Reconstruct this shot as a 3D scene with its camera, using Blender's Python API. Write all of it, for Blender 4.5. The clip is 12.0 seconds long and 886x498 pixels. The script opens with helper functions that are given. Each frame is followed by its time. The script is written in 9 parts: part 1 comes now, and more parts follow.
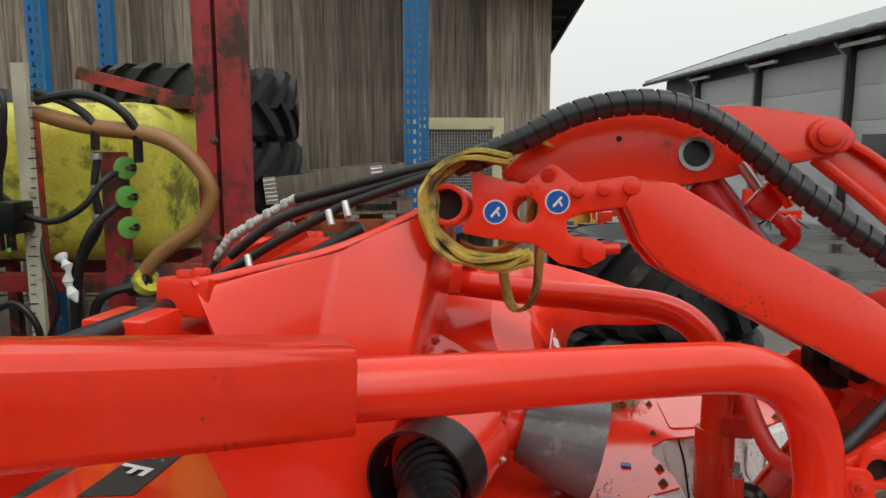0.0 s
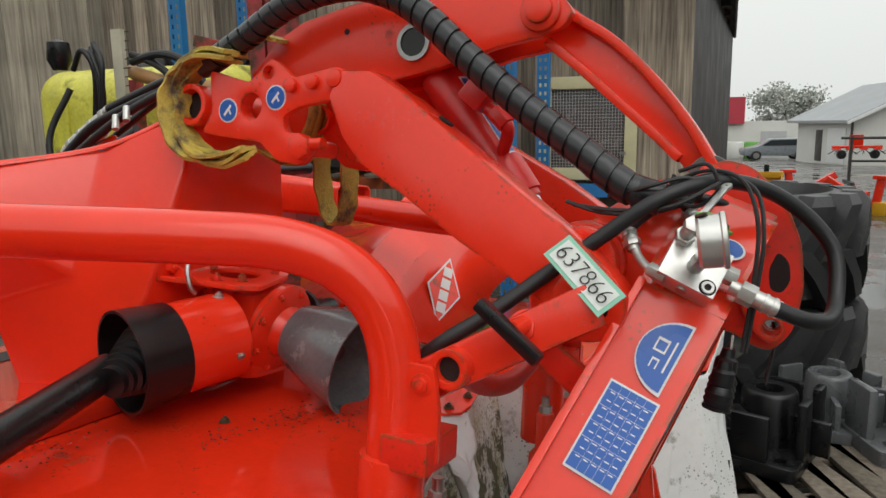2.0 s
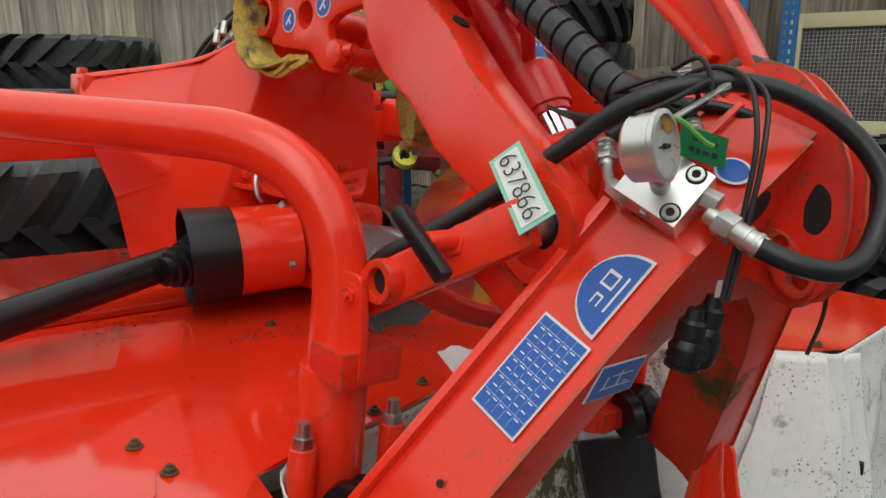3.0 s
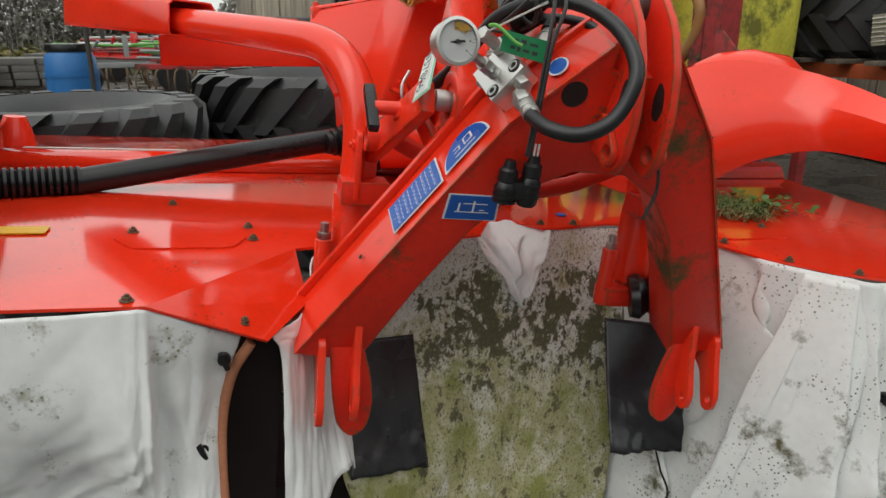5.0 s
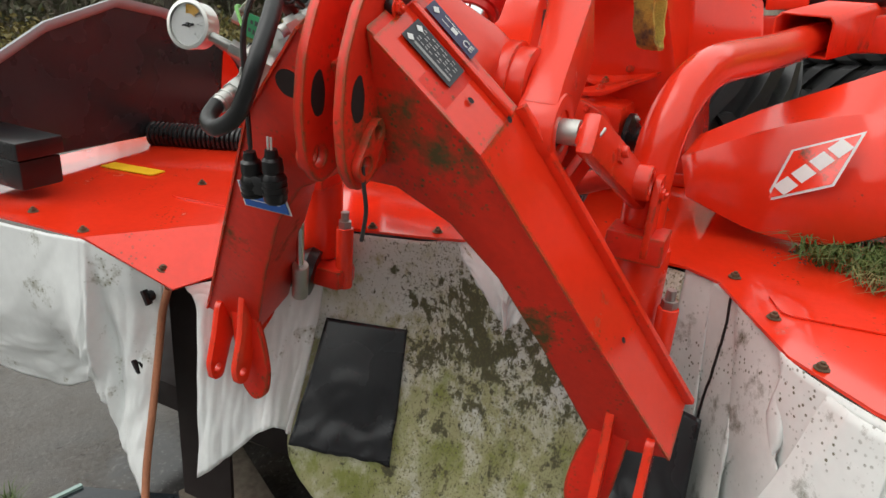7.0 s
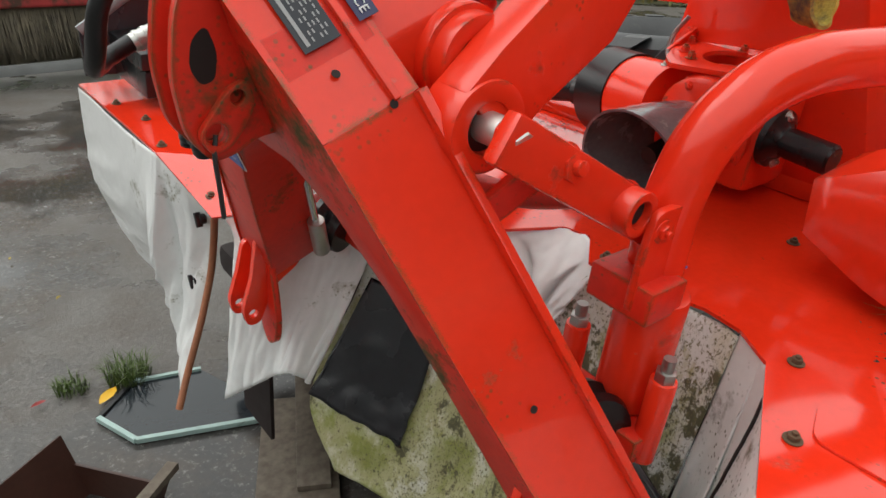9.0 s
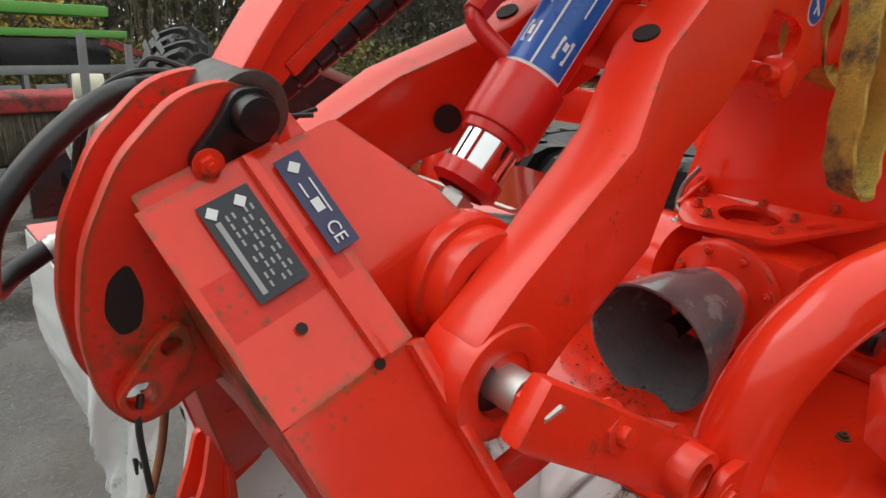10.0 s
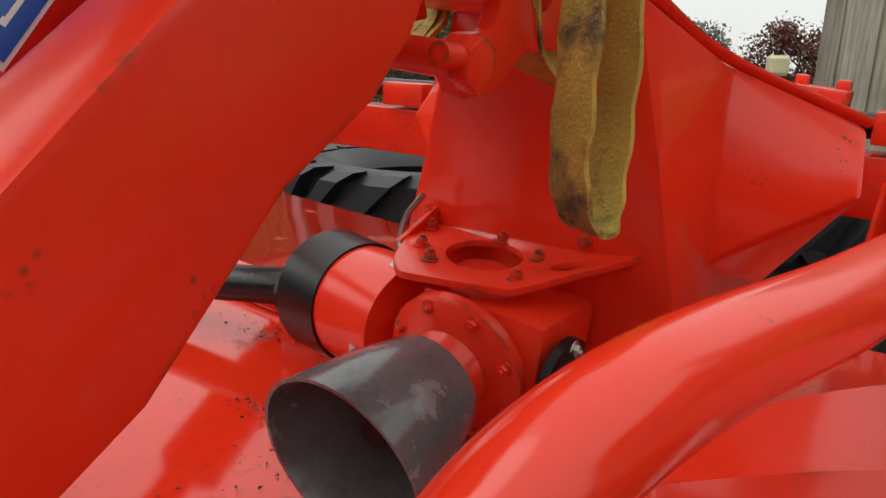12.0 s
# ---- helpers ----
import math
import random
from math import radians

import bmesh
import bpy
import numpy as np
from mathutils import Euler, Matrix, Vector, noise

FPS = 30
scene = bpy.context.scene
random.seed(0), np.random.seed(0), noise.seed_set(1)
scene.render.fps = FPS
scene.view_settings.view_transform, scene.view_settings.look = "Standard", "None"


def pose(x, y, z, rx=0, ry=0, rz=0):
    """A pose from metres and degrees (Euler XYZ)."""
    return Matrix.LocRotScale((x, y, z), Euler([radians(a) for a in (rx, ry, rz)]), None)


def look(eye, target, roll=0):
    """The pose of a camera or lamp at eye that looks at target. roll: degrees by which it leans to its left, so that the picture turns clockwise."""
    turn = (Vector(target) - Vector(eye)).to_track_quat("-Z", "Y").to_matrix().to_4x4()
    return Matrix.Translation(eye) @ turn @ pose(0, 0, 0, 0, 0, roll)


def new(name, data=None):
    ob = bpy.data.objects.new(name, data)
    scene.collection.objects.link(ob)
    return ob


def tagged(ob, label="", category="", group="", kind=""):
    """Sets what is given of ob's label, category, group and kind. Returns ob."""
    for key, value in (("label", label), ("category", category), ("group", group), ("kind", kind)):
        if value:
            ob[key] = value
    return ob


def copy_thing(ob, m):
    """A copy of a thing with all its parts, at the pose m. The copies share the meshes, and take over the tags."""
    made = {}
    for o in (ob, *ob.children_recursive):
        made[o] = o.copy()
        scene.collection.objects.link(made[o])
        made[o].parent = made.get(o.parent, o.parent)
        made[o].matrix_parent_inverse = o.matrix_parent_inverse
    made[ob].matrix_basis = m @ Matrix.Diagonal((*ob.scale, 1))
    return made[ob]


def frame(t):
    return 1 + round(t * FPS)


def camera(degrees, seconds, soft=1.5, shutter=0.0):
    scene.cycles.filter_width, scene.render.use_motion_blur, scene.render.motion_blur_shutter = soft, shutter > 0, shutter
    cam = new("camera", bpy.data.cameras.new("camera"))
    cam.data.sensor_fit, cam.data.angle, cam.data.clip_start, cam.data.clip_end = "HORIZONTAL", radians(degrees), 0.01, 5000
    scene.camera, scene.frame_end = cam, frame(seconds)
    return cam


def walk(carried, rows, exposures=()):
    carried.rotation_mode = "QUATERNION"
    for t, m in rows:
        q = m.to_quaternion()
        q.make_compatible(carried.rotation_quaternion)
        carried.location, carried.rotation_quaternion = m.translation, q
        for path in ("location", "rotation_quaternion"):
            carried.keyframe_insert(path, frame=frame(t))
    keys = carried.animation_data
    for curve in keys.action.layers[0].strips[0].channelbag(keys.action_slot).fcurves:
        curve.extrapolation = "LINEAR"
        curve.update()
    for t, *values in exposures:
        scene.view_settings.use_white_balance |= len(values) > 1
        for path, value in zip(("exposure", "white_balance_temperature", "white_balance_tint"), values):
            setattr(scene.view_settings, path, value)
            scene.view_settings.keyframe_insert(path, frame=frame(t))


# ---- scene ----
cam = camera(64.12, 12.0)
PATH = [
    (0, (0.1230, 0.0689, 1.4152), (0.0235, 2.0453, 1.1258), 0.05),
    (0.5, (0.3841, 0.0347, 1.4042), (0.2321, 2.0086, 1.1203), -0.33),
    (1, (0.5876, 0.1077, 1.3521), (0.3378, 2.0732, 1.0797), -0.64),
    (1.5, (0.8327, 0.1881, 1.2812), (0.3962, 2.1179, 0.9889), -0.91),
    (2, (1.0774, 0.2652, 1.2486), (0.3788, 2.1071, 0.9029), -0.91),
    (2.5, (1.2175, 0.4109, 1.2014), (0.2205, 2.0955, 0.7913), -0.53),
    (3, (1.3842, 0.5397, 1.1670), (0.1105, 2.0088, 0.6985), -0.22),
    (3.5, (1.5598, 0.5903, 1.1219), (0.0964, 1.8560, 0.6154), 0.34),
    (3.7, (1.6169, 0.5748, 1.1015), (0.1016, 1.7719, 0.5812), 0.57),
    (5.3, (2.1494, 0.9128, 1.1328), (0.3200, 1.4493, 0.5281), -0.71),
    (5.5, (2.1475, 1.0291, 1.1301), (0.2837, 1.4481, 0.5378), -1.26),
    (6, (2.1267, 1.3566, 1.1361), (0.2146, 1.4065, 0.5518), -2.33),
    (6.5, (2.1196, 1.7000, 1.1325), (0.2376, 1.3845, 0.5336), -2.55),
    (7, (1.9954, 1.9177, 1.1102), (0.2201, 1.2532, 0.4724), -1.88),
    (7.2, (1.9344, 1.9842, 1.1091), (0.2320, 1.1740, 0.4416), -1.69),
    (8.8, (1.6092, 2.2815, 1.1239), (0.2940, 1.0127, 0.3111), 1.33),
    (9, (1.5553, 2.2316, 1.1277), (0.2467, 0.9473, 0.3288), 1.59),
    (9.5, (1.4410, 2.1186, 1.1632), (0.1075, 0.8086, 0.4522), 1.86),
    (10, (1.4050, 2.0512, 1.2128), (-0.0033, 0.7460, 0.6532), 1.82),
    (10.5, (1.3271, 1.9993, 1.3015), (-0.1840, 0.7494, 0.9082), 1.72),
    (11, (1.2847, 1.9972, 1.3333), (-0.3558, 0.8880, 1.0529), 1.26),
    (11.5, (1.1282, 2.0338, 1.2831), (-0.6245, 1.1250, 0.9631), 1.91),
    (12, (0.9565, 1.9960, 1.1773), (-0.7546, 1.0880, 0.6795), 1.92),
]
walk(cam, [(t, look(eye, target, roll)) for t, eye, target, roll in PATH],
     exposures=[(0, -0.1), (3.5, -0.1), (5.5, 0.1), (7.0, 0.35), (9.0, 0.33), (9.7, 0.25), (10.5, 0.13), (12, 0.0)])

# ---- light ----
GROUND = -0.26
world = bpy.data.worlds.new("overcast_sky")
scene.world = world
world.use_nodes = True
wn, wl = world.node_tree.nodes, world.node_tree.links
sky = wn.new("ShaderNodeTexSky")
sky.sky_type, sky.sun_disc = "NISHITA", False
sky.sun_elevation, sky.sun_rotation = radians(38), radians(150)
sky.air_density, sky.dust_density, sky.ozone_density = 1.0, 6.0, 1.0
hue = wn.new("ShaderNodeHueSaturation")
hue.inputs["Saturation"].default_value = 0.12
cloud = wn.new("ShaderNodeMixRGB")
cloud.blend_type, cloud.inputs["Fac"].default_value = "MIX", 0.8
cloud.inputs["Color2"].default_value = (8.9, 9.2, 8.9, 1)
wl.new(sky.outputs["Color"], hue.inputs["Color"])
wl.new(hue.outputs["Color"], cloud.inputs["Color1"])
# an overcast sky is brighter overhead than at the horizon
sky_at, height, gain, dome = wn.new("ShaderNodeTexCoord"), wn.new("ShaderNodeSeparateXYZ"), wn.new("ShaderNodeMapRange"), wn.new("ShaderNodeVectorMath")
wl.new(sky_at.outputs["Generated"], height.inputs[0])
gain.inputs["To Min"].default_value, gain.inputs["To Max"].default_value = 1.12, 1.5
wl.new(height.outputs["Z"], gain.inputs["Value"])
dome.operation = "SCALE"
wl.new(cloud.outputs["Color"], dome.inputs[0])
wl.new(gain.outputs[0], dome.inputs["Scale"])
wl.new(dome.outputs[0], wn["Background"].inputs["Color"])
wn["Background"].inputs["Strength"].default_value = 0.1
sun_data = bpy.data.lights.new("sun", "SUN")
sun_data.energy, sun_data.angle, sun_data.color = 0.6, radians(40), (1.0, 0.97, 0.93)
sun = new("sun", sun_data)
sun.matrix_world = look((0, 0, 20), (-6, 8, 0))

# ---- materials ----


def material(name, colour, rough=0.5, metal=0.0, coat=0.0, vary=0.12, scale=6.0, bump=0.0, bump_scale=60.0,
             dirt=None, dirt_amount=0.0, dirt_scale=3.0, rand=0.0, spec=0.5, coords="Object", speck=0.0, wear=0.0, wear_tint=(0.11, 0.05, 0.02)):
    """A painted or raw surface: base colour varied at two scales, patches of dirt, fine relief."""
    m = bpy.data.materials.new(name)
    m.use_nodes = True
    n, l = m.node_tree.nodes, m.node_tree.links
    b = n["Principled BSDF"]
    tc = n.new("ShaderNodeTexCoord")
    big, fine = n.new("ShaderNodeTexNoise"), n.new("ShaderNodeTexNoise")
    big.inputs["Scale"].default_value, fine.inputs["Scale"].default_value = scale, scale * 12
    big.inputs["Detail"].default_value = fine.inputs["Detail"].default_value = 5
    l.new(tc.outputs[coords], big.inputs["Vector"])
    l.new(tc.outputs[coords], fine.inputs["Vector"])
    add = n.new("ShaderNodeMath")
    add.operation = "MULTIPLY_ADD"
    add.inputs[1].default_value = 0.5
    l.new(fine.outputs["Fac"], add.inputs[0])
    l.new(big.outputs["Fac"], add.inputs[2])
    ramp = n.new("ShaderNodeMapRange")
    ramp.inputs["From Min"].default_value, ramp.inputs["From Max"].default_value = 0.45, 1.05
    ramp.inputs["To Min"].default_value, ramp.inputs["To Max"].default_value = 1 - vary, 1 + vary
    l.new(add.outputs[0], ramp.inputs["Value"])
    mul = n.new("ShaderNodeVectorMath")
    mul.operation = "SCALE"
    mul.inputs[0].default_value = colour
    l.new(ramp.outputs[0], mul.inputs["Scale"])
    out = mul.outputs[0]
    if rand:
        info = n.new("ShaderNodeObjectInfo")
        rr = n.new("ShaderNodeMapRange")
        rr.inputs["To Min"].default_value, rr.inputs["To Max"].default_value = 1 - rand, 1 + rand
        l.new(info.outputs["Random"], rr.inputs["Value"])
        mul2 = n.new("ShaderNodeVectorMath")
        mul2.operation = "SCALE"
        l.new(out, mul2.inputs[0])
        l.new(rr.outputs[0], mul2.inputs["Scale"])
        out = mul2.outputs[0]
    rough_in = None
    if dirt:
        dn = n.new("ShaderNodeTexNoise")
        dn.inputs["Scale"].default_value, dn.inputs["Detail"].default_value, dn.inputs["Roughness"].default_value = dirt_scale, 9, 0.68
        l.new(tc.outputs[coords], dn.inputs["Vector"])
        dr = n.new("ShaderNodeMapRange")
        dr.inputs["From Min"].default_value, dr.inputs["From Max"].default_value = 0.66 - dirt_amount * 0.3, 0.78 - dirt_amount * 0.3
        l.new(dn.outputs["Fac"], dr.inputs["Value"])
        mix = n.new("ShaderNodeMixRGB")
        mix.inputs["Color2"].default_value = (*dirt, 1)
        l.new(dr.outputs[0], mix.inputs["Fac"])
        l.new(out, mix.inputs["Color1"])
        out = mix.outputs[0]
        rr2 = n.new("ShaderNodeMapRange")
        rr2.inputs["To Min"].default_value, rr2.inputs["To Max"].default_value = rough, max(rough, 0.7)
        l.new(dr.outputs[0], rr2.inputs["Value"])
        rough_in = rr2.outputs[0]
    if speck:
        # small spots of grit and dried drops, in drifts
        cells, spot, drift, gate, mask, grit = n.new("ShaderNodeTexVoronoi"), n.new("ShaderNodeMapRange"), n.new("ShaderNodeTexNoise"), n.new("ShaderNodeMapRange"), n.new("ShaderNodeMath"), n.new("ShaderNodeMixRGB")
        cells.inputs["Scale"].default_value, cells.inputs["Randomness"].default_value = 95, 1.0
        drift.inputs["Scale"].default_value, drift.inputs["Detail"].default_value, drift.inputs["Roughness"].default_value = 7, 6, 0.65
        for tex in (cells, drift):
            l.new(tc.outputs[coords], tex.inputs["Vector"])
        spot.inputs["From Min"].default_value, spot.inputs["From Max"].default_value = 0.30, 0.16
        l.new(cells.outputs["Distance"], spot.inputs["Value"])
        gate.inputs["From Min"].default_value, gate.inputs["From Max"].default_value = 0.66 - 0.25 * speck, 0.74 - 0.2 * speck
        l.new(drift.outputs["Fac"], gate.inputs["Value"])
        mask.operation = "MULTIPLY"
        l.new(spot.outputs[0], mask.inputs[0])
        l.new(gate.outputs[0], mask.inputs[1])
        grit.inputs["Color2"].default_value = (*wear_tint, 1)
        l.new(mask.outputs[0], grit.inputs["Fac"])
        l.new(out, grit.inputs["Color1"])
        out = grit.outputs[0]
    if wear:
        # grime and bare primer along the arrises, broken up by noise
        bev, geo, dot, edge, chip, amt, worn = (n.new("ShaderNode" + k) for k in ("Bevel", "NewGeometry", "VectorMath", "MapRange", "TexNoise", "Math", "MixRGB"))
        bev.samples, bev.inputs["Radius"].default_value = 4, 0.011
        dot.operation = "DOT_PRODUCT"
        l.new(bev.outputs[0], dot.inputs[0])
        l.new(geo.outputs["Normal"], dot.inputs[1])
        edge.inputs["From Min"].default_value, edge.inputs["From Max"].default_value = 0.995, 0.86
        l.new(dot.outputs["Value"], edge.inputs["Value"])
        chip.inputs["Scale"].default_value, chip.inputs["Detail"].default_value, chip.inputs["Roughness"].default_value = 22, 8, 0.7
        l.new(tc.outputs[coords], chip.inputs["Vector"])
        cut = n.new("ShaderNodeMapRange")
        cut.inputs["From Min"].default_value, cut.inputs["From Max"].default_value = 0.60 - 0.25 * wear, 0.70 - 0.2 * wear
        l.new(chip.outputs["Fac"], cut.inputs["Value"])
        amt.operation = "MULTIPLY"
        l.new(edge.outputs[0], amt.inputs[0])
        l.new(cut.outputs[0], amt.inputs[1])
        worn.inputs["Color2"].default_value = (*wear_tint, 1)
        l.new(amt.outputs[0], worn.inputs["Fac"])
        l.new(out, worn.inputs["Color1"])
        out = worn.outputs[0]
    l.new(out, b.inputs["Base Color"])
    if rough_in:
        l.new(rough_in, b.inputs["Roughness"])
    else:
        rv = n.new("ShaderNodeMapRange")
        rv.inputs["From Min"].default_value, rv.inputs["From Max"].default_value = 0.3, 0.7
        rv.inputs["To Min"].default_value, rv.inputs["To Max"].default_value = max(0.02, rough * 0.8), min(1, rough * 1.2)
        l.new(big.outputs["Fac"], rv.inputs["Value"])
        l.new(rv.outputs[0], b.inputs["Roughness"])
    b.inputs["Metallic"].default_value = metal
    b.inputs["Coat Weight"].default_value = coat
    b.inputs["Coat Roughness"].default_value = 0.06
    b.inputs["Specular IOR Level"].default_value = spec
    if bump:
        bn = n.new("ShaderNodeTexNoise")
        bn.inputs["Scale"].default_value, bn.inputs["Detail"].default_value = bump_scale, 6
        l.new(tc.outputs[coords], bn.inputs["Vector"])
        bp = n.new("ShaderNodeBump")
        bp.inputs["Strength"].default_value, bp.inputs["Distance"].default_value = bump, 0.004
        l.new(bn.outputs["Fac"], bp.inputs["Height"])
        l.new(bp.outputs[0], b.inputs["Normal"])
    return m


RED = material("red_paint", (0.80, 0.034, 0.010), 0.27, coat=0.15, spec=0.5, vary=0.06, bump=0.05, bump_scale=35, dirt=(0.10, 0.038, 0.016), dirt_amount=0.075, dirt_scale=9, speck=0.35, wear=0.5)
RED_CLEAN = material("red_gloss_paint", (0.82, 0.036, 0.011), 0.2, coat=0.25, spec=0.5, vary=0.05, bump=0.04, bump_scale=25, speck=0.25, wear=0.35)
RED_LEG = material("red_gloss_paint_with_moss_film", (0.80, 0.034, 0.010), 0.2, coat=0.25, spec=0.5, vary=0.07, bump=0.05, bump_scale=25, dirt=(0.13, 0.065, 0.018), dirt_amount=0.16, dirt_scale=8, speck=0.35, wear=0.7, wear_tint=(0.13, 0.085, 0.025))
RED_DIRTY = material("red_weathered_paint", (0.70, 0.024, 0.009), 0.4, vary=0.16, bump=0.12, bump_scale=50, dirt=(0.085, 0.062, 0.018), dirt_amount=0.27, dirt_scale=7, spec=0.45, speck=0.6, wear=0.9, wear_tint=(0.10, 0.075, 0.022))
RED_DECK = material("red_wet_cover_paint", (0.78, 0.032, 0.009), 0.09, coat=0.5, spec=0.5, vary=0.10, bump=0.10, bump_scale=6, dirt=(0.11, 0.045, 0.014), dirt_amount=0.12, dirt_scale=6, speck=0.4)
RED_OLD = material("red_cylinder_paint", (0.62, 0.016, 0.012), 0.35, coat=0.2, vary=0.1, bump=0.1, bump_scale=40)
CHROME = material("chromed_steel", (0.75, 0.76, 0.77), 0.08, metal=1.0, vary=0.04)
STEEL = material("dull_steel", (0.42, 0.42, 0.40), 0.38, metal=1.0, vary=0.2, bump=0.1)
ZINC = material("zinc_plated_steel", (0.55, 0.55, 0.52), 0.42, metal=0.9, vary=0.12, bump=0.05)
RUST = material("rusty_bolt_steel", (0.13, 0.085, 0.05), 0.7, metal=0.4, vary=0.3, bump=0.3)
BLACK = material("black_plastic", (0.007, 0.007, 0.008), 0.3, vary=0.3, bump=0.05)
RUBBER = material("black_rubber_hose", (0.010, 0.010, 0.011), 0.42, vary=0.3, bump=0.15, bump_scale=80)
SPIRAL = material("black_spiral_guard", (0.022, 0.024, 0.026), 0.3, vary=0.25, bump=0.1)
TYRE = material("tyre_rubber", (0.022, 0.022, 0.023), 0.42, vary=0.35, scale=3, bump=0.3, bump_scale=30, dirt=(0.07, 0.075, 0.06), dirt_amount=0.25, dirt_scale=5)
GREY_CONE = material("grey_rubber_cone", (0.12, 0.125, 0.13), 0.22, coat=0.4, vary=0.35, scale=9, bump=0.2, bump_scale=18, dirt=(0.30, 0.31, 0.32), dirt_amount=0.28, dirt_scale=7)
# near black: the shade in holes and gaps, besides a few dark parts
DARK = material("shade_and_dark_parts", (0.015, 0.008, 0.007), 0.8, vary=0.2)
CLOTH = material("white_tarpaulin", (0.74, 0.75, 0.74), 0.34, vary=0.08, scale=4, bump=0.5, bump_scale=7, dirt=(0.20, 0.19, 0.11), dirt_amount=0.16, dirt_scale=7, speck=0.3, wear_tint=(0.16, 0.15, 0.08))
CLOTH_MOULD = material("white_tarpaulin_with_mould", (0.72, 0.73, 0.71), 0.36, vary=0.10, scale=4, bump=0.5, bump_scale=8, dirt=(0.09, 0.08, 0.035), dirt_amount=0.34, dirt_scale=9, speck=0.7, wear_tint=(0.10, 0.10, 0.05))
BLACK_FLAP = material("black_rubber_sheet", (0.02, 0.02, 0.023), 0.28, vary=0.3, bump=0.35, bump_scale=8)
STICKER_BLUE = material("blue_sticker", (0.012, 0.10, 0.42), 0.3, vary=0.06)
STICKER_DARK = material("dark_data_plate", (0.02, 0.022, 0.03), 0.35, vary=0.15)
STICKER_NAVY = material("navy_plate", (0.035, 0.035, 0.10), 0.35, vary=0.1)
WHITE = material("white_print", (0.72, 0.73, 0.72), 0.45, vary=0.05)
PAPER = material("white_label", (0.7, 0.74, 0.70), 0.4, vary=0.04)
PLATE_PRINT = material("grey_plate_print", (0.32, 0.32, 0.32), 0.4, vary=0.1)
MINT = material("mint_label_border", (0.25, 0.55, 0.40), 0.4, vary=0.06)
INK = material("black_ink", (0.02, 0.02, 0.02), 0.5, vary=0.1)
GREEN_TAG = material("green_tag", (0.0, 0.16, 0.05), 0.4, vary=0.1)
YELLOW_STICKER = material("yellow_sticker", (0.75, 0.42, 0.01), 0.4, vary=0.1)
STRAP = material("yellow_sling_webbing", (0.50, 0.39, 0.07), 0.7, vary=0.3, scale=14, bump=0.9, bump_scale=220, dirt=(0.09, 0.075, 0.05), dirt_amount=0.55, dirt_scale=9)
COPPER = material("worn_strap_edge", (0.36, 0.14, 0.07), 0.55, vary=0.25, scale=12)
TANK = material("algae_stained_tank", (0.66, 0.62, 0.08), 0.3, vary=0.3, scale=4, bump=0.15, dirt=(0.20, 0.19, 0.03), dirt_amount=0.5, dirt_scale=4)
RUSTRED = material("rusty_red_steel", (0.34, 0.03, 0.03), 0.5, vary=0.25, scale=5, bump=0.4, dirt=(0.06, 0.028, 0.016), dirt_amount=0.62, dirt_scale=4)
BLUE_STEEL = material("blue_rack_steel", (0.02, 0.17, 0.42), 0.45, vary=0.1)
OCHRE_HOSE = material("brown_suction_hose", (0.33, 0.17, 0.06), 0.4, vary=0.15, scale=8)
GRASS = material("grass_blades", (0.07, 0.11, 0.02), 0.6, vary=0.4, scale=30)
GRASS_DRY = material("dry_grass_blades", (0.16, 0.15, 0.05), 0.7, vary=0.4, scale=30)
MOULD = material("wet_leaf_mould", (0.03, 0.018, 0.01), 0.6, vary=0.5, scale=60)
IVY = material("ivy_leaves", (0.05, 0.13, 0.02), 0.5, vary=0.4, scale=20)


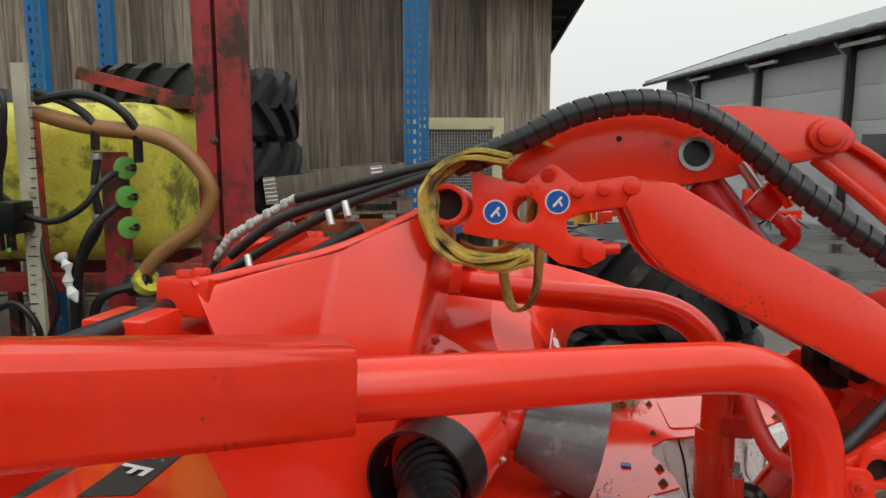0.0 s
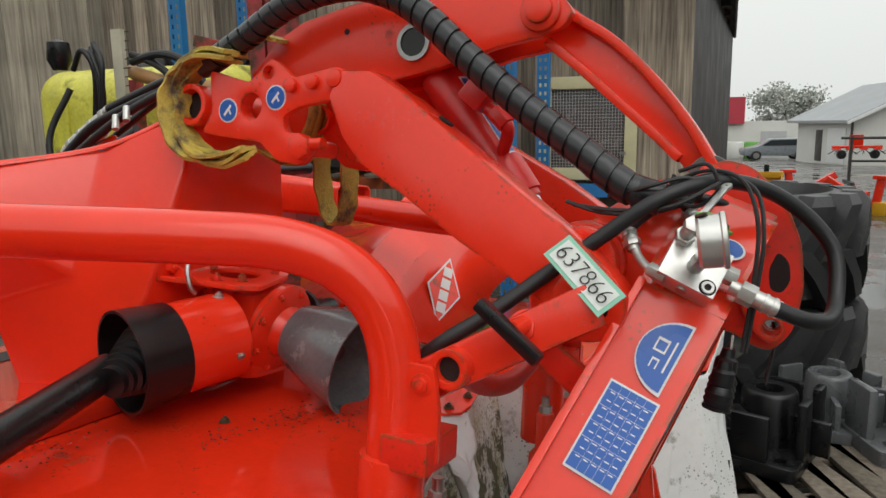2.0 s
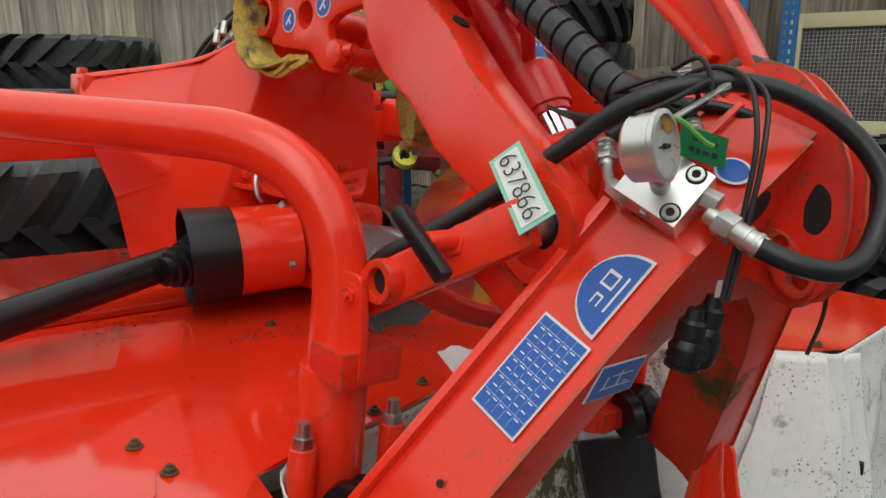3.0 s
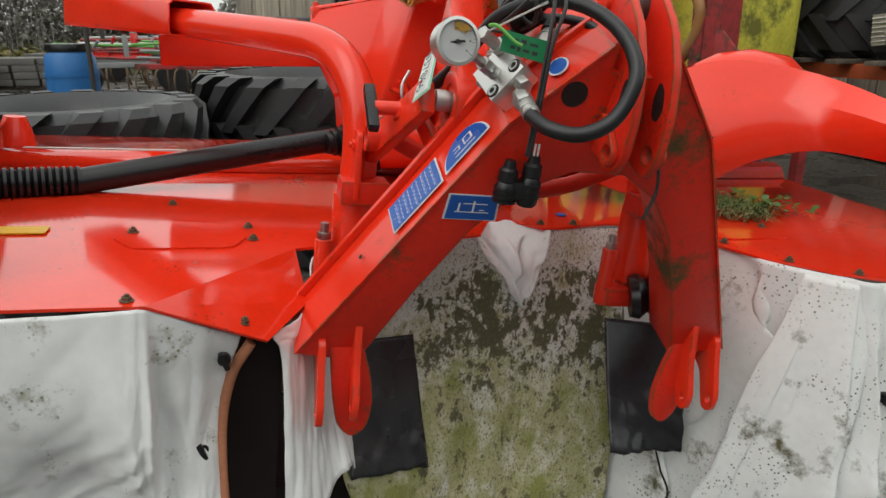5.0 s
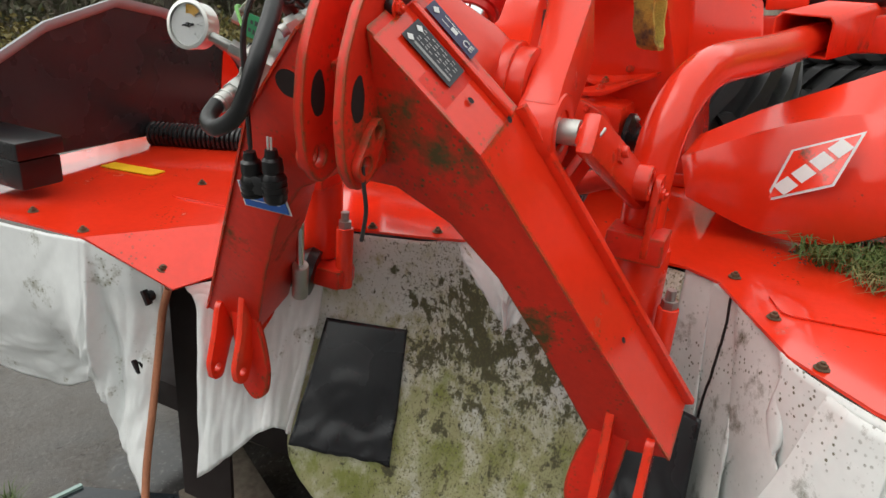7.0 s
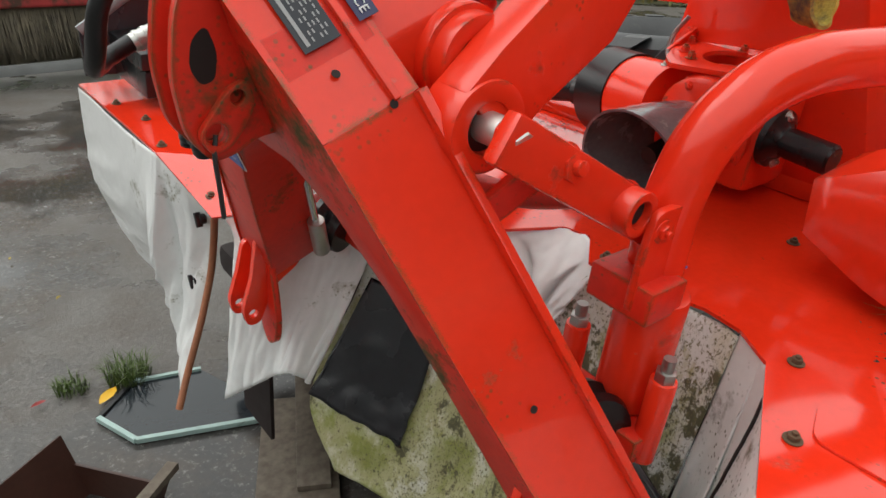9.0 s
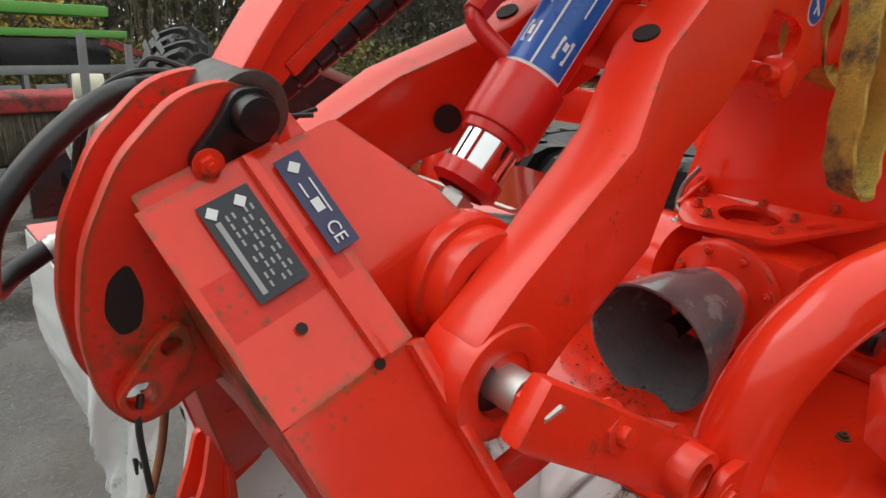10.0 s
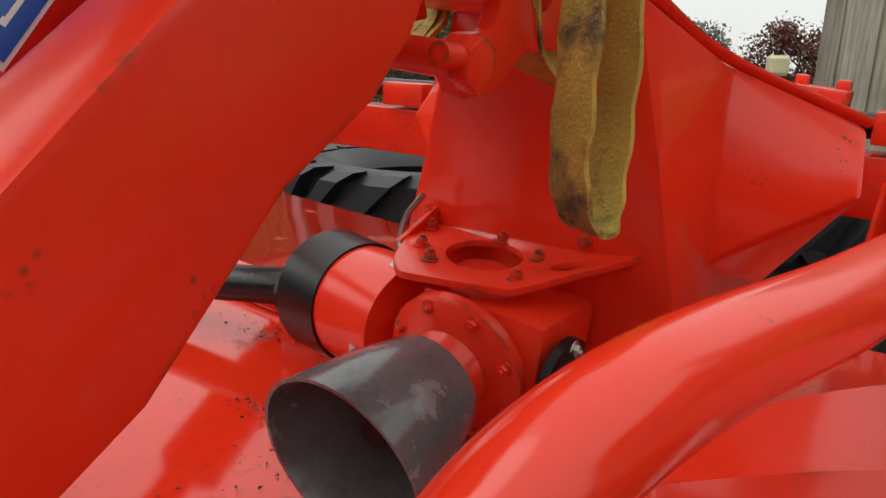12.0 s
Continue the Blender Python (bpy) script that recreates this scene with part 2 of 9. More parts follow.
def mossy_cloth():
    """White sheet overgrown with algae: olive film, dark lichen in ragged patches, bare streaks."""
    m = bpy.data.materials.new("mossy_tarpaulin")
    m.use_nodes = True
    n, l = m.node_tree.nodes, m.node_tree.links
    b = n["Principled BSDF"]
    tc, mp = n.new("ShaderNodeTexCoord"), n.new("ShaderNodeMapping")
    mp.inputs["Scale"].default_value = (1.6, 1.6, 1.15)
    l.new(tc.outputs["Object"], mp.inputs["Vector"])
    sep = n.new("ShaderNodeSeparateXYZ")
    l.new(tc.outputs["Object"], sep.inputs[0])

    def ramp(out, lo, hi, a=0.0, z=1.0):
        mr = n.new("ShaderNodeMapRange")
        for key, val in (("From Min", lo), ("From Max", hi), ("To Min", a), ("To Max", z)):
            mr.inputs[key].default_value = val
        l.new(out, mr.inputs["Value"])
        return mr.outputs[0]

    def both(op, a, c):
        m2 = n.new("ShaderNodeMath")
        m2.operation = op
        l.new(a, m2.inputs[0])
        l.new(c, m2.inputs[1])
        return m2.outputs[0]
    low = ramp(sep.outputs["Z"], 0.66, 0.40)
    right = ramp(sep.outputs["Y"], -0.24, -0.08)
    upper = both("MULTIPLY", ramp(sep.outputs["Z"], 0.86, 0.76), ramp(sep.outputs["Z"], 0.40, 0.58, 0.35, 1.0))
    colour = None
    last = (0.72, 0.72, 0.68, 1)
    # olive film low down, dark lichen in ragged blotches, fine specks
    for tint, scale, lo, hi, detail, shift, grow in (((0.58, 0.56, 0.40), 5, 0.48, 0.66, 8, 0.16, low), ((0.42, 0.40, 0.21), 11, 0.54, 0.64, 15, 0.14, low), ((0.27, 0.29, 0.075), 5, 0.58, 0.70, 14, 0.08, low),
                                                     ((0.105, 0.098, 0.05), 12, 0.62, 0.66, 15, 0.130, None), ((0.10, 0.09, 0.05), 34, 0.62, 0.66, 15, 0.095, None), ((0.17, 0.155, 0.07), 110, 0.58, 0.66, 6, 0.05, right)):
        nz, mix = n.new("ShaderNodeTexNoise"), n.new("ShaderNodeMixRGB")
        nz.inputs["Scale"].default_value, nz.inputs["Detail"].default_value, nz.inputs["Roughness"].default_value = scale, detail, 0.7
        l.new(mp.outputs[0], nz.inputs["Vector"])
        bias = ramp(grow if grow else both("MULTIPLY", right, upper), 0.0, 1.0, 0.0, shift)
        l.new(ramp(both("ADD", nz.outputs["Fac"], bias), lo, hi), mix.inputs["Fac"])
        if colour is None:
            mix.inputs["Color1"].default_value = last
        else:
            l.new(colour, mix.inputs["Color1"])
        mix.inputs["Color2"].default_value = (*tint, 1)
        colour = mix.outputs[0]
    l.new(colour, b.inputs["Base Color"])
    b.inputs["Roughness"].default_value = 0.6
    bn, bp = n.new("ShaderNodeTexNoise"), n.new("ShaderNodeBump")
    bn.inputs["Scale"].default_value, bn.inputs["Detail"].default_value = 45, 6
    l.new(tc.outputs["Object"], bn.inputs["Vector"])
    bp.inputs["Strength"].default_value, bp.inputs["Distance"].default_value = 0.5, 0.004
    l.new(bn.outputs["Fac"], bp.inputs["Height"])
    l.new(bp.outputs[0], b.inputs["Normal"])
    return m


CLOTH_MOSSY = mossy_cloth()


def wood_material(name, colour, dark, rand=0.35):
    m = bpy.data.materials.new(name)
    m.use_nodes = True
    n, l = m.node_tree.nodes, m.node_tree.links
    b = n["Principled BSDF"]
    tc, mp, info = n.new("ShaderNodeTexCoord"), n.new("ShaderNodeMapping"), n.new("ShaderNodeObjectInfo")
    mp.inputs["Scale"].default_value = (40, 40, 1.6)
    l.new(tc.outputs["Object"], mp.inputs["Vector"])
    off = n.new("ShaderNodeVectorMath")
    l.new(mp.outputs[0], off.inputs[0])
    sc = n.new("ShaderNodeMath")
    sc.operation = "MULTIPLY"
    sc.inputs[1].default_value = 50
    l.new(info.outputs["Random"], sc.inputs[0])
    l.new(sc.outputs[0], off.inputs[1])
    grain, blot = n.new("ShaderNodeTexNoise"), n.new("ShaderNodeTexNoise")
    grain.inputs["Scale"].default_value, grain.inputs["Detail"].default_value = 1.0, 7
    blot.inputs["Scale"].default_value, blot.inputs["Detail"].default_value = 1.2, 4
    l.new(off.outputs[0], grain.inputs["Vector"])
    l.new(tc.outputs["Object"], blot.inputs["Vector"])
    mix = n.new("ShaderNodeMixRGB")
    mix.inputs["Color1"].default_value, mix.inputs["Color2"].default_value = (*dark, 1), (*colour, 1)
    r1 = n.new("ShaderNodeMapRange")
    r1.inputs["From Min"].default_value, r1.inputs["From Max"].default_value = 0.22, 0.80
    l.new(grain.outputs["Fac"], r1.inputs["Value"])
    l.new(r1.outputs[0], mix.inputs["Fac"])
    rr = n.new("ShaderNodeMapRange")
    rr.inputs["To Min"].default_value, rr.inputs["To Max"].default_value = 1 - rand, 1 + rand
    l.new(info.outputs["Random"], rr.inputs["Value"])
    rb = n.new("ShaderNodeMapRange")
    rb.inputs["From Min"].default_value, rb.inputs["From Max"].default_value = 0.3, 0.7
    rb.inputs["To Min"].default_value, rb.inputs["To Max"].default_value = 0.7, 1.25
    l.new(blot.outputs["Fac"], rb.inputs["Value"])
    mm = n.new("ShaderNodeMath")
    mm.operation = "MULTIPLY"
    l.new(rr.outputs[0], mm.inputs[0])
    l.new(rb.outputs[0], mm.inputs[1])
    sv = n.new("ShaderNodeVectorMath")
    sv.operation = "SCALE"
    l.new(mix.outputs[0], sv.inputs[0])
    l.new(mm.outputs[0], sv.inputs["Scale"])
    l.new(sv.outputs[0], b.inputs["Base Color"])
    b.inputs["Roughness"].default_value = 0.75
    bp = n.new("ShaderNodeBump")
    bp.inputs["Strength"].default_value, bp.inputs["Distance"].default_value = 0.5, 0.004
    l.new(grain.outputs["Fac"], bp.inputs["Height"])
    l.new(bp.outputs[0], b.inputs["Normal"])
    return m


PLANK = wood_material("weathered_planks", (0.45, 0.375, 0.285), (0.075, 0.055, 0.042), 0.5)
PLANK_PALE = wood_material("pale_weathered_planks", (0.48, 0.43, 0.34), (0.20, 0.17, 0.13), 0.3)
TIMBER = wood_material("grey_timber", (0.20, 0.17, 0.13), (0.08, 0.06, 0.045))


def ground_material():
    """Wet asphalt: brown-grey film, bright grit, smooth standing water where the noise dips."""
    m = bpy.data.materials.new("wet_asphalt")
    m.use_nodes = True
    n, l = m.node_tree.nodes, m.node_tree.links
    b = n["Principled BSDF"]
    tc = n.new("ShaderNodeTexCoord")

    def noise(scale, detail, rough=0.6):
        x = n.new("ShaderNodeTexNoise")
        x.inputs["Scale"].default_value, x.inputs["Detail"].default_value, x.inputs["Roughness"].default_value = scale, detail, rough
        l.new(tc.outputs["Object"], x.inputs["Vector"])
        return x.outputs["Fac"]

    def remap(v, a, c, lo, hi):
        x = n.new("ShaderNodeMapRange")
        for k, q in zip(("From Min", "From Max", "To Min", "To Max"), (a, c, lo, hi)):
            x.inputs[k].default_value = q
        l.new(v, x.inputs["Value"])
        return x.outputs[0]

    def mixed(fac, c1, c2):
        x = n.new("ShaderNodeMixRGB")
        l.new(fac, x.inputs["Fac"])
        for k, q in (("Color1", c1), ("Color2", c2)):
            if isinstance(q, tuple):
                x.inputs[k].default_value = (*q, 1)
            else:
                l.new(q, x.inputs[k])
        return x.outputs[0]

    big, mid, grit = noise(0.7, 9), noise(3.5, 9, 0.7), noise(55, 6, 0.75)
    stones = n.new("ShaderNodeTexVoronoi")
    stones.inputs["Scale"].default_value = 38
    l.new(tc.outputs["Object"], stones.inputs["Vector"])
    dry = remap(big, 0.43, 0.53, 0, 1)
    colour = mixed(dry, (0.042, 0.040, 0.039), (0.125, 0.116, 0.106))
    colour = mixed(remap(mid, 0.45, 0.62, 0, 0.65), colour, (0.075, 0.058, 0.044))
    colour = mixed(remap(grit, 0.56, 0.68, 0, 0.7), colour, (0.24, 0.23, 0.215))
    colour = mixed(remap(grit, 0.44, 0.34, 0, 0.8), colour, (0.03, 0.027, 0.024))
    colour = mixed(remap(stones.outputs["Distance"], 0.12, 0.06, 0, 0.55), colour, (0.20, 0.19, 0.175))
    l.new(colour, b.inputs["Base Color"])
    l.new(remap(dry, 0, 1, 0.06, 0.42), b.inputs["Roughness"])
    bp = n.new("ShaderNodeBump")
    bp.inputs["Distance"].default_value = 0.006
    l.new(remap(dry, 0, 1, 0.05, 0.9), bp.inputs["Strength"])
    l.new(grit, bp.inputs["Height"])
    l.new(bp.outputs[0], b.inputs["Normal"])
    return m


ASPHALT = ground_material()
BARN_PANEL = material("grey_sheet_cladding", (0.44, 0.45, 0.45), 0.5, vary=0.08, scale=1.5)
BARN_DARK = material("dark_barn_timber", (0.045, 0.04, 0.036), 0.6, vary=0.2, scale=2)
ROOF = material("grey_roof_sheet", (0.30, 0.315, 0.33), 0.45, vary=0.1, scale=1)
WHITE_WALL = material("white_rendered_wall", (0.62, 0.62, 0.58), 0.6, vary=0.06, scale=1)
RED_SIGN = material("red_fascia", (0.40, 0.03, 0.05), 0.5, vary=0.08, scale=1)
GLASS_DARK = material("dark_window_glass", (0.02, 0.025, 0.03), 0.1, vary=0.1)
CAR_GREY = material("grey_car_paint", (0.20, 0.22, 0.24), 0.3, coat=0.4, vary=0.05)
YELLOW_PAINT = material("yellow_machine_paint", (0.62, 0.33, 0.01), 0.45, vary=0.15, scale=4)
GREEN_PAINT = material("green_machine_paint", (0.12, 0.36, 0.06), 0.45, vary=0.12, scale=4)
BLUE_PLASTIC = material("blue_plastic_drum", (0.02, 0.14, 0.38), 0.4, vary=0.1)
CREAM = material("cream_plastic", (0.6, 0.55, 0.33), 0.5, vary=0.1)
BARK = material("tree_bark", (0.055, 0.045, 0.035), 0.85, vary=0.3, bump=0.6, bump_scale=30)
LEAF_YELLOW = material("yellow_autumn_leaves", (0.36, 0.27, 0.035), 0.6, vary=0.35, scale=2)
LEAF_BROWN = material("brown_hedge_leaves", (0.085, 0.068, 0.042), 0.7, vary=0.4, scale=1.5)
FIELD = material("rough_grass_field", (0.12, 0.12, 0.06), 0.9, vary=0.3, scale=0.3, bump=0.4, bump_scale=3)

# ---- building blocks ----


def finish(bm, bevel=0.0, smooth=35):
    me = bpy.data.meshes.new("mesh")
    bmesh.ops.recalc_face_normals(bm, faces=bm.faces)
    if bevel:
        edges = [e for e in bm.edges if len(e.link_faces) == 2 and e.calc_face_angle(0) > radians(32)]
        if edges:
            bmesh.ops.bevel(bm, geom=edges, offset=bevel, segments=2, profile=0.6, affect="EDGES", clamp_overlap=True)
    bm.to_mesh(me)
    bm.free()
    if smooth:
        me.shade_smooth()
        me.set_sharp_from_angle(angle=radians(smooth))
    return me


def part(name, bm, mat, parent=None, label="", bevel=0.0, smooth=35):
    """Links a bmesh as one mesh object under a thing or a part."""
    me = finish(bm, bevel, smooth) if isinstance(bm, bmesh.types.BMesh) else bm
    ob = new(name, me)
    if not me.materials:
        me.materials.append(mat)
    if parent:
        ob.parent = parent
    if label:
        ob["label"] = label
    return ob


def thing(name, label, category, m=None, group="", kind=""):
    ob = new(name)
    ob.empty_display_size = 0.1
    if m is not None:
        ob.matrix_world = m
    return tagged(ob, label, category, group, kind)


def V(*a):
    return Vector(a)


def add_box(bm, size, m):
    bmesh.ops.create_cube(bm, size=1.0, matrix=m @ Matrix.Diagonal((*size, 1)))
    return bm


def box(size, m):
    return add_box(bmesh.new(), size, m)


def span(lo, hi):
    """A box between two corners."""
    lo, hi = Vector(lo), Vector(hi)
    return box(hi - lo, Matrix.Translation((lo + hi) / 2))


def frame_of(direction):
    d = Vector(direction).normalized()
    return d.to_track_quat("Z", "Y").to_matrix()


def smooth_path(points, n=8):
    """Catmull-Rom through the points."""
    p = [Vector(q) for q in points]
    p = [2 * p[0] - p[1]] + p + [2 * p[-1] - p[-2]]
    out = []
    for a, b, c, d in zip(p, p[1:], p[2:], p[3:]):
        for i in range(n):
            t = i / n
            out.append(0.5 * ((2 * b) + (c - a) * t + (2 * a - 5 * b + 4 * c - d) * t * t + (3 * b - a - 3 * c + d) * t ** 3))
    out.append(p[-2].copy())
    return out


def sweep(bm, pts, radius, seg=16, caps=True, flat=1.0):
    """A tube along a polyline; radius a number or one for each point; flat squeezes the second axis."""
    pts = [Vector(p) for p in pts]
    rad = radius if isinstance(radius, (list, tuple)) else [radius] * len(pts)
    t0 = (pts[1] - pts[0]).normalized()
    side = t0.orthogonal().normalized()
    rings = []
    for i, p in enumerate(pts):
        t = (pts[min(i + 1, len(pts) - 1)] - pts[max(i - 1, 0)]).normalized()
        side = (side - t * side.dot(t)).normalized()
        up = t.cross(side)
        rings.append([bm.verts.new(p + rad[i] * (math.cos(a) * side + flat * math.sin(a) * up)) for a in (2 * math.pi * k / seg for k in range(seg))])
    for r, s in zip(rings, rings[1:]):
        for k in range(seg):
            bm.faces.new((r[k], r[(k + 1) % seg], s[(k + 1) % seg], s[k]))
    if caps:
        bm.faces.new(rings[0][::-1])
        bm.faces.new(rings[-1])
    return bm


def tube(pts, radius, seg=16, caps=True):
    return sweep(bmesh.new(), pts, radius, seg, caps)


def lathe(profile, p0, axis, seg=32, bm=None, close=True):
    """Turns (radius, height) pairs about an axis from p0; a closed profile gives a ring."""
    bm = bm or bmesh.new()
    R = frame_of(axis)
    p0 = Vector(p0)
    rings = []
    for r, h in profile:
        rings.append([bm.verts.new(p0 + R @ Vector((r * math.cos(a), r * math.sin(a), h))) for a in (2 * math.pi * k / seg for k in range(seg))])
    pairs = list(zip(rings, rings[1:]))
    if close:
        pairs.append((rings[-1], rings[0]))
    for r, s in pairs:
        for k in range(seg):
            bm.faces.new((r[k], r[(k + 1) % seg], s[(k + 1) % seg], s[k]))
    return bm


def cylinder(p0, p1, r, seg=24, bm=None):
    p0, p1 = Vector(p0), Vector(p1)
    h = (p1 - p0).length
    bm = bm or bmesh.new()
    R = frame_of(p1 - p0).to_4x4()
    bmesh.ops.create_cone(bm, cap_ends=True, segments=seg, radius1=r, radius2=r, depth=h, matrix=Matrix.Translation((p0 + p1) / 2) @ R)
    return bm


def ring(p, axis, outer, inner, length, seg=32, bm=None):
    """A ring with a hole, centred on p."""
    h = length / 2
    return lathe([(inner, -h), (outer, -h), (outer, h), (inner, h)], p, axis, seg, bm)


def plate(outline, depth, place, holes=(), bm=None):
    """A flat plate: outline and round holes (x, y, r) in its own plane, carried by place(x, y) -> point, thick along depth."""
    bm = bm or bmesh.new()
    depth = Vector(depth)
    loops = [list(outline)] + [[(x + r * math.cos(a), y + r * math.sin(a)) for a in (2 * math.pi * k / 20 for k in range(20))] for x, y, r in holes]
    edges = []
    for loop in loops:
        vs = [bm.verts.new(place(x, y)) for x, y in loop]
        edges += [bm.edges.new((a, b)) for a, b in zip(vs, vs[1:] + vs[:1])]
    if holes:
        made = bmesh.ops.triangle_fill(bm, use_beauty=True, edges=edges)
        faces = [g for g in made["geom"] if isinstance(g, bmesh.types.BMFace)]
    else:
        faces = [bm.faces.new([e.verts[0] for e in edges])]
    ext = bmesh.ops.extrude_face_region(bm, geom=faces)
    bmesh.ops.translate(bm, vec=depth, verts=[g for g in ext["geom"] if isinstance(g, bmesh.types.BMVert)])
    return bm


def rounded(points, r=0.02, n=4):
    """Rounds the corners of a 2D outline; r one radius or one for each corner."""
    out = []
    pts = [Vector(p) for p in points]
    for i, p in enumerate(pts):
        rr = r[i] if isinstance(r, (list, tuple)) else r
        a, b = pts[i - 1] - p, pts[(i + 1) % len(pts)] - p
        k = min(rr, a.length * 0.45, b.length * 0.45)
        if k < 1e-4:
            out.append(tuple(p))
            continue
        s, e = p + a.normalized() * k, p + b.normalized() * k
        for j in range(n + 1):
            t = j / n
            out.append(tuple((1 - t) ** 2 * s + 2 * t * (1 - t) * p + t * t * e))
    return out


def bolt(p, axis, r, h, parent, mat=None, name="bolt", washer=1.0):
    """A hexagon head on a washer."""
    bm = bmesh.new()
    a = Vector(axis).normalized()
    p = Vector(p)
    if washer:
        cylinder(p, p + a * r * 0.22, r * 1.5 * washer, 20, bm)
    cylinder(p + a * r * 0.2, p + a * h, r, 6, bm)
    cylinder(p + a * h, p + a * (h + r * 0.5), r * 0.5, 10, bm)
    return part(name, bm, mat or RED, parent, bevel=r * 0.08)


def decal(corners, mat, name, parent, label="", lift=0.0015):
    """A thin sticker over four corners (given in order), with its own thickness."""
    c = [Vector(q) for q in corners]
    nrm = (c[1] - c[0]).cross(c[3] - c[0]).normalized()
    bm = bmesh.new()
    lo = [bm.verts.new(q + nrm * 0.0002) for q in c]
    hi = [bm.verts.new(q + nrm * lift) for q in c]
    bm.faces.new(hi)
    bm.faces.new(lo[::-1])
    for i in range(len(c)):
        j = (i + 1) % len(c)
        bm.faces.new((lo[i], lo[j], hi[j], hi[i]))
    return part(name, bm, mat, parent, label, smooth=0)


def quad_at(c, u, v):
    """A point of a four-cornered patch: u along its first side, v towards its fourth corner."""
    c = [Vector(q) for q in c]
    return (c[0] * (1 - u) + c[1] * u) * (1 - v) + (c[3] * (1 - u) + c[2] * u) * v


def bars(c, rows, mat, parent, name="print", lift=0.0026):
    """Unreadable print: bars (u0, u1, v0, v1) on a patch, joined in one mesh."""
    q = [Vector(p) for p in c]
    nrm = (q[1] - q[0]).cross(q[3] - q[0]).normalized() * lift
    bm = bmesh.new()
    for u0, u1, v0, v1 in rows:
        bm.faces.new([bm.verts.new(quad_at(c, u, v) + nrm) for u, v in ((u0, v0), (u1, v0), (u1, v1), (u0, v1))])
    return part(name, bm, mat, parent, smooth=0)


def lettering(text, size, m, mat, parent, name="lettering", extrude=0.0006, shear=0.0, bold=0.0):
    cu = bpy.data.curves.new(name, "FONT")
    cu.body, cu.size, cu.extrude, cu.shear, cu.offset = text, size, extrude, shear, bold
    cu.align_x, cu.align_y = "CENTER", "CENTER"
    ob = bpy.data.objects.new(name, cu)
    scene.collection.objects.link(ob)
    bpy.context.view_layer.update()
    me = bpy.data.meshes.new_from_object(ob.evaluated_get(bpy.context.evaluated_depsgraph_get()))
    bpy.data.objects.remove(ob)
    me.transform(m)
    me.materials.clear()
    return part(name, me, mat, parent)


def axes(o, x, y):
    """A frame with its origin at o, x along x and z square to x and y."""
    x, y = Vector(x).normalized(), Vector(y)
    z = x.cross(y).normalized()
    y = z.cross(x)
    m = Matrix((x, y, z)).transposed().to_4x4()
    m.translation = o
    return m

# ---- the setting ----
rng = random.Random(7)


def ground_height(x, y):
    """The yard is level round the machine and falls gently away to the far road."""
    return GROUND - 0.03 * min(max(0.0, y - 15.0), 45.0)


bm = bmesh.new()
xs = [-900, -200, -60, -30, -15, -8, -4, 0, 4, 8, 15, 30, 60, 200, 900]
ys = [-900, -200, -60, -30, -15, -8, -4, 0, 4, 8, 15, 25, 40, 60, 100, 250, 900]
grid = [[bm.verts.new((x, y, ground_height(x, y))) for y in ys] for x in xs]
for i in range(len(xs) - 1):
    for j in range(len(ys) - 1):
        bm.faces.new((grid[i][j], grid[i + 1][j], grid[i + 1][j + 1], grid[i][j + 1]))
ground = tagged(part("ground", bm, ASPHALT, smooth=0), "wet dark asphalt yard with puddles", "ground", kind="structure")

# rough grass verge behind the yard
bm = bmesh.new()
verge = [(-26, 12), (-21, 3), (-19, -4), (-14.5, -9.5), (-8, -12.5), (-1, -14.5), (10, -15.5)]
outer = [(-80, 40), (-80, 10), (-75, -20), (-50, -50), (-20, -70), (5, -75), (40, -70)]
inner_v = [bm.verts.new((x, y, GROUND + 0.012)) for x, y in verge]
mid_v = [bm.verts.new((x * 1.12 - 0.3, y * 1.12 - 0.6, GROUND + 0.10)) for x, y in verge]
outer_v = [bm.verts.new((x, y, GROUND + 0.3)) for x, y in outer]
for k in range(len(verge) - 1):
    bm.faces.new((inner_v[k], inner_v[k + 1], mid_v[k + 1], mid_v[k]))
    bm.faces.new((mid_v[k], mid_v[k + 1], outer_v[k + 1], outer_v[k]))
tagged(part("grass_verge", bm, FIELD), "rough wet grass bank behind the yard", "grass", kind="structure")

# ---- shed ----
WALL_A, WALL_B, WALL_C = V(0.86, 7.75, 0), V(-6.3, 7.55, 0), V(-7.8, 1.80, 0)


def wall_frame(a, b):
    """x along the wall, y up, z into the shed."""
    return axes((a.x, a.y, GROUND), (b - a).normalized(), (0, 0, 1)), (b - a).length


FRONT_M, FRONT_LEN = wall_frame(WALL_A, WALL_B)
WING_M, WING_LEN = wall_frame(WALL_B, WALL_C)
wall_shed = tagged(part("wall_shed", box((FRONT_LEN, 4.6, 0.06), FRONT_M @ Matrix.Translation((FRONT_LEN / 2, 2.3, 0.09))), BARN_DARK), "weathered grey-brown plank wall of a farm shed", "wall", kind="structure")
wall_wing = tagged(part("wall_wing", box((WING_LEN, 4.6, 0.06), WING_M @ Matrix.Translation((WING_LEN / 2, 2.3, 0.09))), BARN_DARK), "pale weathered plank wall of the shed's wing", "wall", kind="structure")
side = V(0.06, 1, 0).normalized()
wall_end = tagged(part("wall_shed_side", box((9.0, 3.4, 0.06), axes((WALL_A.x - 0.05 + side.x * 4.6, WALL_A.y + 0.12 + side.y * 4.6, GROUND + 1.7), side, (0, 0, 1))), BARN_DARK), "dark side wall of the shed", "wall", kind="structure")
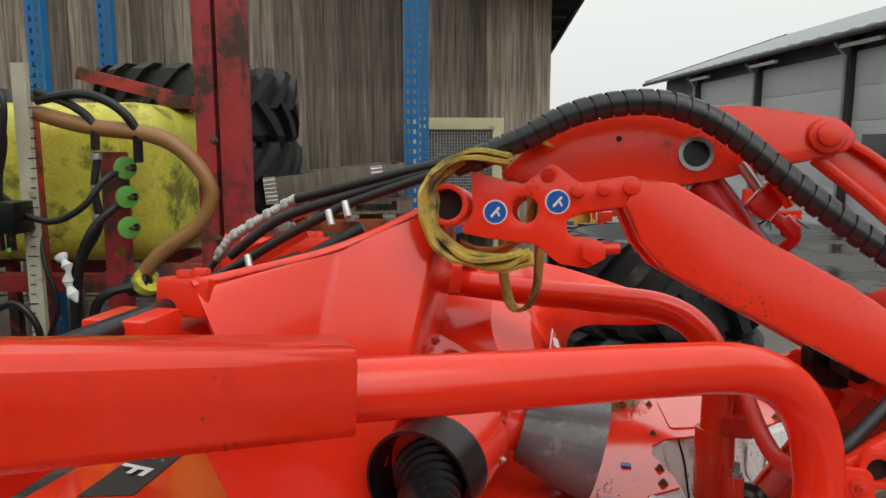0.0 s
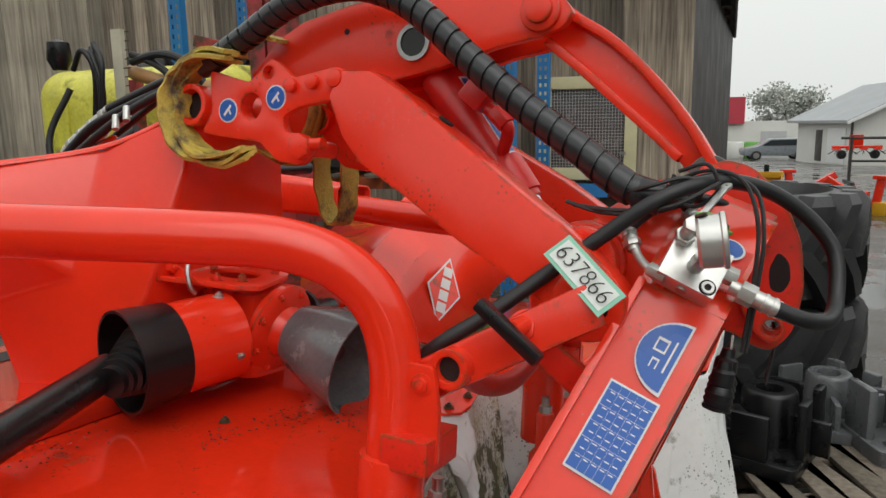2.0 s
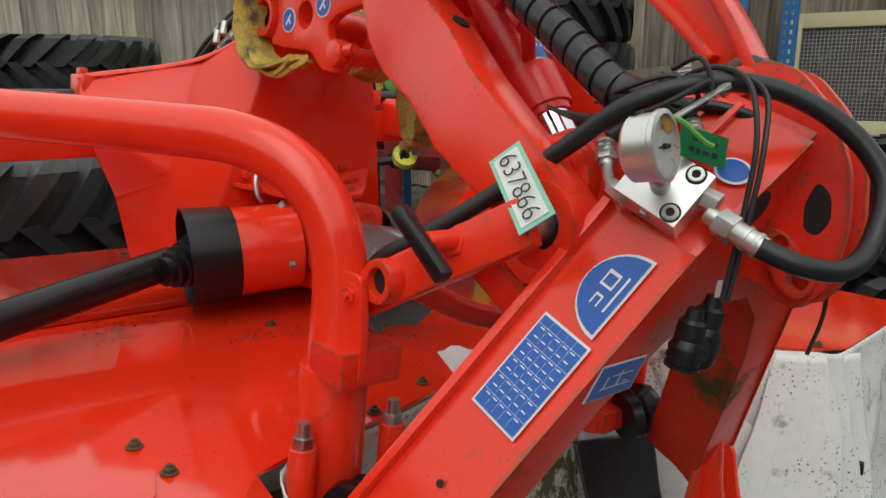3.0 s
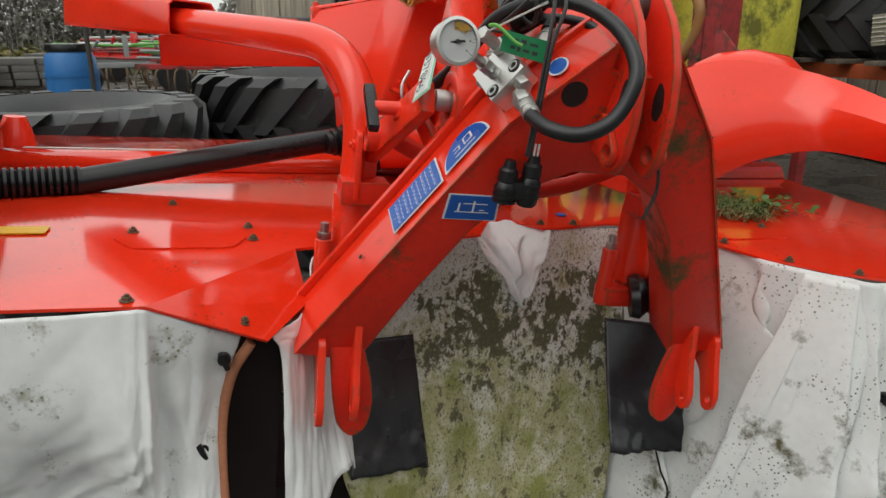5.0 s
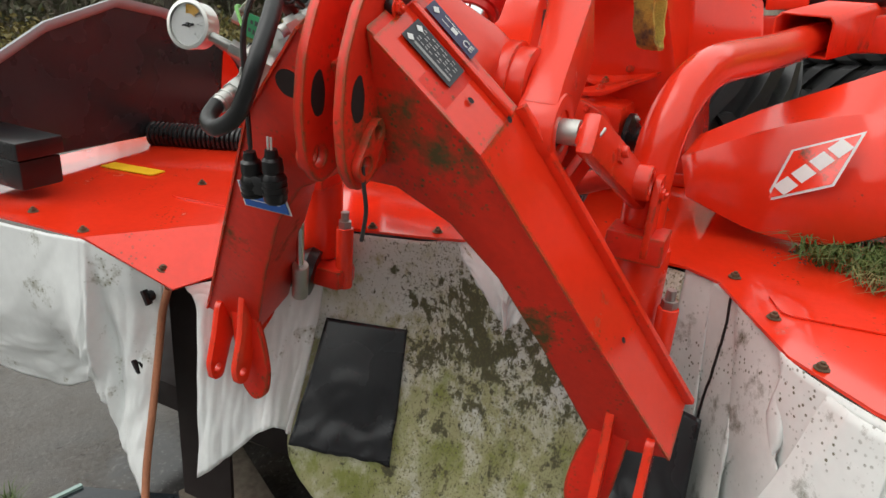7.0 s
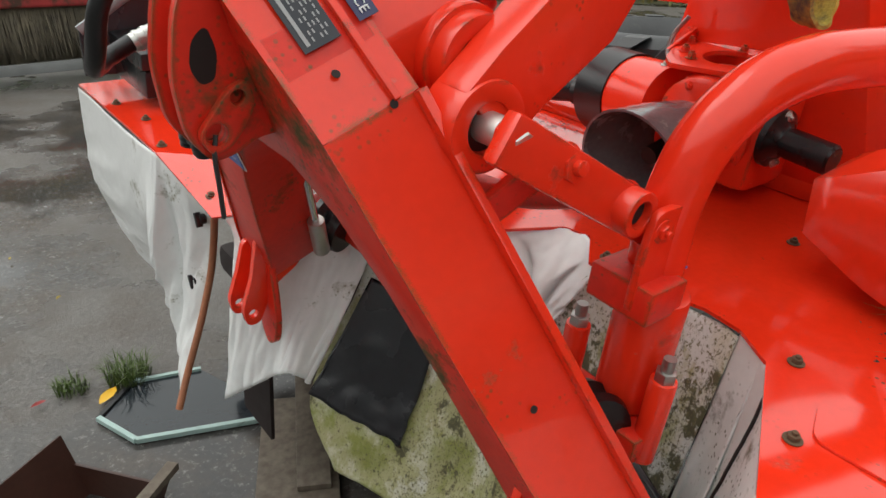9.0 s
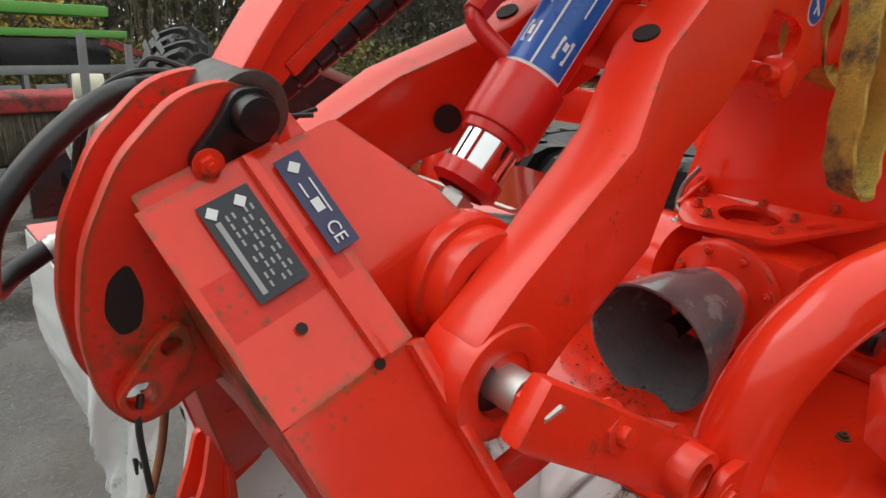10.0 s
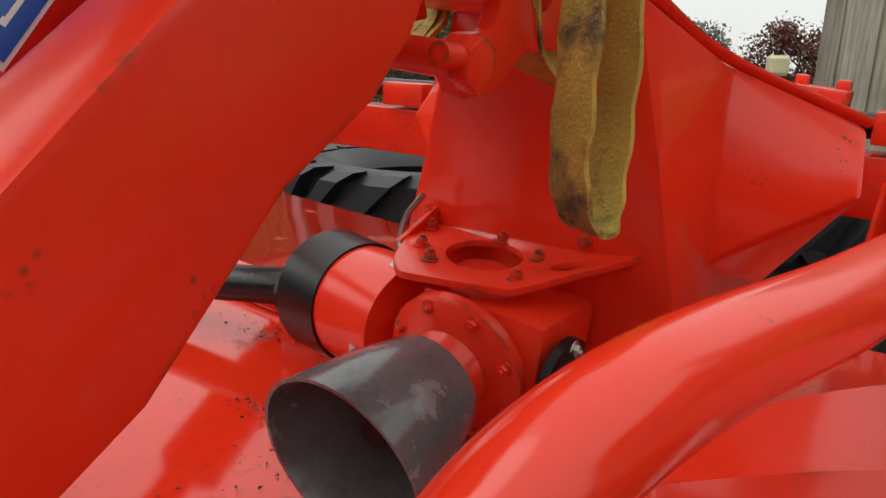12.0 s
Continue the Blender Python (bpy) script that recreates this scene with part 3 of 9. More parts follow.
wall_far = tagged(part("wall_wing_end", box((4.0, 4.6, 0.06), axes((WALL_C.x - 2.05, WALL_C.y + 0.35, GROUND + 2.3), (-1, 0.1, 0), (0, 0, 1))), PLANK_PALE), "weathered plank end of the shed's wing", "wall", kind="structure")


def shed_roof():
    """Slope over the far eave, with rafters' ends and a fascia, rising towards the ridge."""
    roof = thing("shed_roof", "dark corrugated shed roof with an overhanging eave", "roof", kind="structure")
    bm = bmesh.new()
    for z0, z1 in ((0.0, 0.07),):
        lo = [(1.20, 6.75), (1.42, 17.0), (-4.5, 17.0), (-4.5, 6.75)]
        low = [bm.verts.new((x, y, 3.0 + z0 + (1.35 - x) * 0.34)) for x, y in lo]
        top = [bm.verts.new((x, y, 3.0 + z1 + (1.35 - x) * 0.34)) for x, y in lo]
        bm.faces.new(top)
        bm.faces.new(low[::-1])
        for k in range(4):
            j = (k + 1) % 4
            bm.faces.new((low[k], low[j], top[j], top[k]))
    part("roof_sheet", bm, BARN_DARK, roof)
    part("fascia", tube([(1.20, 6.74, 2.99), (1.42, 17.0, 2.99)], 0.03, 8), BARN_DARK, roof, "dark eave gutter")
    for k in range(8):
        y = 7.9 + k * 1.1
        part("rafter", span((0.80, y, 2.96), (1.16 + k * 0.02, y + 0.08, 3.05)), BARN_DARK, roof)


shed_roof()

# ---- trees and hedges ----


def leaf_material(name, stops, rough=0.6):
    m = bpy.data.materials.new(name)
    m.use_nodes = True
    n, l = m.node_tree.nodes, m.node_tree.links
    geo, ramp, tc, big, mixer = n.new("ShaderNodeNewGeometry"), n.new("ShaderNodeValToRGB"), n.new("ShaderNodeTexCoord"), n.new("ShaderNodeTexNoise"), n.new("ShaderNodeMath")
    big.inputs["Scale"].default_value, big.inputs["Detail"].default_value = 0.28, 3
    l.new(tc.outputs["Object"], big.inputs["Vector"])
    mixer.operation = "MULTIPLY_ADD"
    mixer.inputs[1].default_value = 0.45
    l.new(geo.outputs["Random Per Island"], mixer.inputs[0])
    half = n.new("ShaderNodeMapRange")
    half.inputs["From Min"].default_value, half.inputs["From Max"].default_value = 0.3, 0.7
    half.inputs["To Max"].default_value = 0.55
    l.new(big.outputs["Fac"], half.inputs["Value"])
    l.new(half.outputs[0], mixer.inputs[2])
    e = ramp.color_ramp.elements
    while len(e) < len(stops):
        e.new(0.5)
    for k, c in enumerate(stops):
        e[k].position, e[k].color = k / (len(stops) - 1), (*c, 1)
    l.new(mixer.outputs[0], ramp.inputs["Fac"])
    b = n["Principled BSDF"]
    l.new(ramp.outputs["Color"], b.inputs["Base Color"])
    b.inputs["Roughness"].default_value = rough
    return m


LEAF_WOOD = leaf_material("mixed_woodland_leaves", [(0.075, 0.068, 0.06), (0.115, 0.12, 0.075), (0.17, 0.13, 0.10), (0.13, 0.155, 0.085), (0.27, 0.22, 0.11)])
LEAF_HEDGE = leaf_material("grey_brown_hedge_leaves", [(0.20, 0.18, 0.17), (0.25, 0.245, 0.21), (0.30, 0.26, 0.23)])
LEAF_GOLD = leaf_material("golden_leaves", [(0.13, 0.13, 0.03), (0.34, 0.25, 0.03), (0.50, 0.34, 0.03), (0.20, 0.19, 0.05)])
LEAF_OLIVE = leaf_material("olive_leaves", [(0.10, 0.10, 0.04), (0.17, 0.16, 0.05), (0.24, 0.20, 0.06)])
LEAF_RUST = leaf_material("russet_bush_leaves", [(0.09, 0.03, 0.02), (0.17, 0.055, 0.035), (0.10, 0.07, 0.03)])
LEAF_LOW = leaf_material("bramble_leaves", [(0.05, 0.07, 0.02), (0.12, 0.12, 0.03), (0.22, 0.17, 0.05), (0.07, 0.05, 0.03)])


def leaf_cloud(points, size, r, verts, faces):
    """One bent leaf clump of two triangles at each point, turned at random."""
    for p in points:
        a = Vector((r.gauss(0, 1), r.gauss(0, 1), r.gauss(0, 1))).normalized()
        b = a.orthogonal().normalized()
        b = Matrix.Rotation(r.uniform(0, 6.28), 3, a) @ b
        s = size * r.uniform(0.5, 1.4)
        k = len(verts)
        verts += [tuple(p - b * s * 0.6), tuple(p + a.cross(b) * s * 0.32 + a * s * 0.1), tuple(p + b * s * 0.6), tuple(p - a.cross(b) * s * 0.32 + a * s * 0.1)]
        faces += [(k, k + 1, k + 2), (k, k + 2, k + 3)]


def raw_mesh(verts, faces):
    me = bpy.data.meshes.new("mesh")
    me.from_pydata(verts, [], faces)
    return me


def tree(name, label, base, height, spread, leaf, n, size, seed, trunk=0.16, low=0.3):
    """A tapered trunk with limbs, and a crown of leaf clumps gathered round the limbs' ends."""
    r = random.Random(seed)
    t = thing(name, label, "tree", Matrix.Translation(base))
    bm = bmesh.new()
    lean = V(r.uniform(-0.3, 0.3), r.uniform(-0.3, 0.3), 0)
    top = V(0, 0, height * 0.92) + lean
    sweep(bm, smooth_path([(0, 0, -0.1), V(0, 0, height * 0.3) + lean * 0.2, V(0, 0, height * 0.62) + lean * 0.6, top], 4), [trunk * (1 - 0.9 * k / 12) for k in range(13)], 8)
    tips = []
    for k in range(16):
        h = height * (low + (0.9 - low) * k / 15)
        a = k * 2.4 + r.uniform(-0.4, 0.4)
        out = spread * (1.05 - 0.75 * abs(h / height - 0.5)) * r.uniform(0.6, 1.05)
        p0 = V(0, 0, h) + lean * h / height
        p2 = p0 + V(out * math.cos(a), out * math.sin(a), out * r.uniform(0.15, 0.6))
        p1 = (p0 + p2) / 2 + V(0, 0, 0.12 * out)
        pts = smooth_path([p0, p1, p2], 3)
        sweep(bm, pts, [trunk * 0.35 * (1 - 0.8 * q / 6) for q in range(7)], 5)
        tips += [p1, p2, (p1 + p2) / 2, p2 + V(r.uniform(-.5, .5), r.uniform(-.5, .5), r.uniform(-.2, .5)) * spread * 0.4]
    part("trunk", bm, BARK, t)
    verts, faces, pts = [], [], []
    for k in range(n):
        c = tips[r.randrange(len(tips))]
        pts.append(c + V(r.gauss(0, 1), r.gauss(0, 1), r.gauss(0, 0.8)) * spread * 0.16)
    leaf_cloud(pts, size, r, verts, faces)
    part("crown", raw_mesh(verts, faces), leaf, t)
    return t


def thicket(name, label, line, heights, depth, leaf, n, size, seed, twig=600):
    """A tangle of leaf clumps and bare twigs along a line; what nobody could count."""
    r = random.Random(seed)
    verts, faces, pts = [], [], []
    segs = list(zip(line, line[1:], heights, heights[1:]))
    lens = [(Vector(b) - Vector(a)).length for a, b, _, _ in segs]
    humps = [(r.uniform(0, sum(lens)), r.uniform(0.7, 2.2), r.uniform(-0.35, 0.25)) for _ in range(40)]

    def place(d):
        s = d
        for (a, b, h0, h1), ln in zip(segs, lens):
            if d <= ln or (a, b, h0, h1) == segs[-1]:
                t = min(1.0, d / ln)
                h = h0 + (h1 - h0) * t
                for c, w, k in humps:
                    h *= 1 + k * math.exp(-((s - c) / w) ** 2)
                p = Vector(a).lerp(Vector(b), t)
                d2 = (Vector(b) - Vector(a)).normalized()
                return p, V(-d2.y, d2.x), h
            d -= ln
    for k in range(n):
        p, side, h = place(r.uniform(0, sum(lens)))
        q = p + side * r.gauss(0, depth * 0.4)
        z = h * r.random() ** 0.75
        pts.append(V(q.x, q.y, GROUND + z + r.gauss(0, 0.12)))
    leaf_cloud(pts, size, r, verts, faces)
    for k in range(twig):
        p, side, h = place(r.uniform(0, sum(lens)))
        q = p + side * r.gauss(0, depth * 0.4)
        w = r.uniform(0.012, 0.035)
        hh = h * r.uniform(0.5, 1.12)
        dx, dy = r.gauss(0, 0.12) * hh, r.gauss(0, 0.12) * hh
        i = len(verts)
        for u, v in ((-w, 0), (w, 0), (0, w)):
            verts.append((q.x + u, q.y + v, GROUND))
        verts.append((q.x + dx, q.y + dy, GROUND + hh))
        faces += [(i, i + 1, i + 3), (i + 1, i + 2, i + 3), (i + 2, i, i + 3)]
    return tagged(part(name, raw_mesh(verts, faces), leaf), label, "hedge", kind="stuff")


thicket("woodland_edge", "dense dark autumn woodland with brown and green leaves", [(-26, -9), (-18, -14.5), (-11, -18), (-4, -20.5), (6, -22), (16, -22)], [4.0, 5.9, 7.6, 8.2, 7.8, 7.0], 2.6, LEAF_WOOD, 60000, 0.20, 11, 1500)
thicket("back_woodland", "bare brown woodland further back", [(-44, -12), (-30, -22), (-14, -28), (8, -31)], [4.4, 6.0, 9.5, 10], 2.5, LEAF_WOOD, 30000, 0.5, 12, 700)
thicket("far_hedge", "low bare grey-brown hedge behind the field", [(-30, 12), (-29, 4), (-28, -2), (-25, -9)], [2.9, 3.1, 3.2, 3.6], 1.8, LEAF_HEDGE, 42000, 0.15, 13, 1500)
thicket("bramble_bank", "tangled yellowing brambles at the yard's edge", [(-21.5, 0.5), (-19.5, -5), (-15, -10), (-8.5, -13.4), (-1, -15.3), (9, -16)], [0.8, 0.9, 1.2, 1.5, 1.7, 1.6], 1.3, LEAF_LOW, 18000, 0.13, 14, 400)
tree("russet_bush", "russet-leaved bush by the hedge", (-27.2, 0.7, GROUND), 2.9, 1.5, LEAF_RUST, 6000, 0.13, 21, 0.09, 0.12)
tree("autumn_tree", "yellow-leaved autumn tree at the woodland edge", (-9.9, -14.4, GROUND), 5.6, 1.9, LEAF_GOLD, 4200, 0.13, 22, 0.12, 0.45)
tree("autumn_tree", "tall thin golden autumn tree by the field", (-21.5, -5.6, GROUND), 5.3, 2.1, LEAF_GOLD, 6000, 0.12, 23, 0.12, 0.4)
tree("autumn_tree", "olive-yellow thinning tree by the field", (-19.0, -7.6, GROUND), 5.0, 1.9, LEAF_OLIVE, 4500, 0.12, 24, 0.12, 0.4)
tree("bare_tree", "olive thinning tree in the woodland", (-14.0, -11.6, GROUND), 6.5, 2.2, LEAF_OLIVE, 3500, 0.13, 25, 0.14, 0.4)
tree("birch_tree", "small yellow-leaved birch behind the brush", (-3.2, -13.2, GROUND), 3.0, 1.3, LEAF_GOLD, 1500, 0.12, 26, 0.08, 0.2)
# far leaves: the haze in between is put into their pale colour
LEAF_HAZE_TINT = leaf_material("leaves_with_haze_in_colour", [(0.30, 0.32, 0.29), (0.38, 0.40, 0.36), (0.46, 0.47, 0.42)])
tree("far_tree", "green tree behind the barn, leaves paled for mist", (14.5, 58, -1.55), 5.6, 2.4, LEAF_HAZE_TINT, 4500, 0.22, 27, 0.2, 0.3)
tree("far_tree", "green tree far beyond the yard, leaves paled for mist", (8.0, 80, -1.61), 5.2, 3.4, LEAF_HAZE_TINT, 4500, 0.32, 28, 0.2, 0.2)
tree("far_tree", "tree beyond the white house, leaves paled for mist", (20.0, 62, -1.61), 6.6, 3.0, LEAF_HAZE_TINT, 4500, 0.3, 29, 0.2, 0.3)

# ---- tyres ----


def tyre_mesh(R, inner, width):
    """A carcass turned about z, with rounded shoulders and a beaded rim opening."""
    w = width / 2
    prof = [(inner, -w * 0.62), (inner + 0.03, -w * 0.78), (inner + (R - inner) * 0.45, -w), (R - 0.09, -w * 0.96), (R - 0.035, -w * 0.8), (R - 0.02, 0),
            (R - 0.035, w * 0.8), (R - 0.09, w * 0.96), (inner + (R - inner) * 0.45, w), (inner + 0.03, w * 0.78), (inner, w * 0.62), (inner + 0.02, w * 0.5), (R - 0.08, w * 0.5), (R - 0.08, -w * 0.5), (inner + 0.02, -w * 0.5)]
    return lathe(prof, (0, 0, 0), (0, 0, 1), 56)


def tread_mesh(R, width, count, depth=0.045):
    """Slanted lugs, set off from side to side."""
    bm = bmesh.new()
    w = width / 2
    for k in range(count):
        for sgn in (-1, 1):
            a0 = 2 * math.pi * (k + (0.5 if sgn > 0 else 0)) / count
            rows = []
            for t, z, lift in ((0, -0.08, 1), (0.45, 0.42, 1), (0.8, 0.84, 0.75), (1.0, 1.0, -0.2)):
                a = a0 + t * 0.36 * (0.75 / R) ** 0.5
                half = (0.040 + 0.012 * t) / R
                z *= sgn * w
                top = R + depth * lift
                bot = R - 0.1
                rows.append([bm.verts.new((rr * math.cos(a + h), rr * math.sin(a + h), z)) for rr, h in ((bot, -half * 1.3), (top, -half), (top, half), (bot, half * 1.3))])
            for p, q in zip(rows, rows[1:]):
                for j in range(3):
                    bm.faces.new((p[j], p[j + 1], q[j + 1], q[j]))
            bm.faces.new(rows[0])
            bm.faces.new(rows[-1][::-1])
    return bm


def tyre(label, m, R, inner, width, count, group):
    t = thing("tractor_tyre", label, "tyre", m, group)
    part("carcass", tyre_mesh(R - 0.045, inner, width), TYRE, t)
    part("tread", tread_mesh(R - 0.045, width, count), TYRE, t, "worn rubber lugs", bevel=0.0, smooth=30)
    return t


def tyre_stack(label, x, y, bottom, R, inner, width, count, high, group):
    first = tyre(label, Matrix.Translation((x, y, bottom + width / 2)), R, inner, width, count, group)
    for k in range(1, high):
        copy_thing(first, pose(x + rng.uniform(-0.05, 0.05), y + rng.uniform(-0.05, 0.05), bottom + width * (k + 0.5), 0, 0, rng.uniform(0, 360)))


tyre_stack("worn black tractor tyre lying flat on a rack", -2.16, 5.95, 0.885, 0.80, 0.42, 0.56, 20, 2, "tyres on the rack")
tyre_stack("worn black tractor tyre lying flat in a stack", -4.9, 3.15, GROUND, 0.70, 0.40, 0.44, 20, 4, "stacked tractor tyres by the shed")
tyre_stack("big black tractor tyre lying flat in a stack", -2.1, 0.25, GROUND, 0.72, 0.38, 0.50, 18, 2, "big tyres beside the mower")
tyre_stack("wet black tractor tyre lying flat in a stack", 1.25, 4.55, GROUND, 0.66, 0.36, 0.57, 16, 2, "wet tyres behind the mower")
tyre_stack("grey dusty tractor tyre lying flat in a stack", -2.45, 1.68, GROUND, 0.74, 0.4, 0.55, 20, 2, "dusty tyres behind the mower")

# ---- shed front: rack, cage window, crates ----


def rack_upright(x, y, top, turn=0):
    t = thing("rack_upright", "blue perforated steel racking upright on the ground", "rack", pose(x, y, GROUND, 0, 0, turn), "blue rack uprights")
    h = top - GROUND
    web = bmesh.new()
    n = int(h / 0.075)
    for sx in (-0.045, 0.0, 0.045):
        add_box(web, (0.022 if sx else 0.028, 0.004, h), Matrix.Translation((sx, 0, h / 2)))
    for k in range(n + 1):
        for sx in (-0.024, 0.024):
            add_box(web, (0.03, 0.004, 0.042), Matrix.Translation((sx, 0, k * h / n)))
    part("web", web, BLUE_STEEL, t)
    for sx in (-1, 1):
        part("flange", span((sx * 0.056 - 0.002, 0.002, 0), (sx * 0.056 + 0.002, 0.07, h)), BLUE_STEEL, t)
    part("foot_plate", span((-0.08, -0.03, 0), (0.08, 0.1, 0.008)), BLUE_STEEL, t)
    return t


for x, y, top, turn in ((-0.40, 5.6, 3.0, 0), (-2.86, 5.74, 3.0, 0), (-2.97, 5.0, 3.0, 0), (-0.42, 6.9, 3.0, 0)):
    rack_upright(x, y, top, turn)


def rack_beam(x0, y0, x1, y1, z):
    t = thing("rack_beam", "orange steel rack beam between the uprights", "beam", Matrix.Identity(4), "orange rack beams")
    d = V(x1 - x0, y1 - y0, 0)
    m = axes(V((x0 + x1) / 2, (y0 + y1) / 2, z), d, (0, 0, 1))
    part("beam", box((d.length, 0.10, 0.045), m), RUST_ORANGE, t, bevel=0.004)
    for s in (-1, 1):
        part("end_bracket", box((0.01, 0.18, 0.06), m @ Matrix.Translation((s * d.length / 2, -0.02, 0))), RUST_ORANGE, t)


RUST_ORANGE = material("orange_rack_paint", (0.36, 0.07, 0.02), 0.6, vary=0.25, bump=0.2, dirt=(0.05, 0.03, 0.02), dirt_amount=0.3)
rack_beam(-0.40, 5.55, -2.5, 5.25, 0.80)
rack_beam(-0.40, 6.35, -2.6, 6.05, 0.80)
for k in range(7):
    bm = box((0.10, 1.15, 0.03), pose(-0.62 - k * 0.28, 5.88 - k * 0.04, 0.868, 0, 0, 8))
    tagged(part("shelf_board", bm, TIMBER, bevel=0.003), "grey wooden board lying across the rack beams", "board", group="rack boards")


def pallet(x, y, z, turn, lx=1.0, ly=0.8, label="weathered grey wooden pallet"):
    t = thing("pallet", label, "pallet", pose(x, y, z, 0, 0, turn), "wooden pallets")
    for k in range(6):
        part("deck_board", box((0.1, ly, 0.022), Matrix.Translation((-lx / 2 + 0.05 + k * (lx - 0.1) / 5, 0, 0.133))), TIMBER, t, bevel=0.002)
    for s in (-1, 0, 1):
        part("stringer", box((lx, 0.09, 0.022), Matrix.Translation((0, s * (ly / 2 - 0.05), 0.111))), TIMBER, t)
        part("bottom_board", box((lx, 0.09, 0.022), Matrix.Translation((0, s * (ly / 2 - 0.05), 0.011))), TIMBER, t)
        for q in (-1, 0, 1):
            part("block", box((0.12, 0.09, 0.078), Matrix.Translation((q * (lx / 2 - 0.06), s * (ly / 2 - 0.05), 0.061))), TIMBER, t)
    return t


pallet(-0.95, 5.85, 0.886, 10, 1.0, 0.7)


def crate():
    """A collar of boards hinged with zinc corners, lying askew on the pallet."""
    t = thing("pallet_collar", "weathered wooden pallet collar with zinc corner hinges lying on a pallet", "crate", pose(-1.02, 5.75, 1.035, 0, -6, 14))
    for sx, sy, lx, ly in ((0, -0.36, 1.02, 0.024), (0, 0.36, 1.02, 0.024), (-0.52, 0, 0.024, 0.74), (0.52, 0, 0.024, 0.74)):
        part("side_board", box((lx, ly, 0.19), Matrix.Translation((sx, sy, 0.1))), TIMBER, t, bevel=0.003)
    for sx in (-0.50, 0.30):
        hinge = part("hinge", box((0.09, 0.006, 0.2), Matrix.Translation((sx, -0.376, 0.1))), ZINC, t, "bright zinc corner hinge")
        for q in range(6):
            part("knuckle", cylinder((sx - 0.045, -0.383, 0.025 + q * 0.03), (sx + 0.045, -0.383, 0.025 + q * 0.03), 0.006, 8), ZINC, hinge)


crate()


def cage_window():
    t = thing("cage_window", "pale wooden framed hatch with wire mesh in front of the shed", "window", pose(-0.10, 7.50, 0.68, 0, 0, 7))
    w, h = 0.84, 1.02
    for s in (-1, 1):
        part("stile", span((s * w / 2 - 0.06, -0.03, 0), (s * w / 2 + 0.06, 0.03, h)), CREAM, t, bevel=0.004)
    for z in (0.06, h - 0.06):
        part("rail", span((-w / 2 + 0.06, -0.028, z - 0.06), (w / 2 - 0.06, 0.028, z + 0.06)), CREAM, t, bevel=0.004)
    part("backing", span((-w / 2 + 0.02, 0.032, 0.05), (w / 2 - 0.02, 0.042, h - 0.05)), GREY_CONE, t, "dark grey inner panel")
    mesh = bmesh.new()
    for k in range(1, 24):
        x = -w / 2 + 0.06 + k * (w - 0.12) / 24
        add_box(mesh, (0.004, 0.004, h - 0.2), Matrix.Translation((x, -0.002, h / 2)))
    for k in range(1, 26):
        add_box(mesh, (w - 0.1, 0.004, 0.004), Matrix.Translation((0, 0.003, 0.11 + k * (h - 0.2) / 26)))
    part("wire_mesh", mesh, ZINC, t, "galvanised wire mesh")
    for z in (0.25, h - 0.12):
        part("latch", span((w / 2 - 0.10, -0.045, z), (w / 2 - 0.04, -0.03, z + 0.03)), STEEL, t)
    for s in (-1, 1):
        part("leg", span((s * w / 2 - 0.04, -0.025, -0.94), (s * w / 2 + 0.04, 0.025, 0)), CREAM, t)
    part("sill", span((-0.62, -0.10, -0.17), (0.62, 0.05, -0.04)), BLUE_STEEL, t, "blue painted bar below the hatch")


cage_window()


def rusty_post():
    """Two steel channels standing back to back with gusset plates."""
    t = thing("rusty_post", "tall rusty red double steel post with peeling paint", "post", pose(-1.19, 3.67, GROUND, 0, 0, 0))
    for sx, w, d in ((-0.065, 0.10, 0.10), (0.075, 0.12, 0.14)):
        a, b, k = w / 2, d / 2, 0.008
        section = [(-a, -b), (a, -b), (a, b), (a - k, b), (a - k, k - b), (k - a, k - b), (k - a, b), (-a, b)]
        bm = plate(section, (0, 0, 3.3), lambda x, y: V(sx + x, y, 0))
        part("channel", bm, RUSTRED, t, bevel=0.002)
    part("gusset", plate([(0, 0), (0.34, 0.02), (0.34, 0.07), (0.05, 0.3), (0, 0.3)], (0, 0.012, 0), lambda x, y: (0.12 + x, -0.08, 1.05 + y), holes=[(0.2, 0.06, 0.012)]), RUSTRED, t, bevel=0.001)
    part("side_arm", span((-0.36, -0.03, 0.98), (-0.12, 0.03, 1.06)), RUSTRED, t, bevel=0.003)
    for z in (0.9, 1.2, 1.7):
        bolt(V(-0.02, -0.055, z), (0, -1, 0), 0.014, 0.014, t, RUST)
    part("base_plate", span((-0.18, -0.16, 0), (0.18, 0.16, 0.014)), RUSTRED, t)


rusty_post()

# ---- field sprayer ----


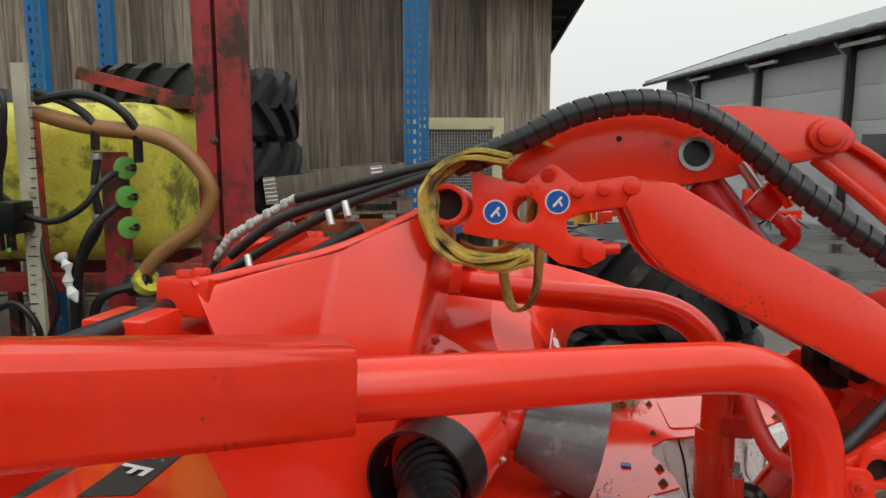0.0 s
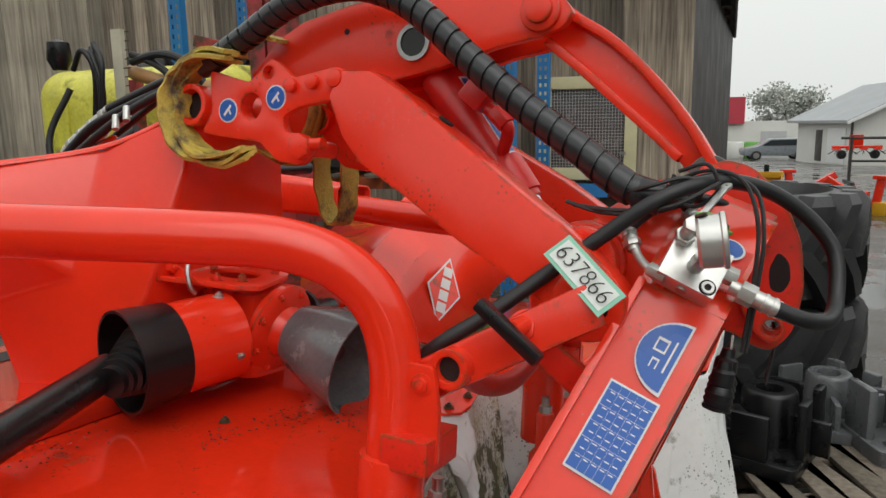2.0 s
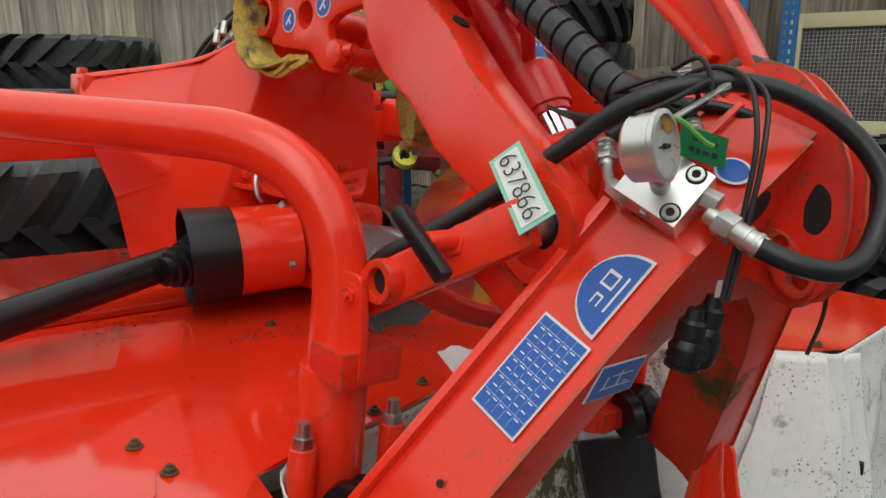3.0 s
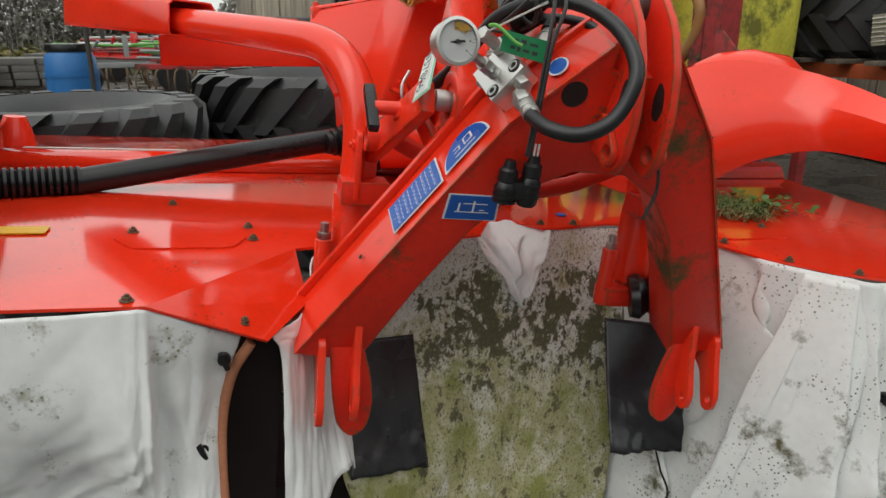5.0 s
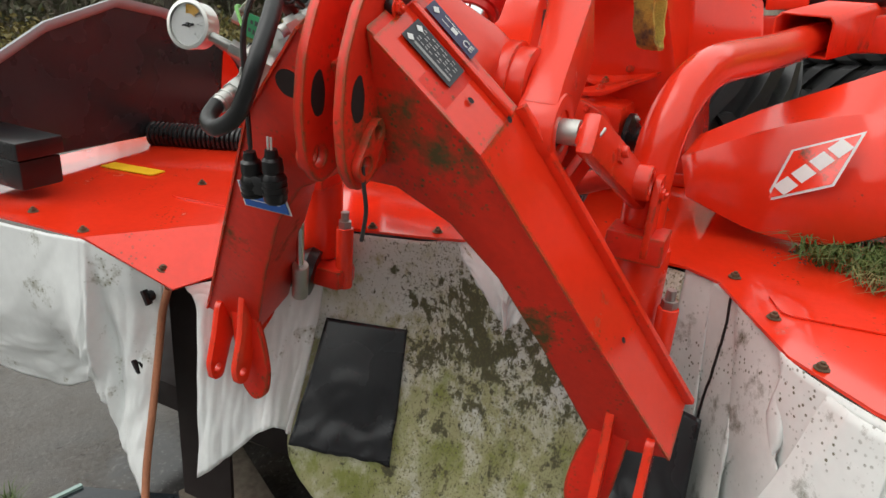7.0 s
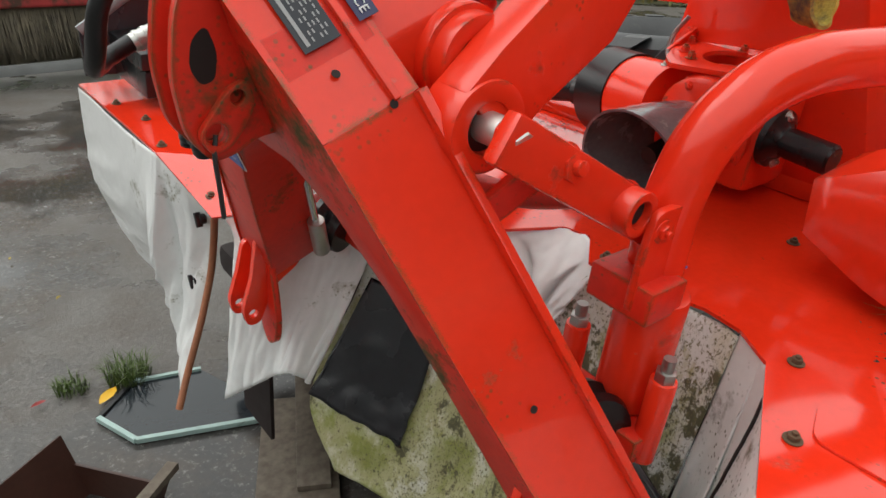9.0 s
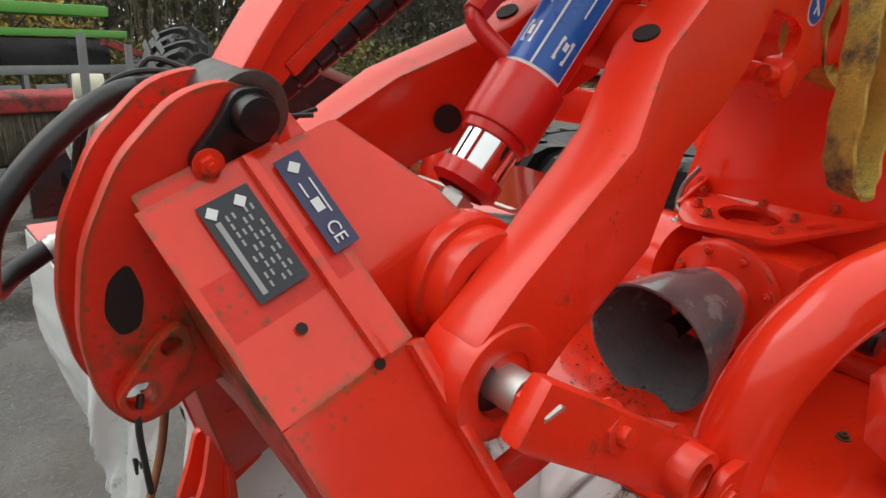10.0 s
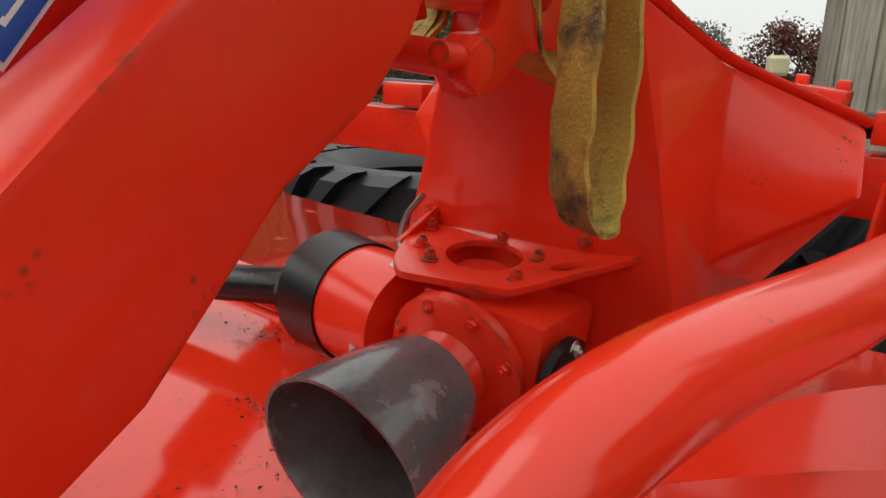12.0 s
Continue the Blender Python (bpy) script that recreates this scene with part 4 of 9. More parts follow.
def sprayer():
    t = thing("field_sprayer", "old field sprayer with an algae-stained yellow tank and red frame", "sprayer", Matrix.Identity(4))
    c = V(-2.51, 4.42, 1.20)
    bm = box((1.70, 1.0, 0.92), Matrix.Translation(c))
    tank_me = finish(bm, 0.0, 0)
    bm = bmesh.new()
    bm.from_mesh(tank_me)
    bmesh.ops.bevel(bm, geom=bm.edges[:] + bm.verts[:], offset=0.2, segments=6, profile=0.5, affect="EDGES")
    tank = part("tank", bm, TANK, t, "yellow polythene tank stained with algae", smooth=40)
    for sx in (-0.5, 0.12, 0.62):
        part("moulded_rib", box((0.06, 0.06, 0.6), Matrix.Translation(c + V(sx, -0.49, 0)) @ Matrix.Rotation(0.0, 4, "X")), TANK, tank, bevel=0.02)
    part("filler_lid", lathe([(0.001, 0.09), (0.17, 0.08), (0.2, 0.03), (0.2, -0.05), (0.001, -0.05)], c + V(-0.25, 0, 0.47), (0, 0, 1), 32, close=False), BLACK, tank)
    # frame
    for x in (-2.28,):
        part("frame_post", span((x - 0.035, 3.76, GROUND), (x + 0.035, 3.83, 1.55)), RUSTRED, t, bevel=0.004)
    part("frame_rail", span((-3.3, 3.84, 0.60), (-1.5, 3.92, 0.70)), RUSTRED, t, bevel=0.004)
    part("frame_rail", span((-3.3, 4.86, 0.60), (-1.5, 4.94, 0.70)), RUSTRED, t, bevel=0.004)
    for x in (-3.2, -2.4, -1.58):
        part("cross_member", span((x - 0.04, 3.9, 0.58), (x + 0.04, 4.9, 0.735)), RUSTRED, t, bevel=0.004)
        part("frame_leg", span((x - 0.035, 4.86, GROUND), (x + 0.035, 4.93, 0.6)), RUSTRED, t, bevel=0.003)
    part("top_arm", box((0.62, 0.06, 0.08), Matrix.Translation((-2.15, 4.6, 1.80)) @ Matrix.Rotation(radians(14), 4, "Y")), RUSTRED, t, bevel=0.004)
    part("top_plate", span((-1.85, 4.4, 1.64), (-1.66, 4.7, 1.72)), RUSTRED, t, bevel=0.004)
    # valve panel with three green hand wheels
    panel = part("valve_panel", plate(rounded([(-1.885, 0.30), (-1.735, 0.30), (-1.725, 1.38), (-1.875, 1.38)], 0.01), (0, 0.012, 0), lambda x, y: (x, 3.735, y), holes=[(-1.80, 0.85, 0.03)]), RUSTRED, t)
    for z in (1.30, 1.15, 0.99):
        p = V(-1.72, 3.70, z)
        body = part("valve", lathe([(0.001, 0.0), (0.03, 0.0), (0.03, 0.05), (0.02, 0.055), (0.02, 0.10), (0.001, 0.10)], p + V(-0.03, 0.02, 0), (0.85, -0.52, 0), 16, close=False), BLACK, panel)
        part("hand_wheel", lathe([(0.001, 0.0), (0.052, 0.0), (0.058, 0.008), (0.058, 0.02), (0.045, 0.024), (0.02, 0.02), (0.001, 0.022)], p + V(0.012, -0.04, 0), (0.72, -0.69, 0), 28, close=False), GREEN_PAINT, panel, "green plastic hand wheel")
        part("lever_stub", box((0.05, 0.018, 0.012), Matrix.Translation(p + V(0.055, -0.075, 0)) @ Matrix.Rotation(radians(-45), 4, "Z")), RUST, panel)
    part("union_nut", cylinder((-1.72, 3.66, 0.68), (-1.60, 3.66, 0.70), 0.06, 12), BLACK, t, bevel=0.006)
    part("union_collar", lathe([(0.03, 0), (0.075, 0), (0.075, 0.05), (0.03, 0.05)], (-1.64, 3.66, 0.69), (0.6, -0.3, 0.5), 20), TANK, t)
    # graduated post
    post = part("level_post", box((0.075, 1.60, 0.03), axes((-2.165, 3.57, 1.02), (1, 0, 0.0), (0.085, 0, 1))), PAPER_OLD, t, "white graduated level post")
    for k in range(30):
        z = 0.35 + k * 0.05
        x = -2.165 + (z - 1.02) * 0.085
        part("scale_mark", box((0.03 if k % 5 else 0.055, 0.002, 0.006), Matrix.Translation((x + 0.018, 3.553, z))), INK, post)
    # hoses
    pts = smooth_path([(-2.25, 3.75, 1.60), (-2.11, 3.65, 1.57), (-1.86, 3.62, 1.51), (-1.55, 3.62, 1.47), (-1.38, 3.62, 1.39), (-1.26, 3.63, 1.24), (-1.25, 3.64, 1.13), (-1.33, 3.65, 1.0), (-1.52, 3.66, 0.87), (-1.64, 3.67, 0.75)], 7)
    suction = part("suction_hose", tube(pts, 0.042, 14), OCHRE_HOSE, t, "thick brown suction hose")
    for path, r in (([(-2.12, 3.62, 1.68), (-1.94, 3.6, 1.62), (-1.83, 3.6, 1.53), (-1.82, 3.6, 1.39)], 0.022),
                    ([(-2.12, 3.62, 1.64), (-1.88, 3.58, 1.67), (-1.71, 3.58, 1.62), (-1.61, 3.6, 1.5), (-1.61, 3.62, 1.33)], 0.024),
                    ([(-2.3, 3.55, 1.16), (-2.13, 3.5, 1.06), (-1.99, 3.5, 1.04), (-1.84, 3.5, 1.12), (-1.76, 3.55, 1.24), (-1.72, 3.66, 1.29)], 0.017),
                    ([(-1.82, 3.62, 1.38), (-1.84, 3.6, 1.2), (-1.83, 3.6, 1.0), (-1.93, 3.58, 0.8), (-1.95, 3.58, 0.5), (-1.85, 3.56, 0.2)], 0.02),
                    ([(-1.74, 3.66, 1.12), (-1.85, 3.56, 0.98), (-1.95, 3.55, 0.7), (-1.98, 3.55, 0.2)], 0.022),
                    ([(-1.66, 3.62, 0.69), (-1.78, 3.55, 0.66), (-1.86, 3.55, 0.55), (-1.85, 3.55, 0.3), (-1.9, 3.55, 0.0)], 0.026),
                    ([(-2.3, 3.5, 1.72), (-2.22, 3.46, 1.5), (-2.26, 3.48, 1.2), (-2.3, 3.5, 1.0)], 0.016),
                    ([(-2.35, 3.5, 1.70), (-2.25, 3.46, 1.66), (-2.2, 3.46, 1.45), (-2.28, 3.48, 1.18)], 0.016),
                    ([(-2.28, 3.5, 1.74), (-2.18, 3.45, 1.62), (-2.23, 3.46, 1.35), (-2.33, 3.48, 1.12)], 0.015),
                    ([(-2.45, 3.5, 1.6), (-2.32, 3.45, 1.7), (-2.25, 3.46, 1.58), (-2.3, 3.48, 1.3), (-2.38, 3.5, 1.1)], 0.016),
                    ([(-2.4, 3.5, 0.55), (-2.2, 3.45, 0.62), (-2.1, 3.46, 0.45), (-2.2, 3.46, 0.2), (-2.4, 3.5, 0.1)], 0.018),
                    ([(-2.6, 3.6, 1.5), (-2.7, 3.5, 1.2), (-2.62, 3.48, 0.9), (-2.5, 3.5, 0.6)], 0.02),
                    ([(-2.15, 3.6, 1.0), (-2.1, 3.55, 0.8), (-2.05, 3.55, 0.6), (-2.12, 3.55, 0.4)], 0.012)):
        part("hose", tube(smooth_path(path, 7), r, 10), RUBBER, t, "black rubber hose")
    for x, z in ((-1.82, 1.36), (-1.83, 1.2), (-1.835, 1.05)):
        part("hose_clamp", ring((x, 3.6, z), (0, 0, 1), 0.027, 0.02, 0.03, 14), ZINC, t)
    # control box, switch bank
    ctrl = part("control_box", span((-2.46, 3.40, 0.98), (-2.14, 3.56, 1.14)), BLACK, t, bevel=0.012)
    for k in range(5):
        part("coil", cylinder((-2.42 + k * 0.06, 3.42, 0.90), (-2.42 + k * 0.06, 3.42, 0.99), 0.022, 12), BLACK, ctrl)
        part("indicator", cylinder((-2.42 + k * 0.06, 3.397, 0.905), (-2.42 + k * 0.06, 3.40, 0.905), 0.012, 8), GREEN_PAINT, ctrl)
    part("nozzle_body", lathe([(0.001, 0.12), (0.06, 0.10), (0.07, 0.0), (0.04, -0.06), (0.001, -0.06)], (-2.55, 3.5, 1.66), (0, 0, 1), 16, close=False), BLACK, t)
    part("rag", sweep(bmesh.new(), smooth_path([(-1.985, 3.5, 0.86), (-1.94, 3.48, 0.80), (-1.95, 3.49, 0.72), (-1.90, 3.47, 0.63)], 5), [0.035, 0.03, 0.014, 0.02, 0.03, 0.02, 0.012, 0.016, 0.022, 0.028, 0.02, 0.016, 0.024, 0.03, 0.018, 0.006], 9), PAPER, t, "torn white plastic strip")
    part("moss_patch", sweep(bmesh.new(), smooth_path([(-1.1, 3.9, 0.52), (-1.25, 3.75, 0.55), (-1.4, 3.7, 0.62)], 5), 0.028, 8), IVY, t, "mossy rope end")
    part("wooden_prop", box((0.10, 0.06, 0.85), Matrix.Translation((-1.42, 3.8, 0.17)) @ Matrix.Rotation(radians(7), 4, "Y")), TIMBER, t, bevel=0.004)
    part("wooden_prop", box((0.07, 0.06, 0.9), Matrix.Translation((-2.05, 3.72, 0.19))), TIMBER, t, bevel=0.004)


PAPER_OLD = material("yellowed_white_scale", (0.52, 0.50, 0.38), 0.5, vary=0.12, dirt=(0.2, 0.18, 0.08), dirt_amount=0.2, dirt_scale=8)
sprayer()

# ---- barn ----
BARN_M = pose(6.35, 27.9, 0, 0, 0, 6) @ Matrix.Translation((-5.52, -27.5, 0))
barn = thing("barn", "long grey barn with sectional doors and a corrugated roof", "building", BARN_M)
BX, BY0, BY1, BEAVE = 6.1, -12.0, 27.0, 3.78
part("wall", span((BX + 0.12, BY0, GROUND - 0.3), (BX + 9.8, BY1, BEAVE)), BARN_DARK, barn, "dark timber wall")


def barn_roof():
    bm = bmesh.new()
    cols = 136
    rows = []
    for k in range(cols + 1):
        y = BY0 - 0.4 + (BY1 + 0.9 - BY0) * k / cols
        wave = 0.018 * (1 if k % 2 else -1)
        rows.append([bm.verts.new((x, y, z + wave)) for x, z in ((5.55, 3.78), (11.0, 5.60), (16.4, 3.78))])
    for p, q in zip(rows, rows[1:]):
        for j in range(2):
            bm.faces.new((p[j], p[j + 1], q[j + 1], q[j]))
    ext = bmesh.ops.extrude_face_region(bm, geom=bm.faces[:])
    bmesh.ops.translate(bm, vec=(0, 0, -0.05), verts=[g for g in ext["geom"] if isinstance(g, bmesh.types.BMVert)])
    roof = part("roof", bm, ROOF, barn, "wet grey corrugated roof", smooth=0)
    part("gutter", tube([(5.52, BY0 - 0.4, 3.69), (5.52, BY1 + 0.5, 3.69)], 0.06, 10), BARN_DARK, roof)
    for y0 in (BY1 + 0.3,):
        part("barge_board", box((0.03, 5.7, 0.18), axes((8.28, y0 + 0.14, 4.64), (0, 1, 0), (0.948, 0, 0.317))), BARN_DARK, roof)
    bm = bmesh.new()
    vs = [bm.verts.new((x, BY1 - 0.02 + d, z)) for d in (0, 0.1) for x, z in ((BX + 0.1, BEAVE), (11.0, 5.4), (16, BEAVE))]
    bm.faces.new(vs[:3])
    bm.faces.new(vs[3:][::-1])
    part("gable", bm, BARN_DARK, barn)


barn_roof()
for k in range(8):
    y1 = 23.8 - k * 4.03
    post = part("post", span((BX - 0.08, y1 - 0.11, GROUND - 0.2), (BX + 0.12, y1 + 0.11, BEAVE)), BARN_DARK, barn, bevel=0.006)
    part("downpipe", tube([(BX - 0.13, y1 - 0.02, GROUND), (BX - 0.13, y1 - 0.02, 3.35), (BX - 0.4, y1 - 0.02, 3.62)], 0.04, 10), ROOF, barn)
    part("strip_light", span((BX - 0.32, y1 - 1.4, 3.50), (BX - 0.22, y1 - 0.05, 3.57)), WHITE, barn, "white strip lamp under the eave")
    door = part("sectional_door", span((BX + 0.075, y1 - 3.92, GROUND - 0.1), (BX + 0.105, y1 - 0.11, 3.44)), BARN_PANEL, barn, "grey sectional overhead door")
    for j in range(5):
        z0 = GROUND + 0.01 + j * 0.735
        part("door_panel", span((BX + 0.05, y1 - 3.90, z0), (BX + 0.078, y1 - 0.13, z0 + 0.728)), BARN_PANEL, door, bevel=0.006)
    for j in range(3):
        w0 = y1 - 0.55 - j * 1.0
        win = part("door_window", span((BX + 0.036, w0 - 0.86, 1.10), (BX + 0.054, w0, 1.66)), BLACK, door, "black framed door window", bevel=0.004)
        part("pane", span((BX + 0.030, w0 - 0.82, 1.14), (BX + 0.034, w0 - 0.04, 1.62)), GLASS_DARK, win)
    part("door_handle", span((BX + 0.02, y1 - 1.9, 0.32), (BX + 0.05, y1 - 1.75, 0.40)), BLACK, door)
part("end_door", span((BX + 0.06, 24.6, GROUND - 0.2), (BX + 0.1, 25.3, 1.8)), WHITE, barn, "narrow white door post")
apron = part("barn_apron", span((5.3, -8, GROUND - 0.05), (BX + 0.1, 24.0, GROUND + 0.015)), BARN_PANEL)
apron.matrix_world = BARN_M.copy()
tagged(apron, "pale concrete apron before the barn doors", "pavement", kind="structure")

# ---- house, far building, car ----


def house():
    t = thing("house", "low white rendered house with a grey tiled roof", "house", pose(0, 0, 0))
    g = -0.98
    a, b = V(7.35, 39.0, g - 0.2), V(5.75, 47.0, g - 0.2)
    along, across = (b - a).normalized(), V(0.98, 0.2, 0).normalized()
    eave = 2.35
    L, Wd = (b - a).length, 7.0
    bm = bmesh.new()
    pts = [a, a + across * Wd, b + across * Wd, b]
    lo = [bm.verts.new(p) for p in pts]
    hi = [bm.verts.new(p + V(0, 0, eave)) for p in pts]
    r0 = bm.verts.new(a + across * Wd / 2 + V(0, 0, eave + 1.75))
    r1 = bm.verts.new(b + across * Wd / 2 + V(0, 0, eave + 1.75))
    bm.faces.new((lo[0], lo[1], hi[1], r0, hi[0]))
    bm.faces.new((lo[2], lo[3], hi[3], r1, hi[2]))
    bm.faces.new((lo[3], lo[0], hi[0], hi[3]))
    bm.faces.new((lo[1], lo[2], hi[2], hi[1]))
    bm.faces.new((hi[3], hi[0], r0, r1))
    bm.faces.new((hi[1], hi[2], r1, r0))
    part("wall", bm, WHITE_WALL, t, smooth=0)
    for s in (0, 1):
        bm = bmesh.new()
        e0 = (a if s == 0 else a + across * Wd) + V(0, 0, eave - 0.14) + across * (-0.5 if s == 0 else 0.5) - along * 0.5
        e1 = e0 + along * (L + 1.0)
        q0 = a + across * Wd / 2 + V(0, 0, eave + 1.82) - along * 0.5
        q1 = q0 + along * (L + 1.0)
        bot = [bm.verts.new(p) for p in (e0, e1, q1, q0)]
        top = [bm.verts.new(p + V(0, 0, 0.14)) for p in (e0, e1, q1, q0)]
        bm.faces.new(bot)
        bm.faces.new(top[::-1])
        for k in range(4):
            bm.faces.new((bot[k], bot[(k + 1) % 4], top[(k + 1) % 4], top[k]))
        part("roof", bm, ROOF, t, smooth=0)
        part("barge_board", tube([e0 + V(0, 0, 0.02), q0 + V(0, 0, 0.02)], 0.1, 4), WHITE, t)
    chim = part("chimney", box((0.6, 0.6, 1.0), Matrix.Translation(a + across * Wd / 2 + along * 3 + V(0, 0, eave + 2.1))), BARN_DARK, t)
    nrm = along.cross(V(0, 0, 1))
    m = axes(a + V(0, 0, 0.2), along, (0, 0, 1))
    for x0, x1, z1, mat, nm in ((0.9, 3.3, 1.75, WHITE, "garage_door"), (4.1, 5.0, 1.65, BARN_DARK, "front_door")):
        part(nm, box((x1 - x0, z1, 0.08), m @ Matrix.Translation(((x0 + x1) / 2, z1 / 2, 0))), mat, t, bevel=0.01)
    m2 = axes(a + V(0, 0, 0.2), across, (0, 0, 1))
    for x0 in (1.6, 4.0):
        w = part("window", box((1.1, 1.0, 0.10), m2 @ Matrix.Translation((x0 + 0.55, 1.35, 0))), WHITE, t, bevel=0.01)
        part("pane", box((0.95, 0.85, 0.12), m2 @ Matrix.Translation((x0 + 0.55, 1.35, 0))), GLASS_DARK, w)
    part("downpipe", tube([a + V(-0.1, -0.1, 0.1), a + V(-0.1, -0.1, eave - 0.1)], 0.06, 8), BARN_DARK, t)


house()


def far_hall():
    t = thing("far_hall", "long white hall with a red fascia in the mist", "building", pose(0, 0, 0))
    g = -1.61
    part("wall", span((-6, 60, g - 0.3), (14, 72, g + 2.75)), WHITE_WALL, t)
    part("red_gable", span((-6, 59.6, g + 2.6), (3.3, 72, g + 4.6)), RED_SIGN, t, "dull red upper fascia")
    for x in (4.5, 7.5):
        part("gate", span((x, 59.93, g), (x + 1.8, 60.0, g + 2.0)), BARN_PANEL, t)
    part("plinth", span((-6, 59.9, g - 0.3), (14, 60.0, g + 0.45)), BARN_PANEL, t)


far_hall()


def car():
    t = thing("estate_car", "grey estate car parked before the white hall", "car", pose(5.0, 52, -1.37, 0, 0, 8))
    prof = [(-2.1, 0.3), (-2.15, 0.75), (-1.2, 0.92), (-0.55, 1.38), (1.2, 1.42), (1.95, 0.98), (2.1, 0.85), (2.1, 0.3)]
    part("body", plate(rounded(prof, 0.15), (0, 1.7, 0), lambda x, y: (x, -0.85, y)), CAR_GREY, t, bevel=0.08)
    part("side_windows", plate(rounded([(-1.0, 0.95), (-0.5, 1.3), (1.15, 1.34), (1.65, 0.98)], 0.08), (0, 1.74, 0), lambda x, y: (x, -0.87, y)), GLASS_DARK, t)
    for x in (-1.35, 1.3):
        for y in (-0.86, 0.86):
            w = part("wheel", cylinder((x, y - 0.1, 0.32), (x, y + 0.1, 0.32), 0.32, 24), TYRE, t, bevel=0.03)
            part("rim", cylinder((x, y - 0.11, 0.32), (x, y + 0.11, 0.32), 0.19, 16), STEEL, w)


car()
for x, y, col, nm in ((2.6, 56, WHITE_WALL, "white"), (3.7, 56.3, GREEN_PAINT, "green")):
    bm = lathe([(0.001, 0), (0.6, 0), (0.66, 0.1), (0.66, 1.1), (0.6, 1.2), (0.001, 1.2)], (x, y, ground_height(x, y)), (0, 0, 1), 24, close=False)
    tagged(part("silage_bale", bm, col), nm + " wrapped bale beside the hall", "bale", group="wrapped bales")

# ---- yard machines ----


def loader_bucket():
    t = thing("yellow_bucket", "yellow steel loader bucket on the wet yard", "bucket", pose(1.66, 12.9, GROUND, 0, 0, -4))
    prof = [(-0.35, 0.05), (0.3, 0.0), (0.42, 0.2), (0.40, 0.62), (0.34, 0.62), (0.34, 0.24), (0.26, 0.08), (-0.35, 0.10)]
    part("shell", plate(prof, (1.0, 0, 0), lambda x, y: (-0.5, x, y)), YELLOW_PAINT, t, bevel=0.008)
    for x in (-0.5, 0.48):
        part("side_plate", plate(rounded([(-0.3, 0.06), (0.3, 0.02), (0.4, 0.2), (0.38, 0.62), (0.1, 0.6)], 0.05), (0.02, 0, 0), lambda a, b, x=x: (x, a, b)), YELLOW_PAINT, t)
    part("top_beam", span((-0.52, 0.28, 0.56), (0.52, 0.46, 0.66)), YELLOW_PAINT, t, bevel=0.01)
    for x in (-0.3, 0.25):
        part("mount_lug", span((x - 0.03, 0.30, 0.60), (x + 0.05, 0.42, 0.78)), BLACK, t, bevel=0.01)


loader_bucket()


def blue_trailer():
    t = thing("blue_skip", "low blue steel skip standing behind the hatch", "skip", pose(0.35, 9.6, GROUND, 0, 0, 6))
    for y in (-0.5, 0.5):
        part("side", span((-0.9, y - 0.02, 0.1), (0.9, y + 0.02, 0.68)), BLUE_OLD, t, bevel=0.006)
    for x in (-0.9, 0.9):
        part("end", span((x - 0.02, -0.48, 0.1), (x + 0.02, 0.48, 0.68)), BLUE_OLD, t, bevel=0.006)
    part("floor_plate", span((-0.88, -0.48, 0.08), (0.88, 0.48, 0.12)), BLUE_OLD, t)
    part("rim", span((-0.94, -0.56, 0.66), (0.94, -0.46, 0.72)), BLUE_OLD, t, bevel=0.006)
    for x in (-0.7, 0.7):
        part("skid", span((x - 0.05, -0.5, 0), (x + 0.05, 0.5, 0.08)), BLUE_OLD, t)


BLUE_OLD = material("faded_blue_steel", (0.04, 0.10, 0.18), 0.5, vary=0.2, bump=0.1, dirt=(0.06, 0.05, 0.04), dirt_amount=0.2)
blue_trailer()


def red_linkage(x, y, turn):
    t = thing("red_linkage", "red folded implement arms standing on the wet yard", "machine", pose(x, y, GROUND, 0, 0, turn))
    part("base", span((-0.35, -0.12, 0), (0.45, 0.12, 0.12)), RED_OLD, t, bevel=0.01)
    part("arm", box((0.12, 0.12, 0.62), Matrix.Translation((-0.28, 0, 0.3)) @ Matrix.Rotation(radians(-8), 4, "Y")), RED, t, bevel=0.012)
    part("arm", box((0.12, 0.12, 0.72), Matrix.Translation((0.16, 0, 0.34)) @ Matrix.Rotation(radians(58), 4, "Y")), RED, t, bevel=0.012)
    part("bracket", span((-0.16, -0.08, 0.1), (0.12, 0.08, 0.36)), RED, t, bevel=0.02)
    part("head_plate", span((-0.44, -0.09, 0.56), (-0.2, 0.09, 0.62)), RED, t, bevel=0.01)
    part("foot", span((-0.42, -0.15, 0), (-0.24, 0.15, 0.2)), YELLOW_PAINT, t, bevel=0.01)
    return t


red_linkage(2.7, 14.5, 6)
red_linkage(3.3, 13.2, 160)


